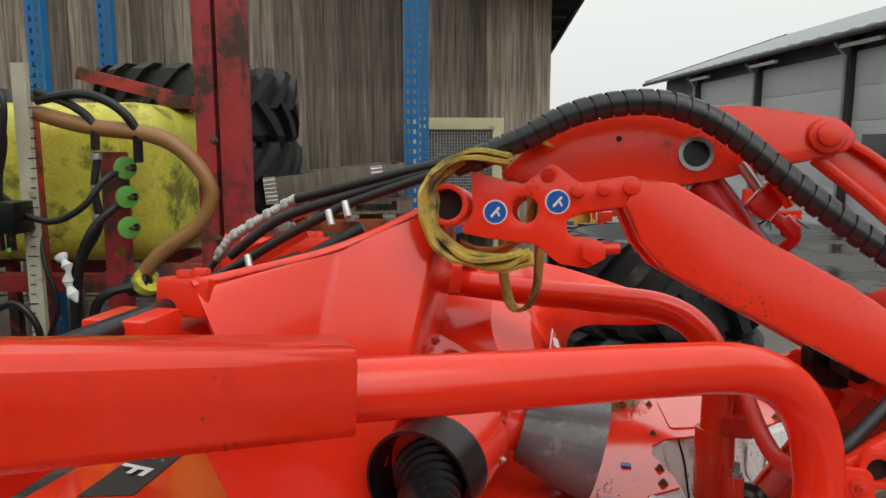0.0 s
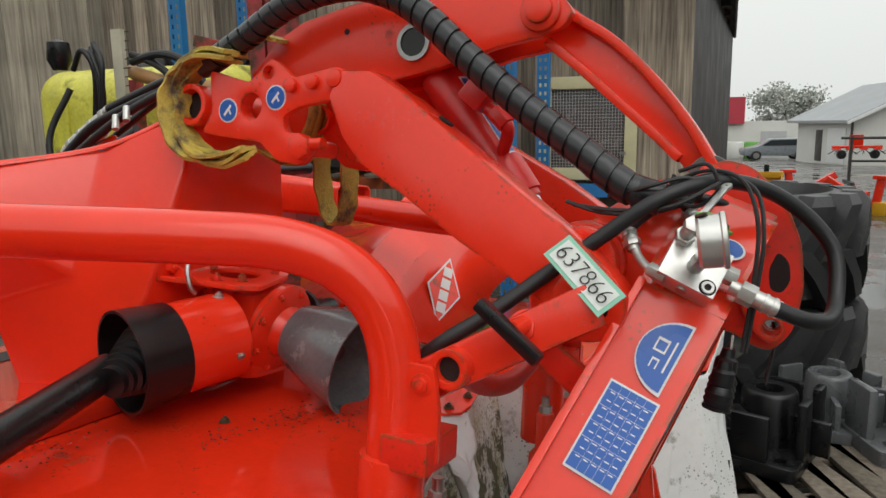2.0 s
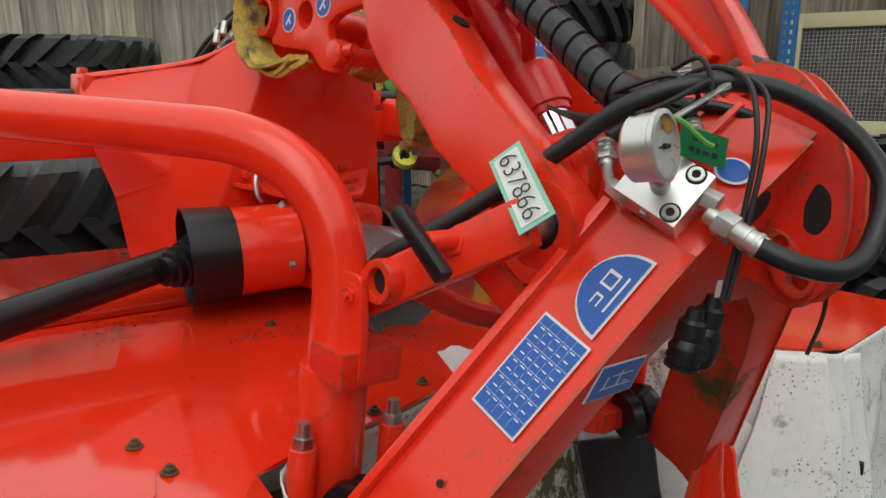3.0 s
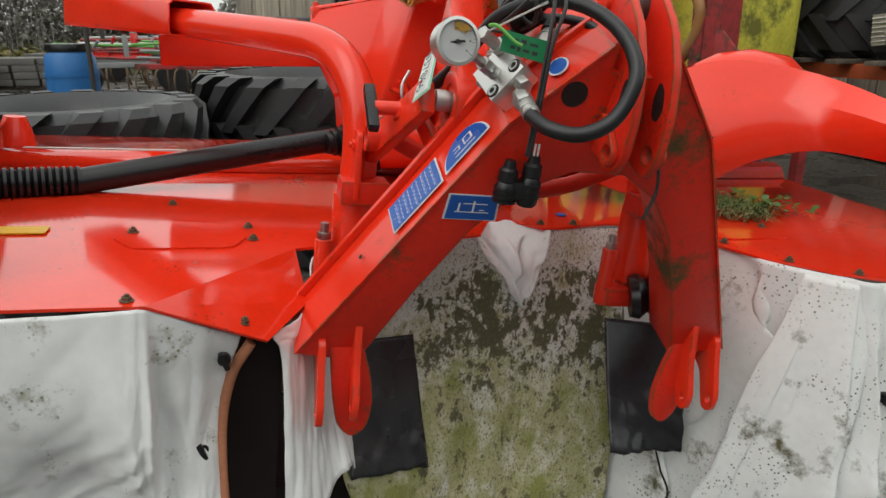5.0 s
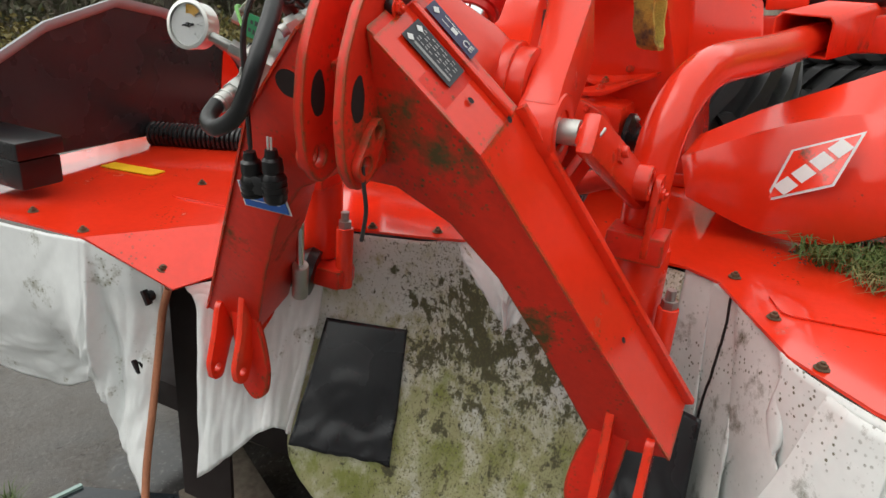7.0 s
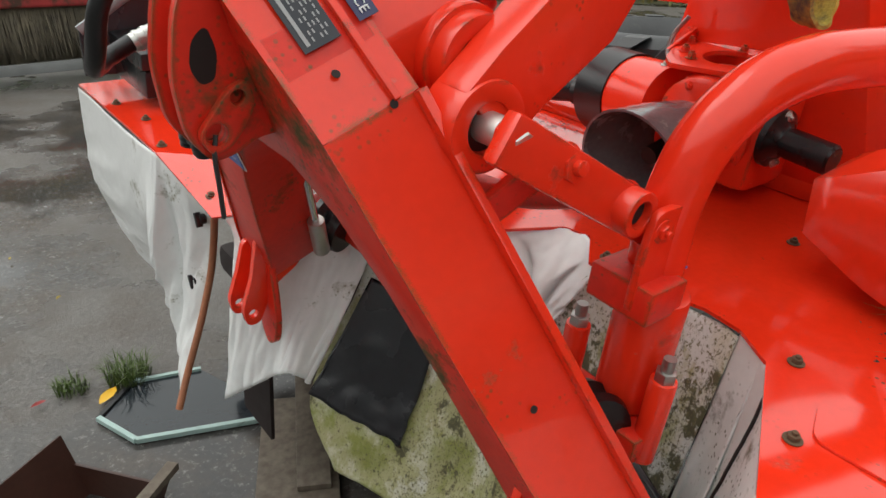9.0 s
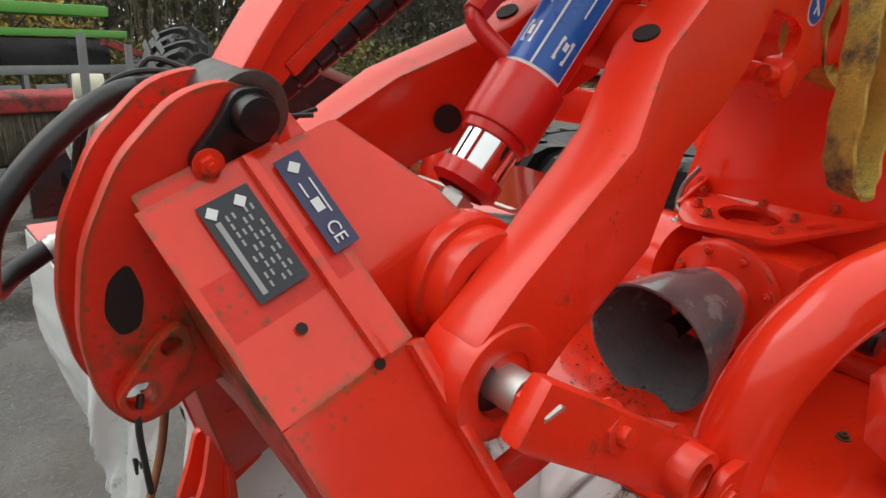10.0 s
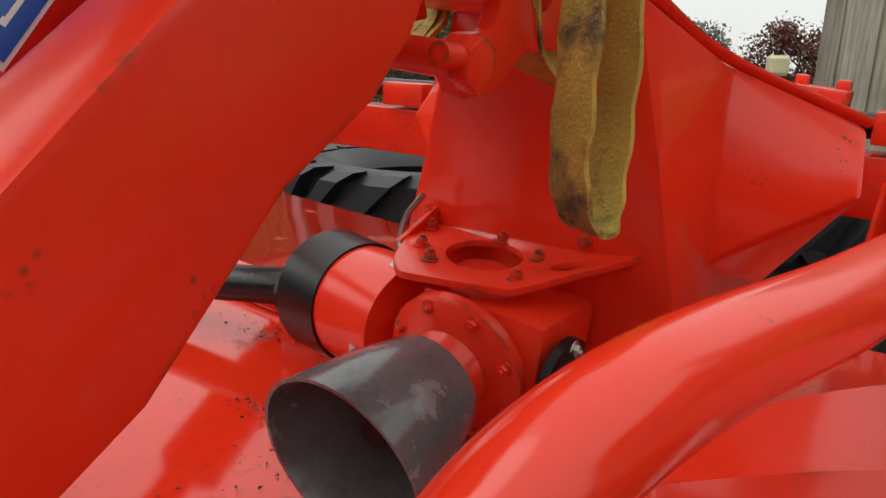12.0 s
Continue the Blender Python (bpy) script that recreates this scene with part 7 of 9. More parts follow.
    def strip_decal(s, k0, k1, a0, a1, mat, name, label, place=leg_place, h=0.0046):
        c = [place(s, k0, a0, h), place(s, k0, a1, h), place(s, k1, a1, h), place(s, k1, a0, h)]
        if s > 0:
            c = c[::-1]
        return decal(c, mat, name, head, label, 0.0012), c
    # pressure table on the left leg: white border, blue field, white rows
    _, c = strip_decal(-1, 0.245, 0.466, 0.016, 0.088, WHITE, "sticker_border", "")
    _, c2 = strip_decal(-1, 0.2505, 0.4605, 0.0188, 0.0852, STICKER_BLUE, "pressure_table", "blue table sticker with white print", h=0.0062)
    rows = []
    for r in range(9):
        for k in range(5):
            rows.append((0.09 + k * 0.18, 0.19 + k * 0.18, 0.105 + r * 0.095, 0.118 + r * 0.095))
    rows += [(0.0, 1.0, 0.085 + 0.19 * k, 0.089 + 0.19 * k) for k in range(5)] + [(0.22 + 0.18 * k, 0.224 + 0.18 * k, 0.0, 1.0) for k in range(4)]
    bars(c2, rows, WHITE, head, "table_print", 0.0016)
    # half-round adjuster sticker
    bm1, bm2 = bmesh.new(), bmesh.new()
    for bm, r, h in ((bm1, 0.060, 0.0050), (bm2, 0.055, 0.0062)):
        ctr_k, ctr_a = 0.140, 0.026
        ring_v = []
        for i in range(17):
            a = math.pi * i / 16
            ring_v.append(bm.verts.new(leg_place(-1, ctr_k - math.cos(a) * r / 0.607 * 0.93, ctr_a - (r - 0.055) * 0.6 + math.sin(a) * r * 0.95, h)))
        bm.faces.new(ring_v)
    part("sticker_border", bm1, WHITE, head, smooth=0)
    part("adjuster_sticker", bm2, STICKER_BLUE, head, "half-round blue adjuster sticker", smooth=0)
    q = [leg_place(-1, 0.09, 0.031, 0.0064), leg_place(-1, 0.09, 0.069, 0.0064), leg_place(-1, 0.19, 0.069, 0.0064), leg_place(-1, 0.19, 0.031, 0.0064)]
    bars(q, [(0.05, 0.12, 0.1, 0.9), (0.3, 0.75, 0.15, 0.22), (0.3, 0.36, 0.15, 0.45), (0.7, 0.76, 0.15, 0.45), (0.3, 0.76, 0.45, 0.5), (0.35, 0.6, 0.65, 0.7), (0.35, 0.4, 0.65, 0.9), (0.58, 0.63, 0.65, 0.9)], WHITE, head, "adjuster_print", 0.0005)
    # warning sticker on the front of the leg
    c = [FRONT(-0.258, 1.077), FRONT(-0.166, 1.077), FRONT(-0.162, 1.028), FRONT(-0.260, 1.028)]
    c = [p + FACE * 0.001 for p in c]
    decal(c[::-1], WHITE, "sticker_border", head)
    c = [c[0].lerp(c[2], 0.04), c[1].lerp(c[3], 0.04), c[2].lerp(c[0], 0.04), c[3].lerp(c[1], 0.04)]
    c = [p + FACE * 0.001 for p in c]
    decal(c[::-1], STICKER_BLUE, "warning_sticker", head, "blue sticker with white line drawing")
    bars(c[::-1], [(0.15, 0.85, 0.3, 0.34), (0.2, 0.24, 0.3, 0.7), (0.5, 0.54, 0.3, 0.8), (0.3, 0.8, 0.66, 0.7), (0.65, 0.75, 0.4, 0.44)], WHITE, head, "sticker_print", 0.0022)
    # oval sticker near the crown
    bm = bmesh.new()
    bm.faces.new([bm.verts.new(roof_place(-1, 0.445 + 0.09 * math.cos(a), 0.036 + 0.022 * math.sin(a), 0.006)) for a in (2 * math.pi * i / 20 for i in range(20))])
    part("oval_sticker", bm, WHITE, head, smooth=0)
    bm = bmesh.new()
    bm.faces.new([bm.verts.new(roof_place(-1, 0.445 + 0.075 * math.cos(a), 0.036 + 0.0185 * math.sin(a), 0.007)) for a in (2 * math.pi * i / 20 for i in range(20))])
    part("oval_sticker", bm, STICKER_BLUE, head, "small oval blue sticker", smooth=0)
    # data plates on the right shoulder
    _, c = strip_decal(1, 0.119, 0.562, 0.034, 0.079, STICKER_DARK, "data_plate", "dark metal data plate", roof_place)
    rows = [(0.13, 0.23, 0.06, 0.80)]
    for k in range(5):
        for j in range(9):
            if (k * 5 + j * 3) % 7 < 5:
                rows.append((0.34 + k * 0.12, 0.385 + k * 0.12, 0.08 + j * 0.085, 0.08 + j * 0.085 + 0.06))
    bars(c, rows, PLATE_PRINT, head, "plate_print", 0.002)
    nr = (roof_place(1, 0.5, 0.1, 1) - roof_place(1, 0.5, 0.1, 0))
    _, c2 = strip_decal(1, 0.10, 0.545, 0.106, 0.131, STICKER_NAVY, "ce_plate", "dark blue plate with a white mark", roof_place, 0.0052)
    lettering("CE", 0.016, axes(quad_at(c2, 0.45, 0.17) + nr * 0.0026, c2[0] - c2[3], c2[1] - c2[0]), WHITE, head, "plate_lettering")
    bars(c2, [(0.3, 0.62, 0.40, 0.53), (0.70, 0.76, 0.35, 0.72), (0.3, 0.36, 0.56, 0.72)], WHITE, head, "plate_print", 0.0022)
    for q, u, v, du, dv in ((c, 0.18, 0.89, 0.13, 0.07), (c, 0.72, 0.88, 0.13, 0.07), (c2, 0.5, 0.87, 0.26, 0.07)):
        decal([quad_at(q, u - du, v) + nr * 0.002, quad_at(q, u, v - dv) + nr * 0.002, quad_at(q, u + du, v) + nr * 0.002, quad_at(q, u, v + dv) + nr * 0.002], WHITE, "plate_mark", head, lift=0.0006)
    return head


head = build_headstock()


GREASY = material("greasy_dark_steel", (0.10, 0.095, 0.09), 0.35, metal=0.5, vary=0.4, scale=14, bump=0.3)


def build_lift():
    beam_pts = [(f + 0.012, u - 0.008) for f, u in [(-0.60, 1.60), (-0.58, 1.618), (-0.529, 1.671), (-0.466, 1.703), (-0.345, 1.73), (-0.222, 1.742), (-0.114, 1.745), (-0.005, 1.731), (0.064, 1.715), (0.091, 1.684),
                (0.073, 1.658), (0.039, 1.647), (-0.047, 1.632), (-0.157, 1.60), (-0.249, 1.582), (-0.36, 1.58), (-0.50, 1.58)]]
    beam = part("lift_beam", plate(rounded(beam_pts, 0.012, 3), (0, 0.022, 0), SIDE(-0.063)), RED, mower, "red curved lifting beam of two plates", bevel=0.005)
    part("beam_plate", plate(rounded(beam_pts, 0.012, 3), (0, 0.022, 0), SIDE(0.036)), RED, beam, bevel=0.005)
    top = [(-0.57, 1.625), (-0.52, 1.672), (-0.46, 1.70), (-0.345, 1.725), (-0.222, 1.736), (-0.10, 1.738), (-0.02, 1.728), (-0.02, 1.705), (-0.20, 1.715), (-0.36, 1.70), (-0.50, 1.655)]
    part("beam_web", plate([(f + 0.012, u - 0.009) for f, u in top], (0, 0.09, 0), SIDE(-0.048)), RED, beam, bevel=0.003)
    part("bore_ring", ring((-0.197, -0.065, 1.640), (0, 1, 0), 0.034, 0.026, 0.012), STEEL, beam)
    # black filling stands for the shade in this opening
    part("bore_shade", cylinder((-0.197, -0.068, 1.640), (-0.197, -0.048, 1.640), 0.0265), BLACK, beam)
    for l, s in ((-0.063, -1), (0.058, 1)):
        part("boss", cylinder((0.046, l, 1.679), (0.046, l + s * 0.012, 1.679), 0.036), RED, beam, bevel=0.005)
        part("pin_head", cylinder((0.046, l + s * 0.01, 1.679), (0.046, l + s * 0.022, 1.679), 0.024), RED, beam, bevel=0.004)
    bolt((-0.012, 0.059, 1.693), (0, 1, 0), 0.008, 0.01, beam)
    part("pin_cover", plate(rounded([(-0.19, 1.69), (-0.165, 1.70), (-0.13, 1.665), (-0.125, 1.635), (-0.15, 1.615), (-0.175, 1.64)], 0.016), (0, 0.01, 0), SIDE(0.058)), BLACK, beam, "black pin cover", bevel=0.003)
    # small dark discs for the shade of drilled holes
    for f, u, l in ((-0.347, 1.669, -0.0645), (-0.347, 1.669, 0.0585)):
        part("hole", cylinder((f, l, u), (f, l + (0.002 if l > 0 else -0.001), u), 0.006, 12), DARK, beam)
    # curved link: two flanges and a web
    outer = [(0.03, 1.70), (0.092, 1.685), (0.155, 1.643), (0.228, 1.575), (0.29, 1.5), (0.345, 1.415), (0.31, 1.395), (0.275, 1.437), (0.235, 1.478), (0.178, 1.528), (0.112, 1.582), (0.05, 1.637)]
    link = part("curved_link", plate(rounded(outer, 0.015, 3), (0, 0.022, 0), SIDE(-0.011)), RED, mower, "red cast curved upper link", bevel=0.005)
    rim_o = smooth_path([(0.06, 0.0, 1.694), (0.155, 0.0, 1.637), (0.228, 0.0, 1.569), (0.29, 0.0, 1.494), (0.335, 0.0, 1.425)], 6)
    rim_i = smooth_path([(0.045, 0.0, 1.638), (0.112, 0.0, 1.584), (0.180, 0.0, 1.526), (0.24, 0.0, 1.474), (0.28, 0.0, 1.437)], 6)
    for path, y0, y1 in ((rim_o, -0.030, 0.030), (rim_i, -0.030, 0.014)):
        bm = bmesh.new()
        rings = []
        for i, p in enumerate(path):
            t = (path[min(i + 1, len(path) - 1)] - path[max(i - 1, 0)]).normalized()
            up = V(0, 1, 0).cross(t).normalized() * 0.008
            rings.append([bm.verts.new(p + V(0, y, 0) + up * z) for y, z in ((y0, -1), (y1, -1), (y1, 1), (y0, 1))])
        for a, b in zip(rings, rings[1:]):
            for k in range(4):
                bm.faces.new((a[k], a[(k + 1) % 4], b[(k + 1) % 4], b[k]))
        bm.faces.new(rings[0][::-1]), bm.faces.new(rings[-1])
        part("flange", bm, RED, link, bevel=0.003)
    part("link_eye", ring((0.329, 0.006, 1.409), (0, 1, 0), 0.034, 0.02, 0.07), GREASY, link, "worn greasy link eye", bevel=0.003)
    # side arms: bent box sections, close together at the beam and spreading to the frame
    stations = [(-0.312, 1.583, -0.338, 1.535, 0.098), (-0.245, 1.579, -0.305, 1.462, 0.099), (-0.165, 1.532, -0.262, 1.412, 0.102), (-0.085, 1.476, -0.165, 1.360, 0.116),
                (0.04, 1.402, -0.02, 1.289, 0.182), (0.185, 1.302, 0.11, 1.222, 0.207), (0.238, 1.258, 0.165, 1.178, 0.213)]
    for s in (-1, 1):
        bm = bmesh.new()
        rings = []
        for tf, tu, bf, bu, l in stations:
            w = 0.037 if l < 0.2 else 0.028
            rings.append([bm.verts.new(p) for p in ((tf, s * (l + w), tu), (tf, s * (l - w), tu), (bf, s * (l - w), bu), (bf, s * (l + w), bu))])
        for a, b in zip(rings, rings[1:]):
            for k in range(4):
                bm.faces.new((a[k], a[(k + 1) % 4], b[(k + 1) % 4], b[k]))
        bm.faces.new(rings[0][::-1]), bm.faces.new(rings[-1])
        arm = part("lift_arm", bm, RED, mower, "red box-section lifting arm", bevel=0.009)
        part("arm_foot", ring((0.20, s * 0.213, 1.215), (0, 1, 0), 0.055, 0.030, 0.060), RED, arm, bevel=0.005)
        # the foot's opening is filled with black as its shade
        part("bore_shade", cylinder((0.20, s * 0.20, 1.215), (0.20, s * 0.232, 1.215), 0.031), BLACK, arm)
        part("pivot_pin", cylinder((0.20, s * 0.22, 1.215), (0.20, s * 0.268, 1.217), 0.019), ZINC, arm, bevel=0.002)
        # two uncut holes on each arm, their shade put on as dark discs
        p = V(-0.104, s * 0.108, 1.4885)
        part("hole", cylinder(p, p + V(0.57, 0, 0.82).normalized() * 0.004, 0.015, 20), DARK, arm)
        p = V(-0.03, s * 0.122, 1.35)
        part("hole", cylinder(p, p + V(0.4, -s * 0.92, 0).normalized() * 0.004, 0.019, 20), DARK, arm)
    # hanger plates with their pins and stickers
    pl = [(f + 0.026, u - 0.013) for f, u in [(-0.665, 1.61), (-0.609, 1.594), (-0.56, 1.582), (-0.529, 1.608), (-0.505, 1.627), (-0.475, 1.607), (-0.452, 1.587), (-0.347, 1.605), (-0.322, 1.58), (-0.336, 1.547), (-0.44, 1.531),
          (-0.475, 1.514), (-0.469, 1.483), (-0.422, 1.48), (-0.399, 1.452), (-0.428, 1.42), (-0.487, 1.428), (-0.53, 1.464), (-0.634, 1.475), (-0.685, 1.484), (-0.659, 1.525)]]
    for l, s in ((-0.126, -1), (0.126, 1)):
        hp = part("hanger_plate", plate(rounded(pl, 0.01, 2), (0, -s * 0.02, 0), SIDE(l), [(-0.529, 1.521, 0.027), (-0.487, 1.586, 0.013)]), RED, mower, "red hanger plate with bolt holes", bevel=0.002)
        part("bushing", ring((-0.529, l - s * 0.02, 1.521), (0, 1, 0), 0.034, 0.027, 0.03), RED, hp)
        for f, u, r in ((-0.428, 1.559, 0.014), (-0.377, 1.564, 0.014), (-0.325, 1.569, 0.017)):
            part("rivet", cylinder((f, l, u), (f, l + s * 0.012, u), r, 20), RED, hp, bevel=0.003)
        part("pin_head", cylinder((-0.394, l, 1.442), (-0.394, l + s * 0.022, 1.442), 0.026, 6), RED, hp, bevel=0.003)
        part("pin", cylinder((-0.394, l - s * 0.09, 1.442), (-0.394, l, 1.442), 0.017), RED, hp)
        part("stop_pin", cylinder((-0.374, l + s * 0.008, 1.447), (-0.344, l + s * 0.008, 1.449), 0.011), RED, hp)
        for f, u in ((-0.588, 1.514), (-0.466, 1.537)) if s < 0 else ((-0.467, 1.535),):
            for r, h, m in ((0.0245, 0.001, WHITE), (0.0215, 0.002, STICKER_BLUE)):
                part("sticker_border" if m is WHITE else "round_sticker", cylinder((f, l, u), (f, l + s * h, u), r, 28), m, hp, "" if m is WHITE else "round blue sticker", smooth=0)
            bm = box((0.005, 0.0006, 0.026), Matrix.Translation((f, l + s * 0.0026, u)) @ pose(0, 0, 0, 0, 40, 0))
            add_box(bm, (0.004, 0.0006, 0.012), Matrix.Translation((f + 0.006, l + s * 0.0026, u - 0.003)) @ pose(0, 0, 0, 0, -30, 0))
            part("sticker_print", bm, WHITE, hp)
    part("cross_tube", ring((-0.685, 0.0, 1.527), (0, 1, 0), 0.043, 0.031, 0.27), RED, mower, "red cross tube", bevel=0.003)
    # dark core in place of the shade inside the tube
    part("tube_shade", cylinder((-0.685, -0.11, 1.527), (-0.685, 0.11, 1.527), 0.0305), DARK, mower)
    # hydraulic ram with its blue sticker
    top, bot = V(-0.173, 0.0, 1.589), V(0.127, 0.0, 1.189)
    d = (bot - top).normalized()
    cyl = part("ram", cylinder(top, top + d * 0.30, 0.041, 36), RED_OLD, mower, "red hydraulic ram with a blue sticker", bevel=0.004)
    part("collar", cylinder(top + d * 0.212, top + d * 0.288, 0.0475, 36), RED_OLD, cyl, bevel=0.004)
    part("wiper", lathe([(0.034, 0), (0.0415, 0.004), (0.0415, 0.022), (0.03, 0.030)], top + d * 0.338, d), RED_OLD, cyl)
    part("rod", cylinder(top + d * 0.27, top + d * 0.352, 0.036, 36), CHROME, cyl, "bright chromed rod")
    part("lock_nut", cylinder(top + d * 0.374, top + d * 0.396, 0.024, 6), ZINC, cyl, bevel=0.002)
    part("rod_neck", cylinder(top + d * 0.37, top + d * 0.44, 0.016), STEEL, cyl)
    part("rod_eye", lathe([(0.018, -0.03), (0.05, -0.03), (0.054, -0.02), (0.045, 0), (0.054, 0.02), (0.05, 0.03), (0.018, 0.03)], top + d * 0.450, (0, 1, 0)), BLACK, cyl, "black rod eye")
    part("eye_pin", cylinder(top + d * 0.450 + V(0, -0.13, 0), top + d * 0.450 + V(0, 0.13, 0), 0.018), DARK, cyl)
    side = V(0.55, 0.40, 0.45)
    side = (side - d * side.dot(d)).normalized()
    other = d.cross(side)
    for r, t0, t1, a0, a1, m, nm in ((0.0415, 0.035, 0.212, -62, 62, WHITE, "sticker_border"), (0.0422, 0.040, 0.207, -58, 58, STICKER_BLUE, "ram_sticker")):
        bm = bmesh.new()
        rows = [[bm.verts.new(top + d * t + (side * math.cos(radians(a)) + other * math.sin(radians(a))) * r) for a in np.linspace(a0, a1, 19)] for t in (t0, t1)]
        for k in range(18):
            bm.faces.new((rows[0][k], rows[0][k + 1], rows[1][k + 1], rows[1][k]))
        part(nm, bm, m, cyl, "" if m is WHITE else "blue sticker with white line drawings")
    bm = bmesh.new()
    for t0, t1, a0, a1 in ((0.04, 0.207, -2, 2), (0.06, 0.10, -30, -26), (0.06, 0.065, -45, -26), (0.10, 0.13, -36, -33), (0.06, 0.09, 22, 30), (0.05, 0.055, 18, 48), (0.09, 0.13, 25, 28), (0.16, 0.165, -45, -22), (0.16, 0.19, -45, -41),
                       (0.16, 0.19, -26, -22), (0.185, 0.19, -45, -22), (0.155, 0.16, 20, 42), (0.155, 0.185, 20, 24), (0.155, 0.185, 38, 42), (0.18, 0.185, 20, 42), (0.165, 0.175, -38, -30), (0.162, 0.175, 28, 36)):
        rows = [[bm.verts.new(top + d * t + (side * math.cos(radians(a)) + other * math.sin(radians(a))) * 0.0428) for a in (a0, a1)] for t in (t0, t1)]
        bm.faces.new((rows[0][0], rows[0][1], rows[1][1], rows[1][0]))
    part("sticker_print", bm, WHITE, cyl, smooth=0)
    # valve on the ram
    v = part("ram_valve", box((0.05, 0.045, 0.06), Matrix.Translation((-0.060, -0.060, 1.548)) @ pose(0, 0, 0, 0, 40, 0)), RED_OLD, cyl, "red valve block with a lever", bevel=0.006)
    part("valve_stem", cylinder((-0.110, -0.060, 1.623), (-0.075, -0.060, 1.573), 0.011), ZINC, cyl)
    part("valve_lever", tube(smooth_path([(-0.110, -0.088, 1.652), (-0.08, -0.091, 1.618), (-0.04, -0.091, 1.563), (-0.025, -0.088, 1.538)], 5), 0.009, 10), RED, cyl)
    part("valve_elbow", tube(smooth_path([(-0.045, -0.06, 1.518), (-0.015, -0.065, 1.498), (-0.005, -0.06, 1.478), (-0.03, -0.02, 1.44)], 5), 0.012, 12), RED_OLD, cyl)
    part("valve_nut", cylinder((-0.03, -0.065, 1.513), (-0.005, -0.065, 1.488), 0.018, 6), RED_OLD, cyl, bevel=0.002)
    part("ram_bridge", cylinder((-0.185, -0.08, 1.475), (-0.185, 0.08, 1.475), 0.042, 24), RED, mower, "red cross tube between the arms", bevel=0.006)
    return beam


build_lift()


def build_tower():
    bm = bmesh.new()
    P = {"A": (-0.695, -0.090, 1.535), "B": (-0.695, 0.165, 1.535), "C": (-0.740, 0.250, 1.24), "D": (-0.740, -0.150, 1.24), "K": (-0.80, 0.34, 0.90), "L": (-0.80, -0.235, 0.90),
         "El": (-1.10, -0.375, 1.365), "Gl": (-1.04, -0.395, 1.275), "Hl": (-1.15, -0.275, 1.08), "Il": (-1.06, -0.26, 0.90),
         "Er": (-1.05, 0.415, 1.40), "Gr": (-0.985, 0.437, 1.31), "Hr": (-1.15, 0.32, 1.10), "Ir": (-1.06, 0.36, 0.90),
         "Ml": (-0.90, -0.17, 1.43), "Mr": (-0.89, 0.235, 1.465), "Wl": (-0.93, -0.215, 1.15), "Wr": (-0.92, 0.265, 1.17)}
    v = {k: bm.verts.new(p) for k, p in P.items()}
    for names in (("A", "B", "C", "D"), ("D", "C", "K", "L"), ("A", "D", "Wl", "Ml"), ("D", "L", "Il", "Wl"), ("Ml", "Wl", "Gl", "El"), ("Wl", "Hl", "Gl"), ("Wl", "Il", "Hl"),
                  ("B", "Mr", "Wr", "C"), ("C", "Wr", "Ir", "K"), ("Mr", "Er", "Gr", "Wr"), ("Wr", "Gr", "Hr"), ("Wr", "Hr", "Ir"),
                  ("A", "Ml", "Mr", "B"), ("Ml", "El", "Er", "Mr"), ("El", "Gl", "Hl", "Hr", "Gr", "Er"), ("Hl", "Il", "Ir", "Hr"), ("L", "K", "Ir", "Il")):
        bm.faces.new([v[n] for n in names])
    ob = part("tower", bm, RED_CLEAN, mower, "glossy red sheet-metal tower", bevel=0.012, smooth=50)
    for names in (("A", "Ml", "El"), ("B", "Mr", "Er")):
        pts = smooth_path([P[n] for n in names], 8)
        part("rim", sweep(bmesh.new(), [p + V(0, 0, 0.006) for p in pts], 0.009, 8, True, 0.5), RED_CLEAN, ob, smooth=60)
    part("cross_beam", box((0.10, 1.75, 0.10), Matrix.Translation((-1.16, 0.02, 1.267)) @ pose(0, 0, 0, 5.5, 0, 0)), RED, mower, "red transverse beam", bevel=0.008)
    part("beam_pipe", tube([(-1.15, -0.85, 1.275), (-1.15, 0.88, 1.442)], 0.021), BLACK, mower, "black pipe along the beam")
    for s in (-1, 1):
        bm = box((0.10, 0.085, 0.07), Matrix.Translation((-1.12, C + s * 0.33, 1.377 + s * 0.033)))
        add_box(bm, (0.03, 0.02, 0.03), Matrix.Translation((-1.12, C + s * 0.30, 1.412 + s * 0.033)))
        add_box(bm, (0.03, 0.02, 0.03), Matrix.Translation((-1.12, C + s * 0.36, 1.412 + s * 0.033)))
        part("lug", bm, RED, mower, bevel=0.006)
        part("bracket", box((0.11, 0.11, 0.05), Matrix.Translation((-1.15, C + s * 0.47, 1.352 + s * 0.05)) @ pose(0, 0, 0, 5.5, 0, 0)), RED, mower, bevel=0.005)
    return ob


tower = build_tower()


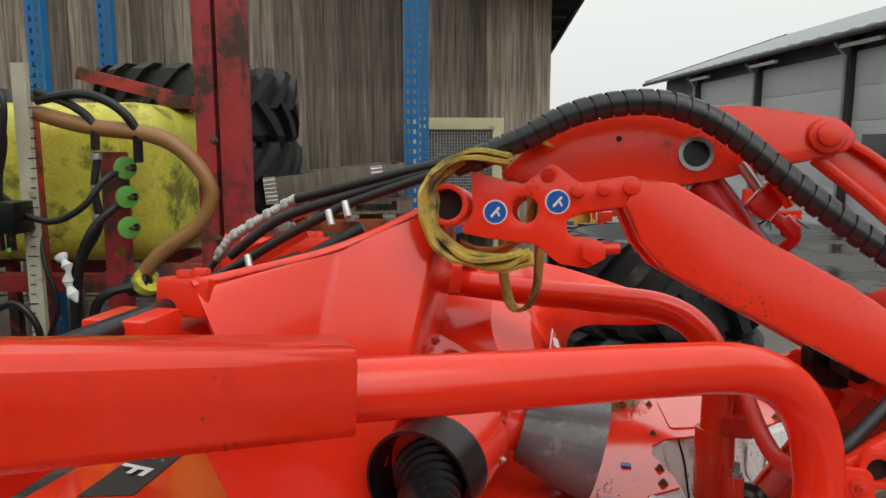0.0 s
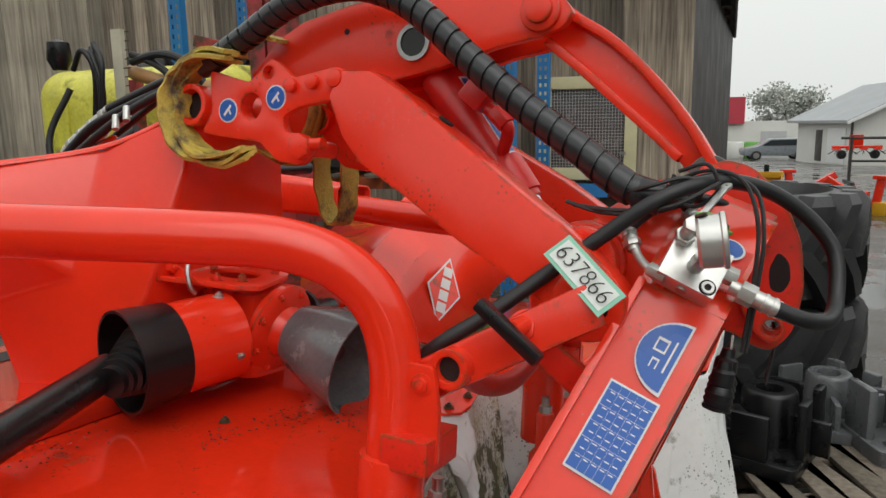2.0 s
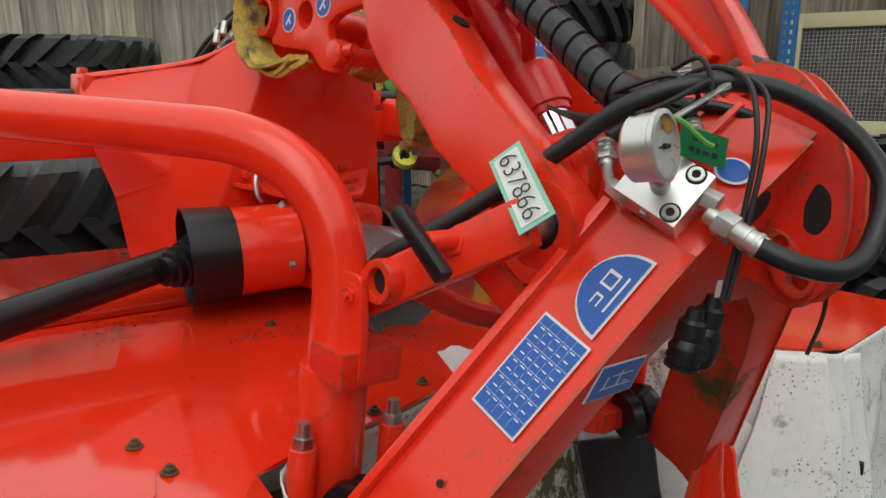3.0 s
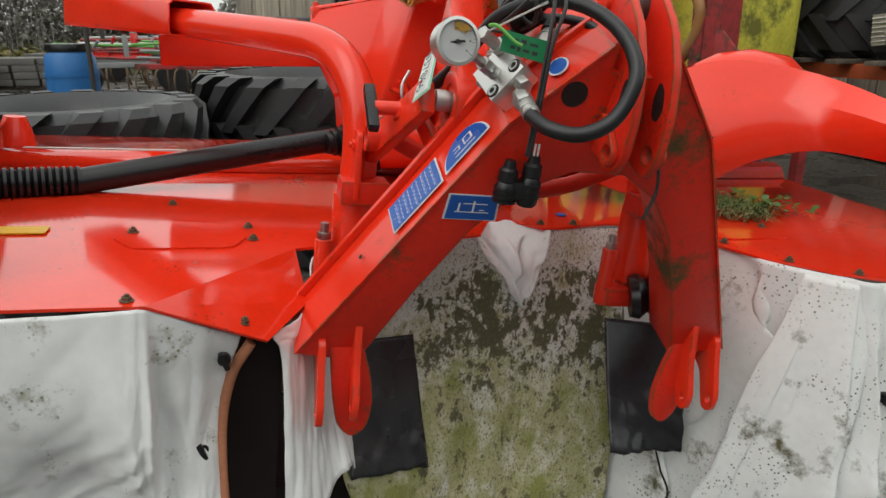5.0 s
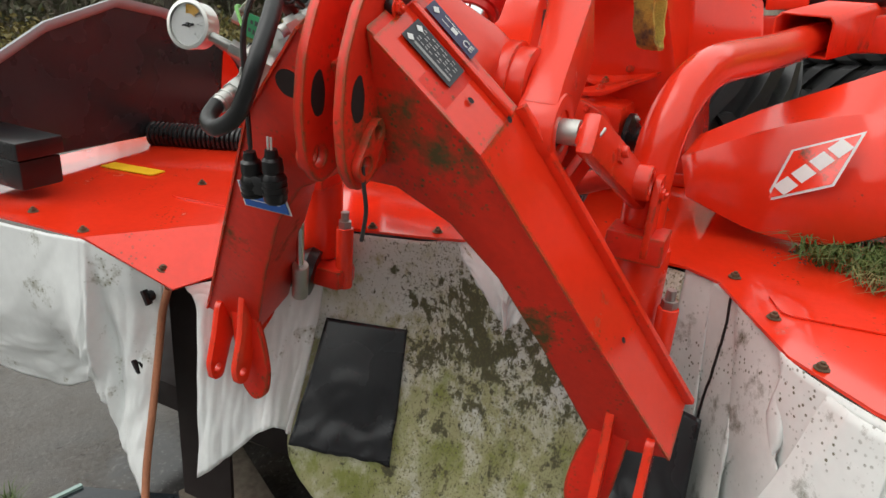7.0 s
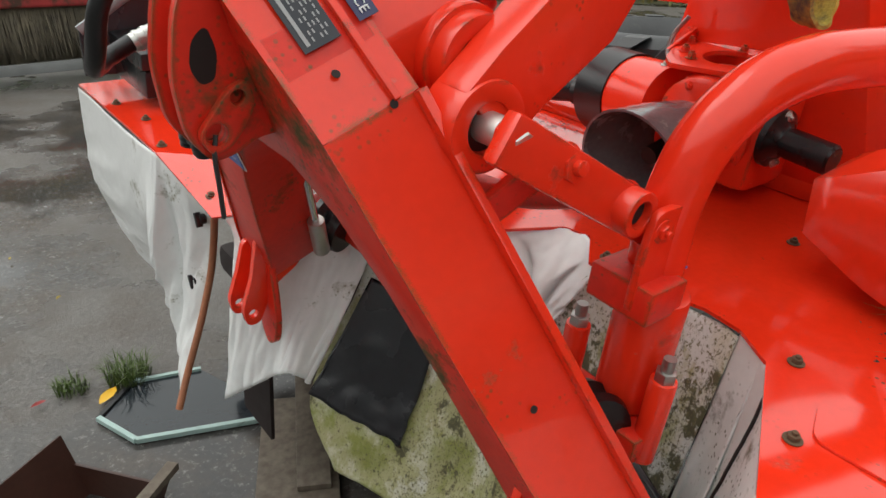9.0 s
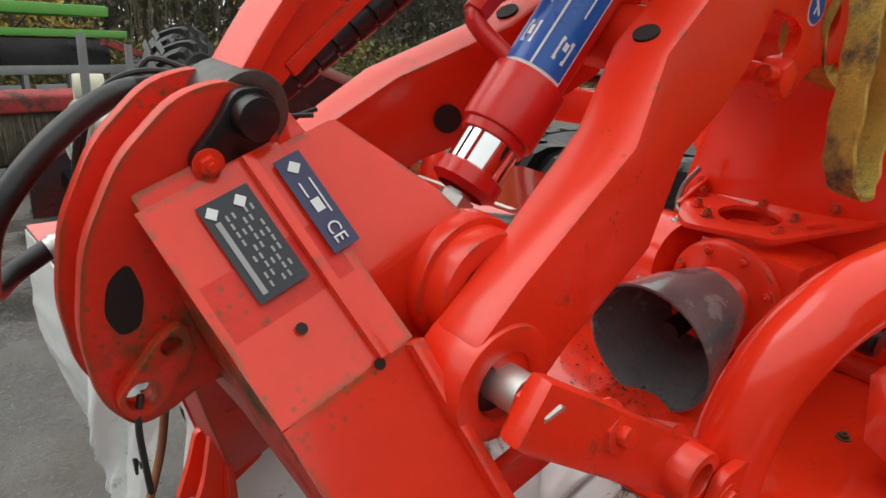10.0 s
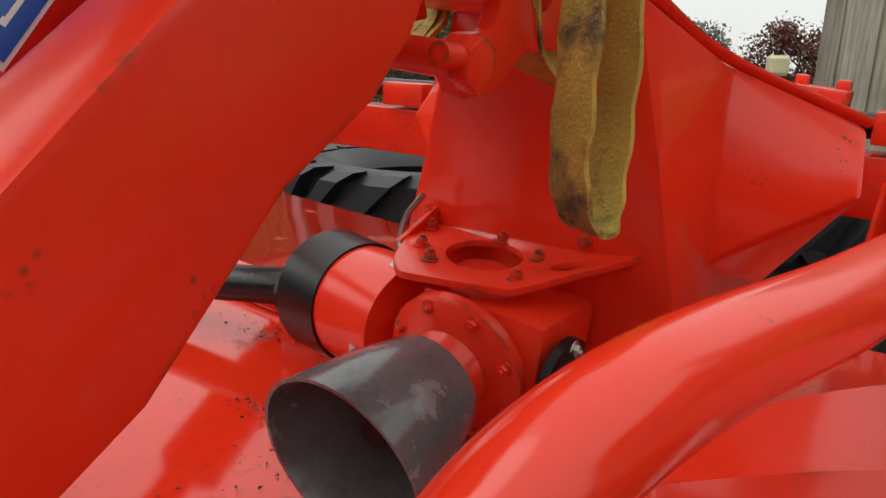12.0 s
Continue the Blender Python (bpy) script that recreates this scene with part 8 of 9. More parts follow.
def build_guards():
    for s in (-1, 1):
        if s < 0:
            bend = [(-0.046, 0.351, 1.11), (-0.066, 0.362, 1.192), (-0.115, 0.390, 1.252), (-0.19, 0.433, 1.282), (-0.30, 0.496, 1.287), (-0.50, 0.61, 1.286), (-0.85, 0.81, 1.284)]
            d, end = V(-0.75, -0.40, 0.0).normalized(), V(-1.065, -0.918, 1.284)
        else:
            bend = [(-0.046, 0.341, 1.11), (-0.066, 0.348, 1.192), (-0.115, 0.364, 1.252), (-0.19, 0.386, 1.285), (-0.30, 0.414, 1.295), (-0.50, 0.472, 1.302), (-0.85, 0.56, 1.325)]
            d, end = V(-0.75, 0.19, 0.04).normalized(), V(-1.10, 0.622, 1.342)
        x0, y0 = bend[0][:2]
        path = smooth_path([(f, s * l, u) for f, l, u in [(x0, y0, 0.80), (x0, y0, 1.0)] + bend], 8)
        g = part("guard_tube", tube(path, 0.0385, 28), RED_CLEAN, mower, "glossy red bent tube, scuffed at the bend")
        m = axes(end, d, (0, 0, 1))
        bm = bmesh.new()
        prof = [(-0.062, -0.036), (-0.066, -0.024), (-0.066, 0.046), (-0.052, 0.060), (0.055, 0.060), (0.066, 0.046), (0.066, -0.036)]
        a = [bm.verts.new(m @ V(-0.40, y, x)) for x, y in prof]
        b = [bm.verts.new(m @ V(0.45, y * 1.25 - (0.02 if y < 0 else 0.0), x * 1.1)) for x, y in prof]
        for i in range(6):
            bm.faces.new((a[i], a[i + 1], b[i + 1], b[i]))
        bm.faces.new((a[6], a[0], b[0], b[6]))
        bm.faces.new(b)
        ob = part("arm_box", bm, RED_CLEAN, g, "red hollow arm cover", smooth=30)
        so = ob.modifiers.new("thickness", "SOLIDIFY")
        so.thickness = 0.006
        # foot: sleeve, clamp plate and two spring rods
        part("sleeve", cylinder((-0.046, s * 0.351, 0.80), (-0.046, s * 0.351, 0.985), 0.049, 28), RED, g, bevel=0.004)
        part("clamp", box((0.075, 0.10, 0.05), Matrix.Translation((-0.005, s * 0.345, 1.0))), RED_DIRTY, g, bevel=0.004)
        part("bracket", plate(rounded([(-0.05, 1.125), (0.025, 1.125), (0.035, 1.06), (0.035, 0.98), (-0.04, 0.98)], 0.015), (0, s * 0.012, 0), SIDE(s * 0.358)), RED, g, bevel=0.002)
        bolt((0.008, s * 0.357, 1.097), (0, -s, 0), 0.011, 0.012, g)
        bolt((0.008, s * 0.370, 1.097), (0.1, s, 0), 0.011, 0.008, g)
        for l in (0.265, 0.418):
            r = part("spring_rod", cylinder((-0.012, s * l, 0.75), (-0.012, s * l, 0.890), 0.019), RED_CLEAN, g, bevel=0.003)
            part("rod_nut", cylinder((-0.012, s * l, 0.885), (-0.012, s * l, 0.905), 0.015, 6), STEEL, r, bevel=0.001)
            part("thread", cylinder((-0.012, s * l, 0.90), (-0.012, s * l, 0.925), 0.009, 12), STEEL, r)
        sp = part("spring_seat", lathe([(0.0, -0.02), (0.05, -0.02), (0.055, 0.0), (0.04, 0.02), (0.055, 0.035), (0.05, 0.05), (0, 0.05)], (0.03, s * 0.335, 0.785), (0.35, s * 0.9, 0.2), close=False), BLACK, g, "black rubber spring seat")
        part("seat_arm", box((0.07, 0.17, 0.045), Matrix.Translation((-0.01, s * 0.34, 0.775))), RED_DIRTY, g, bevel=0.01)
        # link bar from the arm foot to the tube
        a, b = V(0.225, s * 0.285, 1.225), V(-0.02, s * 0.335, 1.085)
        d2 = (b - a).normalized()
        m = axes((a + b) / 2, d2, (0, 1, 0))
        bar = part("link_bar", box(((b - a).length, 0.028, 0.062), m), RED, mower, "red link bar", bevel=0.008)
        part("boss", ring((0.04, s * 0.332, 1.12), (0, s, 0), 0.03, 0.018, 0.05), RED, bar, bevel=0.003)
        # the boss's opening is plugged dark for its shade
        part("bore_shade", cylinder((0.04, s * 0.315, 1.12), (0.04, s * 0.345, 1.12), 0.0185), DARK, bar)
        bolt((0.132, s * 0.300, 1.180), (0, s, 0.25), 0.019, 0.02, bar)
        if s > 0:
            part("pin_nut", cylinder((0.20, 0.268, 1.218), (0.20, 0.283, 1.215), 0.023, 6), RED, bar, bevel=0.002)
            part("pin_end", cylinder((0.203, 0.28, 1.222), (0.203, 0.300, 1.215), 0.017, 6), ZINC, bar, bevel=0.002)
        else:
            hd = part("pull_handle", box((0.020, 0.022, 0.112), Matrix.Translation((0.130, -0.366, 1.187)) @ pose(0, 0, 0, 0, -53, 0)), BLACK, bar, "black T-shaped pull handle", bevel=0.006)
            part("handle_stem", cylinder((0.130, -0.36, 1.187), (0.134, -0.29, 1.19), 0.013), RED, bar)
        a, b = V(0.14, s * 0.258, 1.150), V(0.215, s * 0.232, 1.085)
        part("strut", box(((b - a).length + 0.06, 0.014, 0.045), axes((a + b) / 2, b - a, (0, 1, 0))), RED_DIRTY, mower, "red angled strut", bevel=0.003)
    # sagging cross bar between the two feet
    stay = smooth_path([(0.012, -0.315, 1.125), (0.0, -0.235, 1.088), (0.0, -0.12, 1.040), (0.0, 0.0, 1.020), (0.0, 0.12, 1.040), (0.0, 0.235, 1.088), (0.012, 0.315, 1.125)], 6)
    part("curved_stay", tube(stay, 0.019, 14), RED_DIRTY, mower, "red bowed cross bar", smooth=60)


build_guards()


def build_drive():
    gear = part("gearbox", box((0.17, 0.20, 0.20), Matrix.Translation((-0.68, 0.07, 1.030))), RED, mower, "red cast gearbox with bolted flanges", bevel=0.025)
    part("flange", lathe([(0.0, 0), (0.098, 0), (0.104, 0.006), (0.104, 0.02), (0.096, 0.026), (0.06, 0.034), (0.048, 0.06), (0.045, 0.11), (0.0, 0.11)], (-0.602, 0.052, 1.043), (0.97, 0, -0.22), close=False), RED, gear)
    for k in range(8):
        a = 2 * math.pi * (k + 0.5) / 8
        bolt(V(-0.578 + 0.02 * math.sin(a), 0.052 + 0.088 * math.cos(a), 1.037 + 0.088 * math.sin(a)), (0.97, 0, -0.22), 0.008, 0.008, gear)
    ax = V(0.17, -0.0, -0.042).normalized()
    part("shaft_cone", lathe([(0.062, 0.0), (0.072, 0.0), (0.095, 0.075), (0.097, 0.082), (0.117, 0.172), (0.112, 0.172), (0.09, 0.08), (0.062, 0.01)], (-0.53, 0.052, 1.032), ax, 40), GREY_CONE, mower, "grey rubber shaft guard cone")
    part("splined_shaft", cylinder((-0.53, 0.052, 1.03), (-0.42, 0.052, 1.005), 0.018), DARK, mower)
    # bearing plate over the gearbox
    level = lambda f, l: 1.152 + 0.03 * l - 0.10 * (f + 0.69) + 0.30 * max(l - 0.10, 0.0)
    outline = [(-0.755, -0.150), (-0.60, -0.080), (-0.566, -0.045), (-0.572, -0.02), (-0.612, 0.110), (-0.63, 0.128), (-0.71, 0.195), (-0.755, 0.226)]
    bp = part("bearing_plate", plate(rounded(outline, 0.012), (0, 0, 0.010), lambda x, y: V(x, y, level(x, y)), [(-0.690, 0.015, 0.056), (-0.705, 0.135, 0.020)]), RED, mower, "red bolted bearing plate with a round opening", bevel=0.002)
    part("bearing_cap", lathe([(0.0, 0.0), (0.046, 0.0), (0.050, -0.012), (0.050, -0.05)], (-0.690, 0.015, 1.136), (0.1, 0, 1), close=False), RED_DIRTY, bp)
    part("plate_rim", plate(rounded([(-0.155, 1.150), (-0.155, 1.198), (-0.14, 1.203), (0.20, 1.235), (0.225, 1.215), (0.225, 1.185), (0.10, 1.150)], 0.008), (0.010, 0, 0), FLAT(-0.762), [(0.203, 1.214, 0.008)]), RED, bp, bevel=0.002)
    for f, l in ((-0.750, 0.008), (-0.640, 0.095), (-0.72, 0.085), (-0.725, -0.105), (-0.625, -0.035), (-0.66, -0.075)):
        bolt(V(f, l, level(f, l) + 0.010), (0, 0, 1), 0.009, 0.012, bp, RED_DIRTY)
    bolt(V(-0.752, -0.125, 1.182), (1, 0, 0), 0.012, 0.020, bp)
    bolt(V(-0.752, 0.14, 1.207), (1, 0, 0), 0.012, 0.012, bp)
    part("gusset", plate([(-0.752, 1.155), (-0.655, 1.152), (-0.752, 1.195)], (0, -0.008, 0), SIDE(-0.112)), RED, bp, bevel=0.002)
    # shaft guard to the left: red shell, black cup, ribbed boot
    a0 = V(-0.645, -0.055, 1.036)
    ad = V(-0.05, -0.19, -0.025).normalized()
    shell = part("guard_shell", lathe([(0.0, 0), (0.096, 0), (0.097, 0.155), (0.09, 0.155), (0.0, 0.14)], a0, ad, 40, close=False), RED_CLEAN, mower, "red round guard shell")
    bolt(a0 + ad * 0.04 + V(0.02, 0, 0.093), (0.1, 0, 1), 0.009, 0.008, shell, ZINC)
    bolt(a0 + ad * 0.05 + V(0.095, 0, -0.02), (1, 0, 0), 0.007, 0.006, shell, ZINC)
    part("guard_cup", lathe([(0.092, 0.0), (0.101, 0.0), (0.106, 0.10), (0.100, 0.10)], a0 + ad * 0.135, ad, 40), BLACK, mower, "glossy black plastic guard cup")
    prof = []
    for k in range(7):
        r = 0.074 - 0.006 * k
        prof += [(r, 0.018 * k), (r, 0.018 * k + 0.010), (r - 0.008, 0.018 * k + 0.013)]
    prof += [(0.030, 0.135), (0.0, 0.135)]
    part("ribbed_boot", lathe([(0.0, 0)] + prof, a0 + ad * 0.17, (V(-0.515, -1.0, 0.866) - V(-0.70, -0.31, 1.0)).normalized(), 32, close=False), BLACK, mower, "black ribbed rubber boot")
    s0, s1 = V(-0.70, -0.31, 1.0), V(-0.515, -1.0, 0.866)
    part("drive_shaft", tube([s0, s1], 0.034, 20), BLACK, mower, "black plastic-covered drive shaft")
    sd = (s1 - s0).normalized()
    prof = [(0.0, 0.0)]
    for k in range(20):
        prof += [(0.039, 0.016 * k), (0.039, 0.016 * k + 0.007), (0.033, 0.016 * k + 0.012)]
    part("corrugated_sleeve", lathe(prof + [(0, 0.325)], s1 - sd * 0.02, (sd + V(0, 0, 0.15)).normalized(), 24, close=False), BLACK, mower, "black corrugated sleeve")
    # stub on the other side
    part("stub_flange", lathe([(0.0, 0.0), (0.058, 0.0), (0.058, 0.012), (0.04, 0.02), (0.030, 0.03), (0.030, 0.12), (0.026, 0.125), (0.0, 0.125)], (-0.63, 0.18, 1.055), (0.05, 1, -0.03), 32, close=False), BLACK, mower, "black shaft stub cover")
    for u in (0.045, -0.045):
        bolt((-0.63, 0.195, 1.055 + u), (0, 1, 0), 0.009, 0.008, mower, ZINC)
    part("chain", tube(smooth_path([(-0.70, -0.11, 1.22), (-0.69, -0.13, 1.18), (-0.68, -0.13, 1.145), (-0.675, -0.12, 1.13)], 6), 0.005, 6), STEEL, mower, "thin chain")


build_drive()


def build_hood():
    """The swath hood on the right: slanting front face, curved top, forward tip."""
    low = [(-0.422, 0.37, 0.985), (-0.383, 0.524, 0.948), (-0.369, 0.662, 0.952), (-0.388, 0.78, 0.998), (-0.415, 0.945, 1.07), (-0.36, 1.12, 1.125), (-0.15, 1.20, 1.13), (0.06, 1.10, 1.165)]
    rid = [(-0.47, 0.34, 1.06), (-0.514, 0.50, 1.139), (-0.53, 0.613, 1.182), (-0.535, 0.76, 1.215), (-0.534, 0.90, 1.24), (-0.46, 1.10, 1.262), (-0.20, 1.20, 1.23), (0.07, 1.09, 1.175)]
    top = [(-0.58, 0.36, 1.095), (-0.63, 0.48, 1.165), (-0.65, 0.60, 1.225), (-0.65, 0.78, 1.315), (-0.61, 0.95, 1.365), (-0.48, 1.18, 1.35), (-0.20, 1.28, 1.27), (0.08, 1.10, 1.18)]
    bck = [(-0.75, 0.42, 0.96), (-0.85, 0.48, 1.0), (-0.95, 0.60, 1.10), (-1.0, 0.8, 1.22), (-1.0, 1.1, 1.30), (-0.8, 1.35, 1.28), (-0.3, 1.38, 1.2), (0.08, 1.12, 1.17)]
    bm = bmesh.new()
    rows = [[bm.verts.new(p) for p in smooth_path(r, 5)] for r in (low, rid, top, bck)]
    for a, b in zip(rows, rows[1:]):
        for i in range(len(a) - 1):
            bm.faces.new((a[i], a[i + 1], b[i + 1], b[i]))
    hood = part("swath_hood", bm, RED_CLEAN, mower, "glossy red curved swath hood with a white diamond emblem", smooth=28)
    so = hood.modifiers.new("thickness", "SOLIDIFY")
    so.thickness = 0.006
    part("hood_bulge", lathe([(0.0, 0.0), (0.05, 0.02), (0.085, 0.10), (0.10, 0.22), (0.08, 0.36), (0.03, 0.44), (0.0, 0.45)], (-0.74, 0.88, 1.29), (0.05, 1, 0.10), 32, close=False), RED_CLEAN, hood, "rounded red bulge on the hood", smooth=60)
    # emblem: white-edged diamond with a slanting white bar
    n = V(0.83, -0.1, 0.56).normalized()
    A, B, Cc, D = V(-0.428, 0.530, 1.000), V(-0.478, 0.560, 1.110), V(-0.470, 0.687, 1.172), V(-0.415, 0.652, 1.062)

    def shrink(k):
        ctr = (A + B + Cc + D) / 4
        return [p.lerp(ctr, k) for p in (A, D, Cc, B)]
    decal([p + n * 0.004 for p in shrink(0.0)], WHITE, "emblem", hood, lift=0.001)
    decal([p + n * 0.0055 for p in shrink(0.10)], RED_CLEAN, "emblem_field", hood, lift=0.001)
    ctr = (A + B + Cc + D) / 4 + n * 0.0072
    u, w = (Cc - A) * 0.34, (B - D) * 0.13
    for k in range(4):
        a, b = ctr + u * (-1 + 0.52 * k), ctr + u * (-1 + 0.52 * k + 0.42)
        decal([a - w, a + w, b + w, b - w][::-1], WHITE, "emblem_block", hood, lift=0.001)
    return hood


build_hood()


def build_left_end():
    """The black swath board and lamp box at the left end."""
    pts = [(0.25, 0.86), (0.25, 0.98), (0.063, 1.104), (-0.12, 1.198), (-0.27, 1.235), (-0.36, 1.258), (-0.53, 1.225), (-0.705, 1.16), (-0.85, 1.075), (-0.94, 0.99), (-0.96, 0.915), (-0.91, 0.84), (-0.80, 0.84)]
    board = part("swath_board", plate(pts, (0, -0.012, 0), SIDE(-1.30)), BLACK_FLAP, mower, "black rubber swath board with a grey rim", bevel=0.002)
    rim = [V(x, -1.30, y) for x, y in pts[1:11]]
    part("rim", sweep(bmesh.new(), rim, 0.022, 8, True, 0.5), ROOF, board, smooth=60)
    part("red_edge", plate([(-0.80, 1.10), (-0.85, 1.05), (-0.92, 0.94), (-0.89, 0.86), (-0.76, 0.84)], (0, 0.003, 0), SIDE(-1.299)), RED_DECK, board)
    bm = span((0.06, -1.30, 0.858), (0.17, -1.05, 0.93))
    add_box(bm, (0.125, 0.265, 0.045), Matrix.Translation((0.115, -1.175, 0.955)))
    part("lamp_box", bm, BLACK, mower, "black plastic box on the cover", bevel=0.008)
    for k in range(5):
        bolt(on_deck(-0.62, -1.2 + 0.03 * k, 0.005), (0, 0, 1), 0.012, 0.02, mower, RED)


build_left_end()

# ---- hydraulics, hoses, tags and straps on the mower ----


def hose(path, r, name="hose", mat=None, parent=None, label="", n=7, seg=12):
    return part(name, tube(smooth_path(path, n), r, seg), mat or RUBBER, parent or mower, label)


def fitting(p0, p1, r, parent, mat=None):
    """A crimped coupling: sleeve, hexagon nut and collar."""
    p0, p1 = Vector(p0), Vector(p1)
    bm = bmesh.new()
    d = p1 - p0
    cylinder(p0, p0 + d * 0.55, r, 18, bm)
    cylinder(p0 + d * 0.5, p0 + d * 0.8, r * 1.3, 6, bm)
    cylinder(p0 + d * 0.78, p1, r * 0.85, 14, bm)
    for k in (0.12, 0.3):
        ring(p0 + d * k, d, r * 1.12, r * 0.9, d.length * 0.07, 18, bm)
    return part("coupling", bm, mat or ZINC, parent, "zinc-plated hose coupling", bevel=0.0008)


def valve_block():
    L, F, R = V(0.292, -0.232, 1.271), V(0.364, -0.220, 1.237), V(0.386, -0.182, 1.294)
    a, b = F - L, R - F
    n = a.cross(b).normalized()
    b = b - a * (a.dot(b) / a.dot(a))
    at = lambda u, v, h=0.0: L + a * u + b * v + n * h
    bm = bmesh.new()
    low = [bm.verts.new(at(u, v, -0.042)) for u, v in ((0, 0), (1, 0), (1, 1), (0, 1))]
    top = [bm.verts.new(at(u, v)) for u, v in ((0, 0), (1, 0), (1, 1), (0, 1))]
    bm.faces.new(top)
    bm.faces.new(low[::-1])
    for k in range(4):
        bm.faces.new((low[k], low[(k + 1) % 4], top[(k + 1) % 4], top[k]))
    block = part("valve_block", bm, BRIGHT_ALU, mower, "machined aluminium valve block with a pressure gauge", bevel=0.0015)
    for u, v in ((0.84, 0.16), (0.78, 0.86)):
        s = part("socket_screw", ring(at(u, v, 0.001), n, 0.0085, 0.005, 0.004, 20), STEEL, block)
        # hexagon socket and sunk ring are flat dark shapes for their shade
        part("socket_shade", cylinder(at(u, v, 0.0002), at(u, v, 0.0008), 0.0052, 6), DARK, s)
        part("counterbore_shade", ring(at(u, v, 0.0004), n, 0.0115, 0.009, 0.0008, 20), DARK, s)
    front = -b.normalized()
    part("plug", cylinder(at(0.5, 0.0, -0.02), at(0.5, 0.0, -0.02) + front * 0.003, 0.008, 18), STEEL, block, bevel=0.0006)
    # gauge on its stem
    base, ctr = at(0.5, 0.42), V(0.377, -0.290, 1.320)
    d = (ctr - base)
    bm = bmesh.new()
    cylinder(base, base + d * 0.18, 0.011, 18, bm)
    cylinder(base + d * 0.16, base + d * 0.34, 0.0125, 6, bm)
    cylinder(base + d * 0.32, base + d * 0.75, 0.0075, 14, bm)
    part("gauge_stem", bm, STEEL, block, "steel gauge adaptor", bevel=0.0006)
    face = V(0.97, 0.12, 0.16).normalized()
    g = part("gauge", lathe([(0.001, -0.030), (0.030, -0.030), (0.0335, -0.026), (0.0335, -0.002), (0.036, 0.0), (0.036, 0.005), (0.031, 0.006), (0.031, 0.001), (0.001, 0.001)], ctr, face, 44, close=False), BRIGHT_ALU, block, "steel pressure gauge with a white dial")
    gx = V(0, 0.985, 0.1).normalized()
    gm = axes(ctr, gx, face.cross(gx))
    P = lambda r, deg, h: gm @ V(r * math.cos(radians(deg)), r * math.sin(radians(deg)), h)
    part("dial", lathe([(0.001, 0.0012), (0.0305, 0.0012), (0.0305, 0.0018), (0.001, 0.0018)], ctr, face, 36, close=False), WHITE, g)
    bm = bmesh.new()
    for k in range(10):
        a0, a1 = 40 + k * 10, 50 + k * 10
        bm.faces.new([bm.verts.new(P(r, q, 0.0024)) for r, q in ((0.016, a0), (0.0285, a0), (0.0285, a1), (0.016, a1))])
    part("dial_sector", bm, OCHRE_DIAL, g, "ochre sector of the dial", smooth=0)
    bm = bmesh.new()
    for k in range(28):
        q = -45 + k * 10
        r0 = 0.023 if k % 4 == 0 else 0.0262
        w = 0.9 if k % 4 == 0 else 0.5
        bm.faces.new([bm.verts.new(P(r, q2, 0.0028)) for r, q2 in ((r0, q - w), (0.029, q - w), (0.029, q + w), (r0, q + w))])
    for k in range(7):
        q = -45 + k * 45
        c = P(0.0195, q, 0.0028)
        x, y = gm.to_3x3() @ V(0.0017, 0, 0), gm.to_3x3() @ V(0, 0.0008, 0)
        bm.faces.new([bm.verts.new(c + sx * x + sy * y) for sx, sy in ((-1, -1), (1, -1), (1, 1), (-1, 1))])
    part("dial_print", bm, INK, g, smooth=0)
    bm = bmesh.new()
    nd = [P(0.0, 0, 0.0034), P(0.025, 184, 0.0034), P(0.012, 0, 0.0034)]
    w = gm.to_3x3() @ V(0, 0.0011, 0)
    bm.faces.new([bm.verts.new(p) for p in (nd[2] - w * 2, nd[2] + w * 2, nd[1] + w * 0.4, nd[1] - w * 0.4)])
    part("needle", bm, INK, g, smooth=0)
    part("needle_hub", cylinder(P(0, 0, 0.002), P(0, 0, 0.0052), 0.003, 12), INK, g)
    glass = part("gauge_glass", lathe([(0.001, 0.0052), (0.0308, 0.0052), (0.0308, 0.0058), (0.001, 0.0058)], ctr, face, 36, close=False), GLASS, g)
    glass.visible_shadow = False
    top_dir = (V(-0.35, -0.25, 0.9)).normalized()
    part("gauge_plug", cylinder(ctr - face * 0.014 + top_dir * 0.032, ctr - face * 0.014 + top_dir * 0.0365, 0.0075, 14), BLACK, g, "black rubber plug")
    # lever valve behind the gauge
    b0 = at(0.12, 0.86)
    bm = bmesh.new()
    cylinder(b0, b0 + n * 0.014, 0.014, 6, bm)
    cylinder(b0 + n * 0.012, b0 + n * 0.04, 0.010, 18, bm)
    cylinder(b0 + n * 0.038, b0 + n * 0.05, 0.012, 6, bm)
    valve = part("shut_off_valve", bm, ZINC, block, "zinc shut-off valve", bevel=0.0008)
    tip, lb = V(0.366, -0.155, 1.390), b0 + n * 0.046
    d = (tip - lb)
    m = axes((tip + lb) / 2, d, V(1, 0, 0.2))
    bm = box((d.length, 0.011, 0.003), m)
    part("lever", bm, BRIGHT_ALU, valve, "flat bright steel lever", bevel=0.0008)
    part("lever_tip", ring(tip, m.to_3x3() @ V(0, 0, 1), 0.0075, 0.002, 0.004, 16), BRIGHT_ALU, valve)
    # green tag on a tie
    t0 = lb.lerp(tip, 0.25)
    c = [t0 + V(0.008, 0.008, -0.004), t0 + V(0.028, 0.078, -0.014), t0 + V(0.030, 0.074, -0.048), t0 + V(0.010, 0.004, -0.036)]
    tag = decal(c[::-1], GREEN_TAG, "green_tag", block, "green plastic tag with unreadable writing")
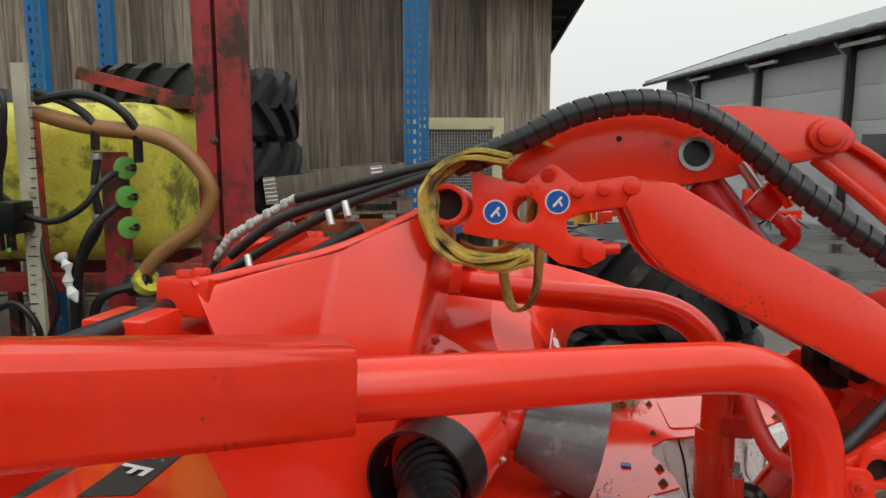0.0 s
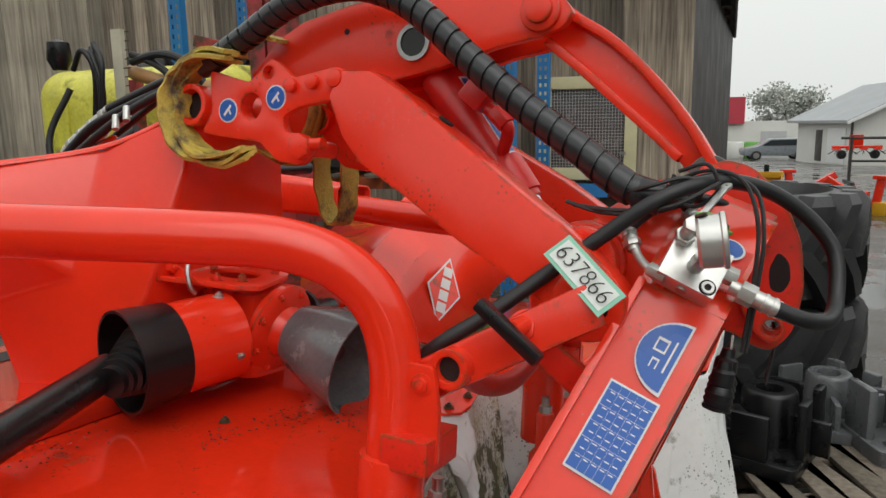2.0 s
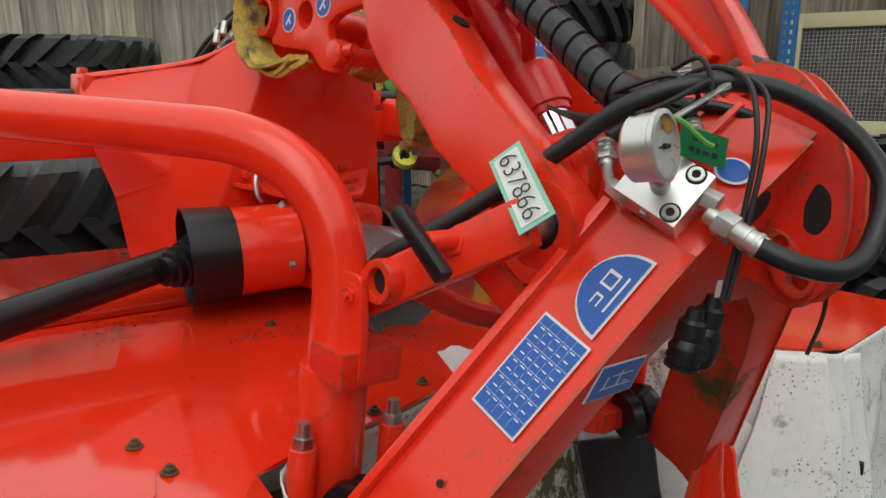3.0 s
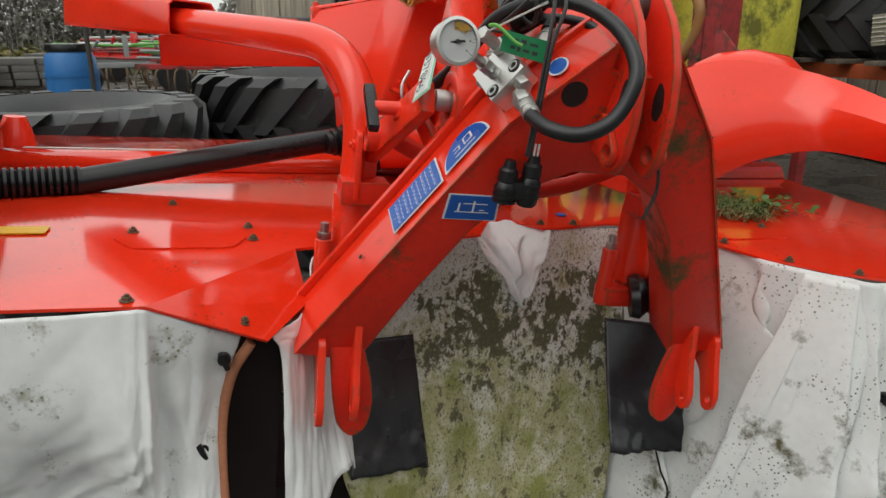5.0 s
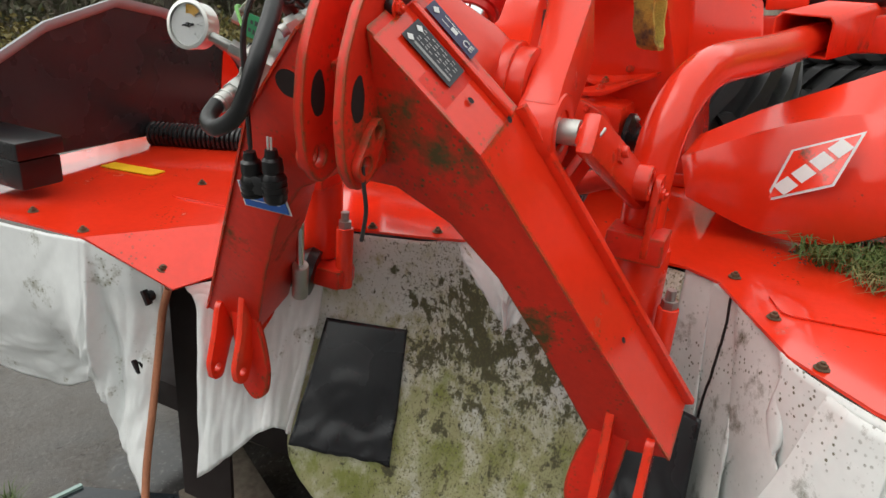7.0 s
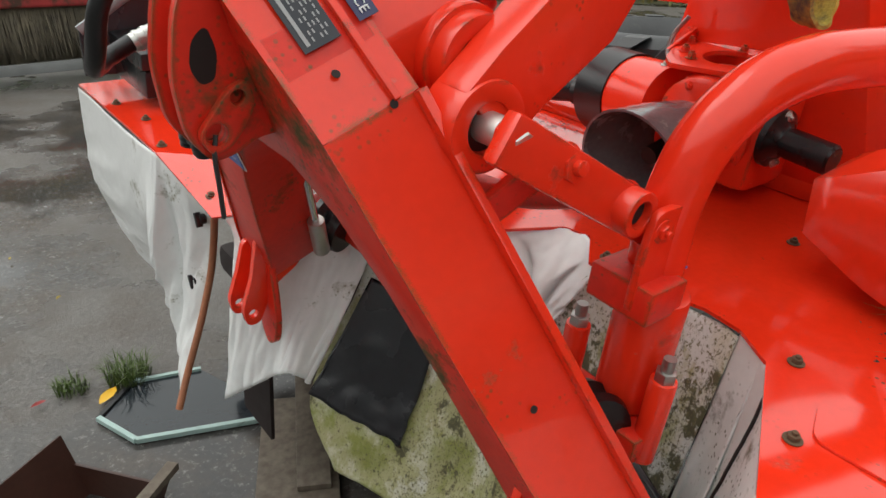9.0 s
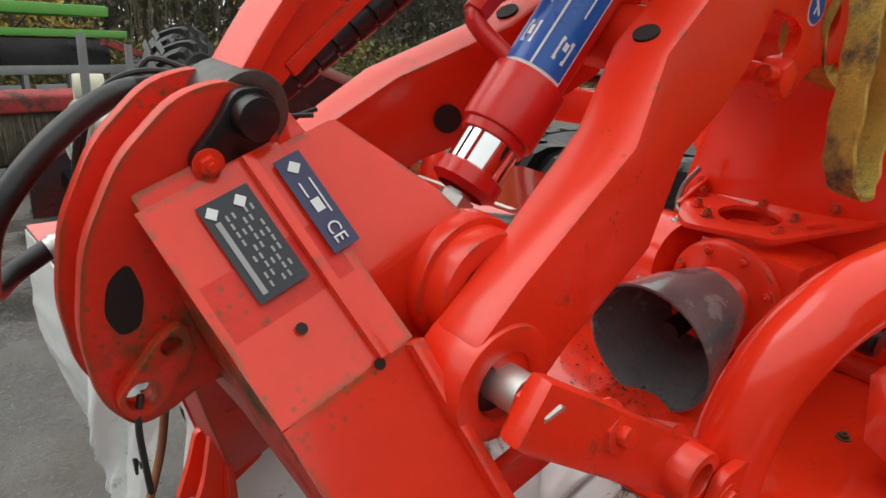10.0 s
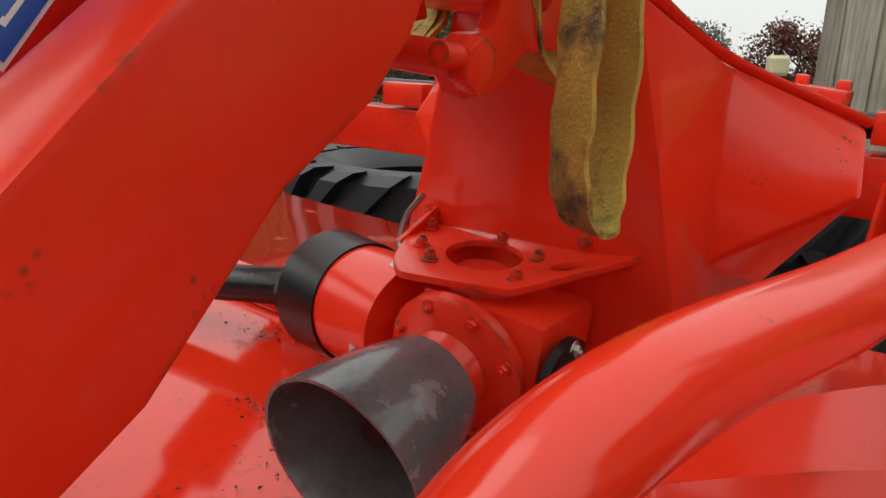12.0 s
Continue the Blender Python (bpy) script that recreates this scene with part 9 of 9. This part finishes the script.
    bars(c[::-1], [(0.2, 0.3, 0.25, 0.4), (0.35, 0.42, 0.2, 0.4), (0.48, 0.62, 0.25, 0.38), (0.68, 0.8, 0.22, 0.4), (0.25, 0.34, 0.6, 0.75), (0.4, 0.52, 0.58, 0.78), (0.6, 0.78, 0.6, 0.72)], INK, tag, "writing", 0.002)
    part("tag_tie", tube(smooth_path([t0 + V(-0.006, -0.012, 0.0), t0 + V(0.012, -0.004, 0.0), t0 + V(0.03, 0.02, -0.02), t0 + V(0.036, 0.03, -0.024)], 4), 0.003, 6), GREEN_PAINT, tag)
    # side port with the looped hose, and the elbow feeding the block
    fitting((0.445, -0.180, 1.226), (0.381, -0.182, 1.253), 0.0125, block)
    part("port_nut", cylinder(at(1.0, 0.7, -0.018), at(1.22, 0.72, -0.018), 0.0135, 6), ZINC, block, bevel=0.0008)
    fitting((0.237, -0.175, 1.322), (0.250, -0.187, 1.293), 0.0105, block)
    part("elbow", tube(smooth_path([(0.249, -0.185, 1.299), (0.258, -0.194, 1.285), (0.274, -0.208, 1.272), (0.291, -0.217, 1.266)], 5), 0.0065, 12), ZINC, block)
    part("elbow_nut", cylinder((0.276, -0.210, 1.271), (0.302, -0.217, 1.260), 0.011, 6), ZINC, block, bevel=0.0008)
    fitting((0.31, -0.114, 1.352), (0.345, -0.149, 1.322), 0.011, block)


BRIGHT_ALU = material("machined_aluminium", (0.66, 0.66, 0.63), 0.34, metal=0.85, vary=0.06, scale=12, bump=0.03, dirt=(0.25, 0.23, 0.18), dirt_amount=0.05, dirt_scale=12)
OCHRE_DIAL = material("ochre_dial_print", (0.60, 0.33, 0.05), 0.5, vary=0.05)
GLASS = bpy.data.materials.new("clear_gauge_glass")
GLASS.use_nodes = True
gb = GLASS.node_tree.nodes["Principled BSDF"]
gb.inputs["Transmission Weight"].default_value, gb.inputs["Roughness"].default_value, gb.inputs["IOR"].default_value = 1.0, 0.02, 1.2
valve_block()

# looped feed hose, from the block round and back over the arm
hose([(0.441, -0.184, 1.228), (0.480, -0.166, 1.214), (0.507, -0.126, 1.213), (0.515, -0.082, 1.242), (0.508, -0.058, 1.305), (0.465, -0.068, 1.358), (0.405, -0.103, 1.392), (0.345, -0.148, 1.396),
      (0.281, -0.194, 1.368), (0.209, -0.214, 1.312), (0.143, -0.236, 1.258), (0.066, -0.282, 1.191), (0.0, -0.318, 1.14), (-0.06, -0.308, 1.08)], 0.0115, "feed_hose", label="black hydraulic hose looped over the frame")

# spiral-wrapped main hose over the lift beam
MAIN = [(-0.77, -0.10, 1.565), (-0.65, -0.115, 1.612), (-0.55, -0.125, 1.655), (-0.43, -0.13, 1.712), (-0.31, -0.132, 1.731), (-0.22, -0.134, 1.713), (-0.14, -0.137, 1.667), (-0.04, -0.14, 1.582), (0.06, -0.143, 1.504), (0.15, -0.147, 1.440), (0.225, -0.152, 1.386), (0.275, -0.150, 1.368)]
main_pts = smooth_path(MAIN, 10)
main_hose = part("main_hose", tube(main_pts[8:], 0.0205, 16), SPIRAL, mower, "thick black hose in a spiral guard")


def spiral_guard():
    """A flat band wound round the hose, with gaps between its turns."""
    bm = bmesh.new()
    pts = main_pts[10:-4]
    length = [0.0]
    for a, b in zip(pts, pts[1:]):
        length.append(length[-1] + (b - a).length)
    pitch, steps = 0.030, 20
    n = int(length[-1] / pitch * steps)
    rows = []
    for k in range(n + 1):
        s = length[-1] * k / n
        i = max(j for j in range(len(length)) if length[j] <= s + 1e-9)
        i = min(i, len(pts) - 2)
        t = (pts[i + 1] - pts[i]).normalized()
        c = pts[i] + t * (s - length[i])
        side = V(0, 1, 0)
        up = t.cross(side).normalized()
        side = up.cross(t)
        ang = 2 * math.pi * k / steps
        rad = math.cos(ang) * side + math.sin(ang) * up
        rows.append([bm.verts.new(c + rad * r + t * w) for r, w in ((0.0203, -0.0125), (0.0250, -0.0120), (0.0255, 0.0), (0.0250, 0.0120), (0.0203, 0.0125))])
    for p, q in zip(rows, rows[1:]):
        for j in range(4):
            bm.faces.new((p[j], p[j + 1], q[j + 1], q[j]))
    part("spiral_wrap", bm, SPIRAL, main_hose, "black plastic spiral wrap", smooth=40)
    part("sleeve_end", cylinder(main_pts[-8], main_pts[-1] + V(0.004, 0, 0), 0.0255, 20), BLACK, main_hose, "black tape sleeve", bevel=0.003)


spiral_guard()
for path, r in (([(0.28, -0.127, 1.368), (0.262, -0.144, 1.352), (0.248, -0.160, 1.338), (0.239, -0.171, 1.326)], 0.0095),
                ([(0.27, -0.122, 1.374), (0.30, -0.112, 1.368), (0.315, -0.122, 1.354)], 0.010),
                ([(0.25, -0.122, 1.372), (0.31, -0.082, 1.375), (0.36, -0.052, 1.36), (0.33, -0.032, 1.32)], 0.008)):
    hose(path, r, label="short black branch hose")
# thin electric cables, coiled at the crown and hanging to the plug
for path in ([(0.27, -0.132, 1.38), (0.33, -0.137, 1.412), (0.385, -0.147, 1.40), (0.41, -0.157, 1.34), (0.410, -0.160, 1.26), (0.402, -0.162, 1.16)],
             [(0.27, -0.122, 1.378), (0.34, -0.122, 1.408), (0.40, -0.134, 1.39), (0.418, -0.154, 1.33), (0.415, -0.157, 1.25), (0.406, -0.159, 1.16)],
             [(0.20, -0.152, 1.37), (0.26, -0.182, 1.385), (0.315, -0.172, 1.40), (0.33, -0.142, 1.375), (0.27, -0.152, 1.35), (0.20, -0.172, 1.345), (0.14, -0.172, 1.36)],
             [(0.30, -0.152, 1.41), (0.34, -0.167, 1.42), (0.355, -0.162, 1.385), (0.325, -0.152, 1.36), (0.29, -0.162, 1.375), (0.295, -0.162, 1.405)],
             [(0.15, -0.162, 1.355), (0.23, -0.192, 1.35), (0.30, -0.192, 1.36), (0.36, -0.177, 1.395)]):
    hose(path, 0.0032, "cable", INK, label="thin black cable", n=6, seg=7)


def plug():
    """Two black connectors hanging on their cables before the leg."""
    for dx, l, u, h in ((0.0, -0.140, 1.155, 0.075), (0.0, -0.180, 1.145, 0.06)):
        p = V(0.383 + dx, l, u)
        bm = lathe([(0.001, 0.004), (0.009, 0.004), (0.011, -0.008), (0.0155, -0.012), (0.0165, -0.03), (0.014, -0.032), (0.0185, -0.04), (0.0185, -h), (0.015, -h - 0.006), (0.001, -h - 0.006)], p, (0.12, 0.0, 1), 20, close=False)
        c = part("plug", bm, BLACK, mower, "black cable plug")
        for k in range(3):
            part("collar", ring(p - V(0.12, 0, 1).normalized() * (0.044 + k * 0.010), (0.12, 0, 1), 0.0198, 0.016, 0.004, 20), BLACK, c)
    part("plug_bridge", box((0.03, 0.05, 0.03), Matrix.Translation((0.377, -0.162, 1.10))), BLACK, mower, bevel=0.006)
    for dy in (-0.003, 0.003):
        part("wire_end", cylinder((0.386, -0.140 + dy, 1.158), (0.387, -0.140 + dy, 1.178), 0.0018, 6), PAPER, mower)


plug()

# hoses and couplings along the tower's rim
for path, r in (([(-0.66, -0.09, 1.622), (-0.767, -0.08, 1.599), (-0.842, -0.08, 1.580), (-0.93, -0.07, 1.558), (-1.03, -0.055, 1.534)], 0.011),
                ([(-0.66, -0.09, 1.612), (-0.767, -0.08, 1.585), (-0.93, -0.08, 1.535), (-1.046, -0.08, 1.494), (-1.116, -0.08, 1.449), (-1.17, -0.08, 1.405)], 0.011),
                ([(-0.66, -0.11, 1.606), (-0.751, -0.10, 1.578), (-0.892, -0.10, 1.527), (-0.948, -0.10, 1.500), (-1.038, -0.10, 1.451), (-1.142, -0.10, 1.388), (-1.22, -0.10, 1.345)], 0.010),
                ([(-0.66, -0.10, 1.632), (-0.76, -0.06, 1.604), (-0.9, -0.02, 1.56), (-1.0, 0.0, 1.52), (-1.1, 0.0, 1.46)], 0.009),
                ([(-1.214, -0.05, 1.398), (-1.232, -0.055, 1.368), (-1.22, -0.07, 1.350), (-1.15, -0.09, 1.385)], 0.008)):
    hose(path, r, label="black hydraulic hose along the tower")
hose([(-1.34, -0.14, 1.242), (-1.2, -0.135, 1.302), (-1.058, -0.128, 1.367), (-0.95, -0.122, 1.425), (-0.86, -0.115, 1.475)], 0.014, label="thick black hose beside the tower rim")
line = [V(-1.030, -0.05, 1.536), V(-1.069, -0.05, 1.513), V(-1.110, -0.05, 1.489), V(-1.147, -0.05, 1.467), V(-1.185, -0.05, 1.442), V(-1.216, -0.05, 1.394)]
for p, q in zip(line, line[1:]):
    fitting(p, q, 0.0115, mower)
fitting((-1.05, -0.03, 1.495), (-1.0, -0.03, 1.515), 0.010, mower)
fitting((-1.08, -0.06, 1.46), (-1.03, -0.06, 1.478), 0.009, mower)
for f, l, u in ((-0.927, -0.12, 1.478), (-0.892, -0.12, 1.497), (-1.104, -0.12, 1.378)):
    part("hose_guide", cylinder((f, l, u), (f - 0.012, l + 0.01, u + 0.032), 0.008, 14), ZINC, mower, "zinc guide pin", bevel=0.001)
part("hose_bracket", plate(rounded([(-1.16, 1.36), (-1.0, 1.455), (-1.03, 1.475), (-1.17, 1.41)], 0.01), (0, 0.006, 0), SIDE(-0.045)), RED, mower)

# strut rod beside the left leg
part("strut_rod", cylinder((0.10, -0.30, 0.80), (0.185, -0.235, 1.05), 0.008, 14), CHROME, mower, "bright steel strut rod")
part("strut_sleeve", cylinder((0.085, -0.312, 0.755), (0.113, -0.29, 0.84), 0.017, 16), ZINC, mower, bevel=0.003)


def stock_tag():
    A, B, C2, D = (q + V(0.002, -0.016, 0.005) for q in (V(0.141, -0.260, 1.279), V(0.173, -0.246, 1.308), V(0.263, -0.278, 1.234), V(0.232, -0.298, 1.205)))
    t = thing("stock_tag", "white paper tag with a mint border, tied to a hose", "tag", MOWER_M)
    c = [A, D, C2, B]
    part("card", decal(c, MINT, "tmp", None).data, MINT, t, "mint green card")
    bpy.data.objects.remove(bpy.data.objects["tmp"])
    inner = [quad_at(c, u, v) for u, v in ((0.05, 0.12), (0.95, 0.12), (0.95, 0.88), (0.05, 0.88))]
    n = (D - A).cross(B - A).normalized()
    inner = [p + n * 0.0012 for p in inner]
    part("paper", decal(inner, PAPER, "tmp", None).data, PAPER, t, "white paper field")
    bpy.data.objects.remove(bpy.data.objects["tmp"])
    m = axes(quad_at(c, 0.5, 0.5) + n * 0.0058, D - A, B - A)
    lettering("637866", 0.036, m @ Matrix.Scale(0.98, 4), INK, t, "number", 0.0003, 0.12, -0.0006)
    return t


stock_tag()

# ---- yellow sling ----


def ribbon(path, width, thick, across, n=8, twist=0.0):
    """A flat webbing band with ribbed edges along a path."""
    pts = smooth_path(path, n)
    bm = bmesh.new()
    rows = []
    for i, p in enumerate(pts):
        t = (pts[min(i + 1, len(pts) - 1)] - pts[max(i - 1, 0)]).normalized()
        w = Vector(across)
        w = (w - t * w.dot(t)).normalized()
        w = Matrix.Rotation(twist * i / len(pts), 3, t) @ w
        n2 = t.cross(w)
        prof = [(-0.5, -0.5), (-0.3, -0.7), (-0.1, -0.45), (0.1, -0.7), (0.3, -0.45), (0.5, -0.5), (0.5, 0.5), (0.3, 0.45), (0.1, 0.7), (-0.1, 0.45), (-0.3, 0.7), (-0.5, 0.5)]
        wob = 1 + 0.08 * math.sin(i * 0.9)
        rows.append([bm.verts.new(p + w * width * a * wob + n2 * thick * b) for a, b in prof])
    k = len(rows[0])
    for p, q in zip(rows, rows[1:]):
        for j in range(k):
            bm.faces.new((p[j], p[(j + 1) % k], q[(j + 1) % k], q[j]))
    bm.faces.new(rows[0][::-1])
    bm.faces.new(rows[-1])
    return bm


def sling():
    t = thing("lifting_sling", "yellow webbing sling wound round the cross tube and hanging down", "strap", MOWER_M)
    left = [(-0.56, 1.622), (-0.625, 1.628), (-0.682, 1.612), (-0.716, 1.572), (-0.722, 1.527), (-0.712, 1.478), (-0.676, 1.436), (-0.625, 1.414), (-0.565, 1.412), (-0.515, 1.430)]
    ctr = V(-0.62, 0, 1.522)
    for k, (s, l, w) in enumerate(((1.02, -0.150, 0.040), (0.97, -0.135, 0.046), (0.92, -0.148, 0.030), (0.88, -0.128, 0.036))):
        pts = [V(ctr.x + (f - ctr.x) * s + 0.004 * math.sin(3 * j + k), l + 0.010 * math.sin(k * 2 + j), ctr.z + (u - ctr.z) * s + 0.004 * math.sin(2 * j + 2 * k)) for j, (f, u) in enumerate(left)]
        part("wrap", ribbon(pts, w, 0.0075, V(0.18, 1, 0.1), 8, 0.5 - 0.25 * k), STRAP, t, "yellow webbing turn")
    # turns on the other side
    for k in range(3):
        l = 0.075 + k * 0.022
        r = 0.098 + 0.006 * k
        pts = [(-0.625 + r * math.cos(a), l + 0.006 * math.sin(3 * a), 1.535 + r * 1.05 * math.sin(a)) for a in (radians(q) for q in range(95, -140, -22))]
        part("wrap", ribbon(pts, 0.030, 0.006, (0, 1, 0), 4), STRAP, t, "yellow webbing turn")
    over = [(-0.50, -0.12, 1.655), (-0.52, -0.04, 1.668), (-0.53, 0.04, 1.672), (-0.535, 0.105, 1.676), (-0.525, 0.150, 1.630), (-0.508, 0.178, 1.525), (-0.505, 0.190, 1.426), (-0.508, 0.198, 1.342), (-0.530, 0.210, 1.290),
            (-0.560, 0.218, 1.284), (-0.580, 0.212, 1.320), (-0.592, 0.202, 1.400), (-0.588, 0.192, 1.500), (-0.585, 0.165, 1.620), (-0.590, 0.13, 1.664), (-0.60, 0.06, 1.662)]
    part("hanging_band", ribbon(over, 0.050, 0.007, (0.30, 0.95, 0.0)), STRAP, t, "dirty yellow hanging band")


sling()

# ---- growth and mud on the cover ----
def on_mower(f, l, u, turn=0):
    return MOWER_M @ Matrix.Translation((f, l, u)) @ Matrix.Rotation(radians(turn), 4, "Z")


grass_tuft(0, 0, 0.10, 420, 0.062, 31, "grass_clump", "clump of long green grass growing on the cover", m=on_mower(-0.38, 0.71, deck_z(-0.38, 0.71)), lay=2.4)
grass_tuft(0, 0, 0.11, 420, 0.058, 32, "grass_clump", "clump of long green grass growing on the cover", m=on_mower(-0.33, 0.84, deck_z(-0.33, 0.84)), lay=2.6)
grass_tuft(0, 0, 0.09, 200, 0.045, 33, "grass_clump", "clump of long green grass growing on the cover", m=on_mower(-0.27, 0.80, deck_z(-0.27, 0.80)), mat=GRASS_DRY, lay=2.8)


def ivy_patch():
    r = random.Random(8)
    verts, faces = [], []
    for k in range(70):
        f, l = -0.31 + r.gauss(0, 0.05), 0.95 + r.gauss(0, 0.06)
        z = deck_z(f, l) + r.uniform(0.01, 0.05)
        s, a = r.uniform(0.008, 0.017), r.uniform(0, 6.28)
        tx, ty = r.gauss(0, 0.3), r.gauss(0, 0.3)
        i = len(verts)
        for q in range(6):
            b = a + q * math.pi / 3
            rr = s * (1.0 if q % 2 == 0 else 0.72)
            verts.append((f + rr * math.cos(b), l + rr * math.sin(b), z + rr * (tx * math.cos(b) + ty * math.sin(b))))
        faces.append(tuple(range(i, i + 6)))
    ob = part("ground_ivy", raw_mesh(verts, faces), IVY)
    ob.matrix_world = MOWER_M.copy()
    tagged(ob, "small round green ivy leaves on the cover", "ivy", kind="stuff")


ivy_patch()


def debris():
    """Wet leaf mould and grit lying on the cover."""
    r = random.Random(9)
    verts, faces = [], []
    spots = [(-0.36, 0.02, 0.06, 160), (-0.45, -0.06, 0.05, 140), (-0.50, -0.22, 0.03, 60), (-0.72, -0.9, 0.06, 160), (-0.72, -0.4, 0.06, 100), (-0.35, 0.62, 0.05, 80)]
    for f0, l0, sp, n in spots:
        for k in range(n):
            f, l = f0 + r.gauss(0, sp * 0.6), l0 + r.gauss(0, sp)
            if f > -0.24 and abs(l) < 0.42 or f > 0.2:
                continue
            s, a = r.uniform(0.001, 0.005), r.uniform(0, 6.28)
            z = deck_z(f, l) + 0.003
            i = len(verts)
            verts += [(f + s * math.cos(a), l + s * math.sin(a), z), (f - s * 0.4 * math.sin(a), l + s * 0.4 * math.cos(a), z + s * 0.5), (f - s * math.cos(a), l - s * math.sin(a), z), (f + s * 0.4 * math.sin(a), l - s * 0.4 * math.cos(a), z)]
            faces += [(i, i + 1, i + 2), (i, i + 2, i + 3)]
    ob = part("leaf_mould", raw_mesh(verts, faces), MOULD)
    ob.matrix_world = MOWER_M.copy()
    tagged(ob, "dark wet leaf mould and grit on the cover", "debris", kind="stuff")


debris()

# ---- wall planks, one by one ----


def clad(parent, m, length, mat, seed):
    pr = random.Random(seed)
    meshes = []
    for k in range(5):
        me = finish(box((0.198 - 0.008 * (k % 3), 0.022, 4.55), Matrix.Identity(4)), 0.004, 0)
        me.materials.append(mat)
        meshes.append(me)
    n = int(length / 0.168)
    turn = m.to_3x3().to_4x4() @ Matrix.Rotation(radians(-90), 4, "X")
    for k in range(n):
        x = (k + 0.5) * length / n
        ob = new("plank", meshes[pr.randrange(5)])
        ob.parent = parent
        p = m @ V(x + pr.uniform(-0.008, 0.008), 2.29, 0.034 if k % 2 else 0.008)
        ob.matrix_world = Matrix.Translation(p) @ turn @ Matrix.Rotation(pr.uniform(-0.01, 0.01), 4, "Z") @ Matrix.Rotation(pr.uniform(-0.003, 0.003), 4, "Y")


clad(wall_shed, FRONT_M, FRONT_LEN, PLANK, 3)
clad(wall_wing, WING_M, WING_LEN, PLANK_PALE, 4)
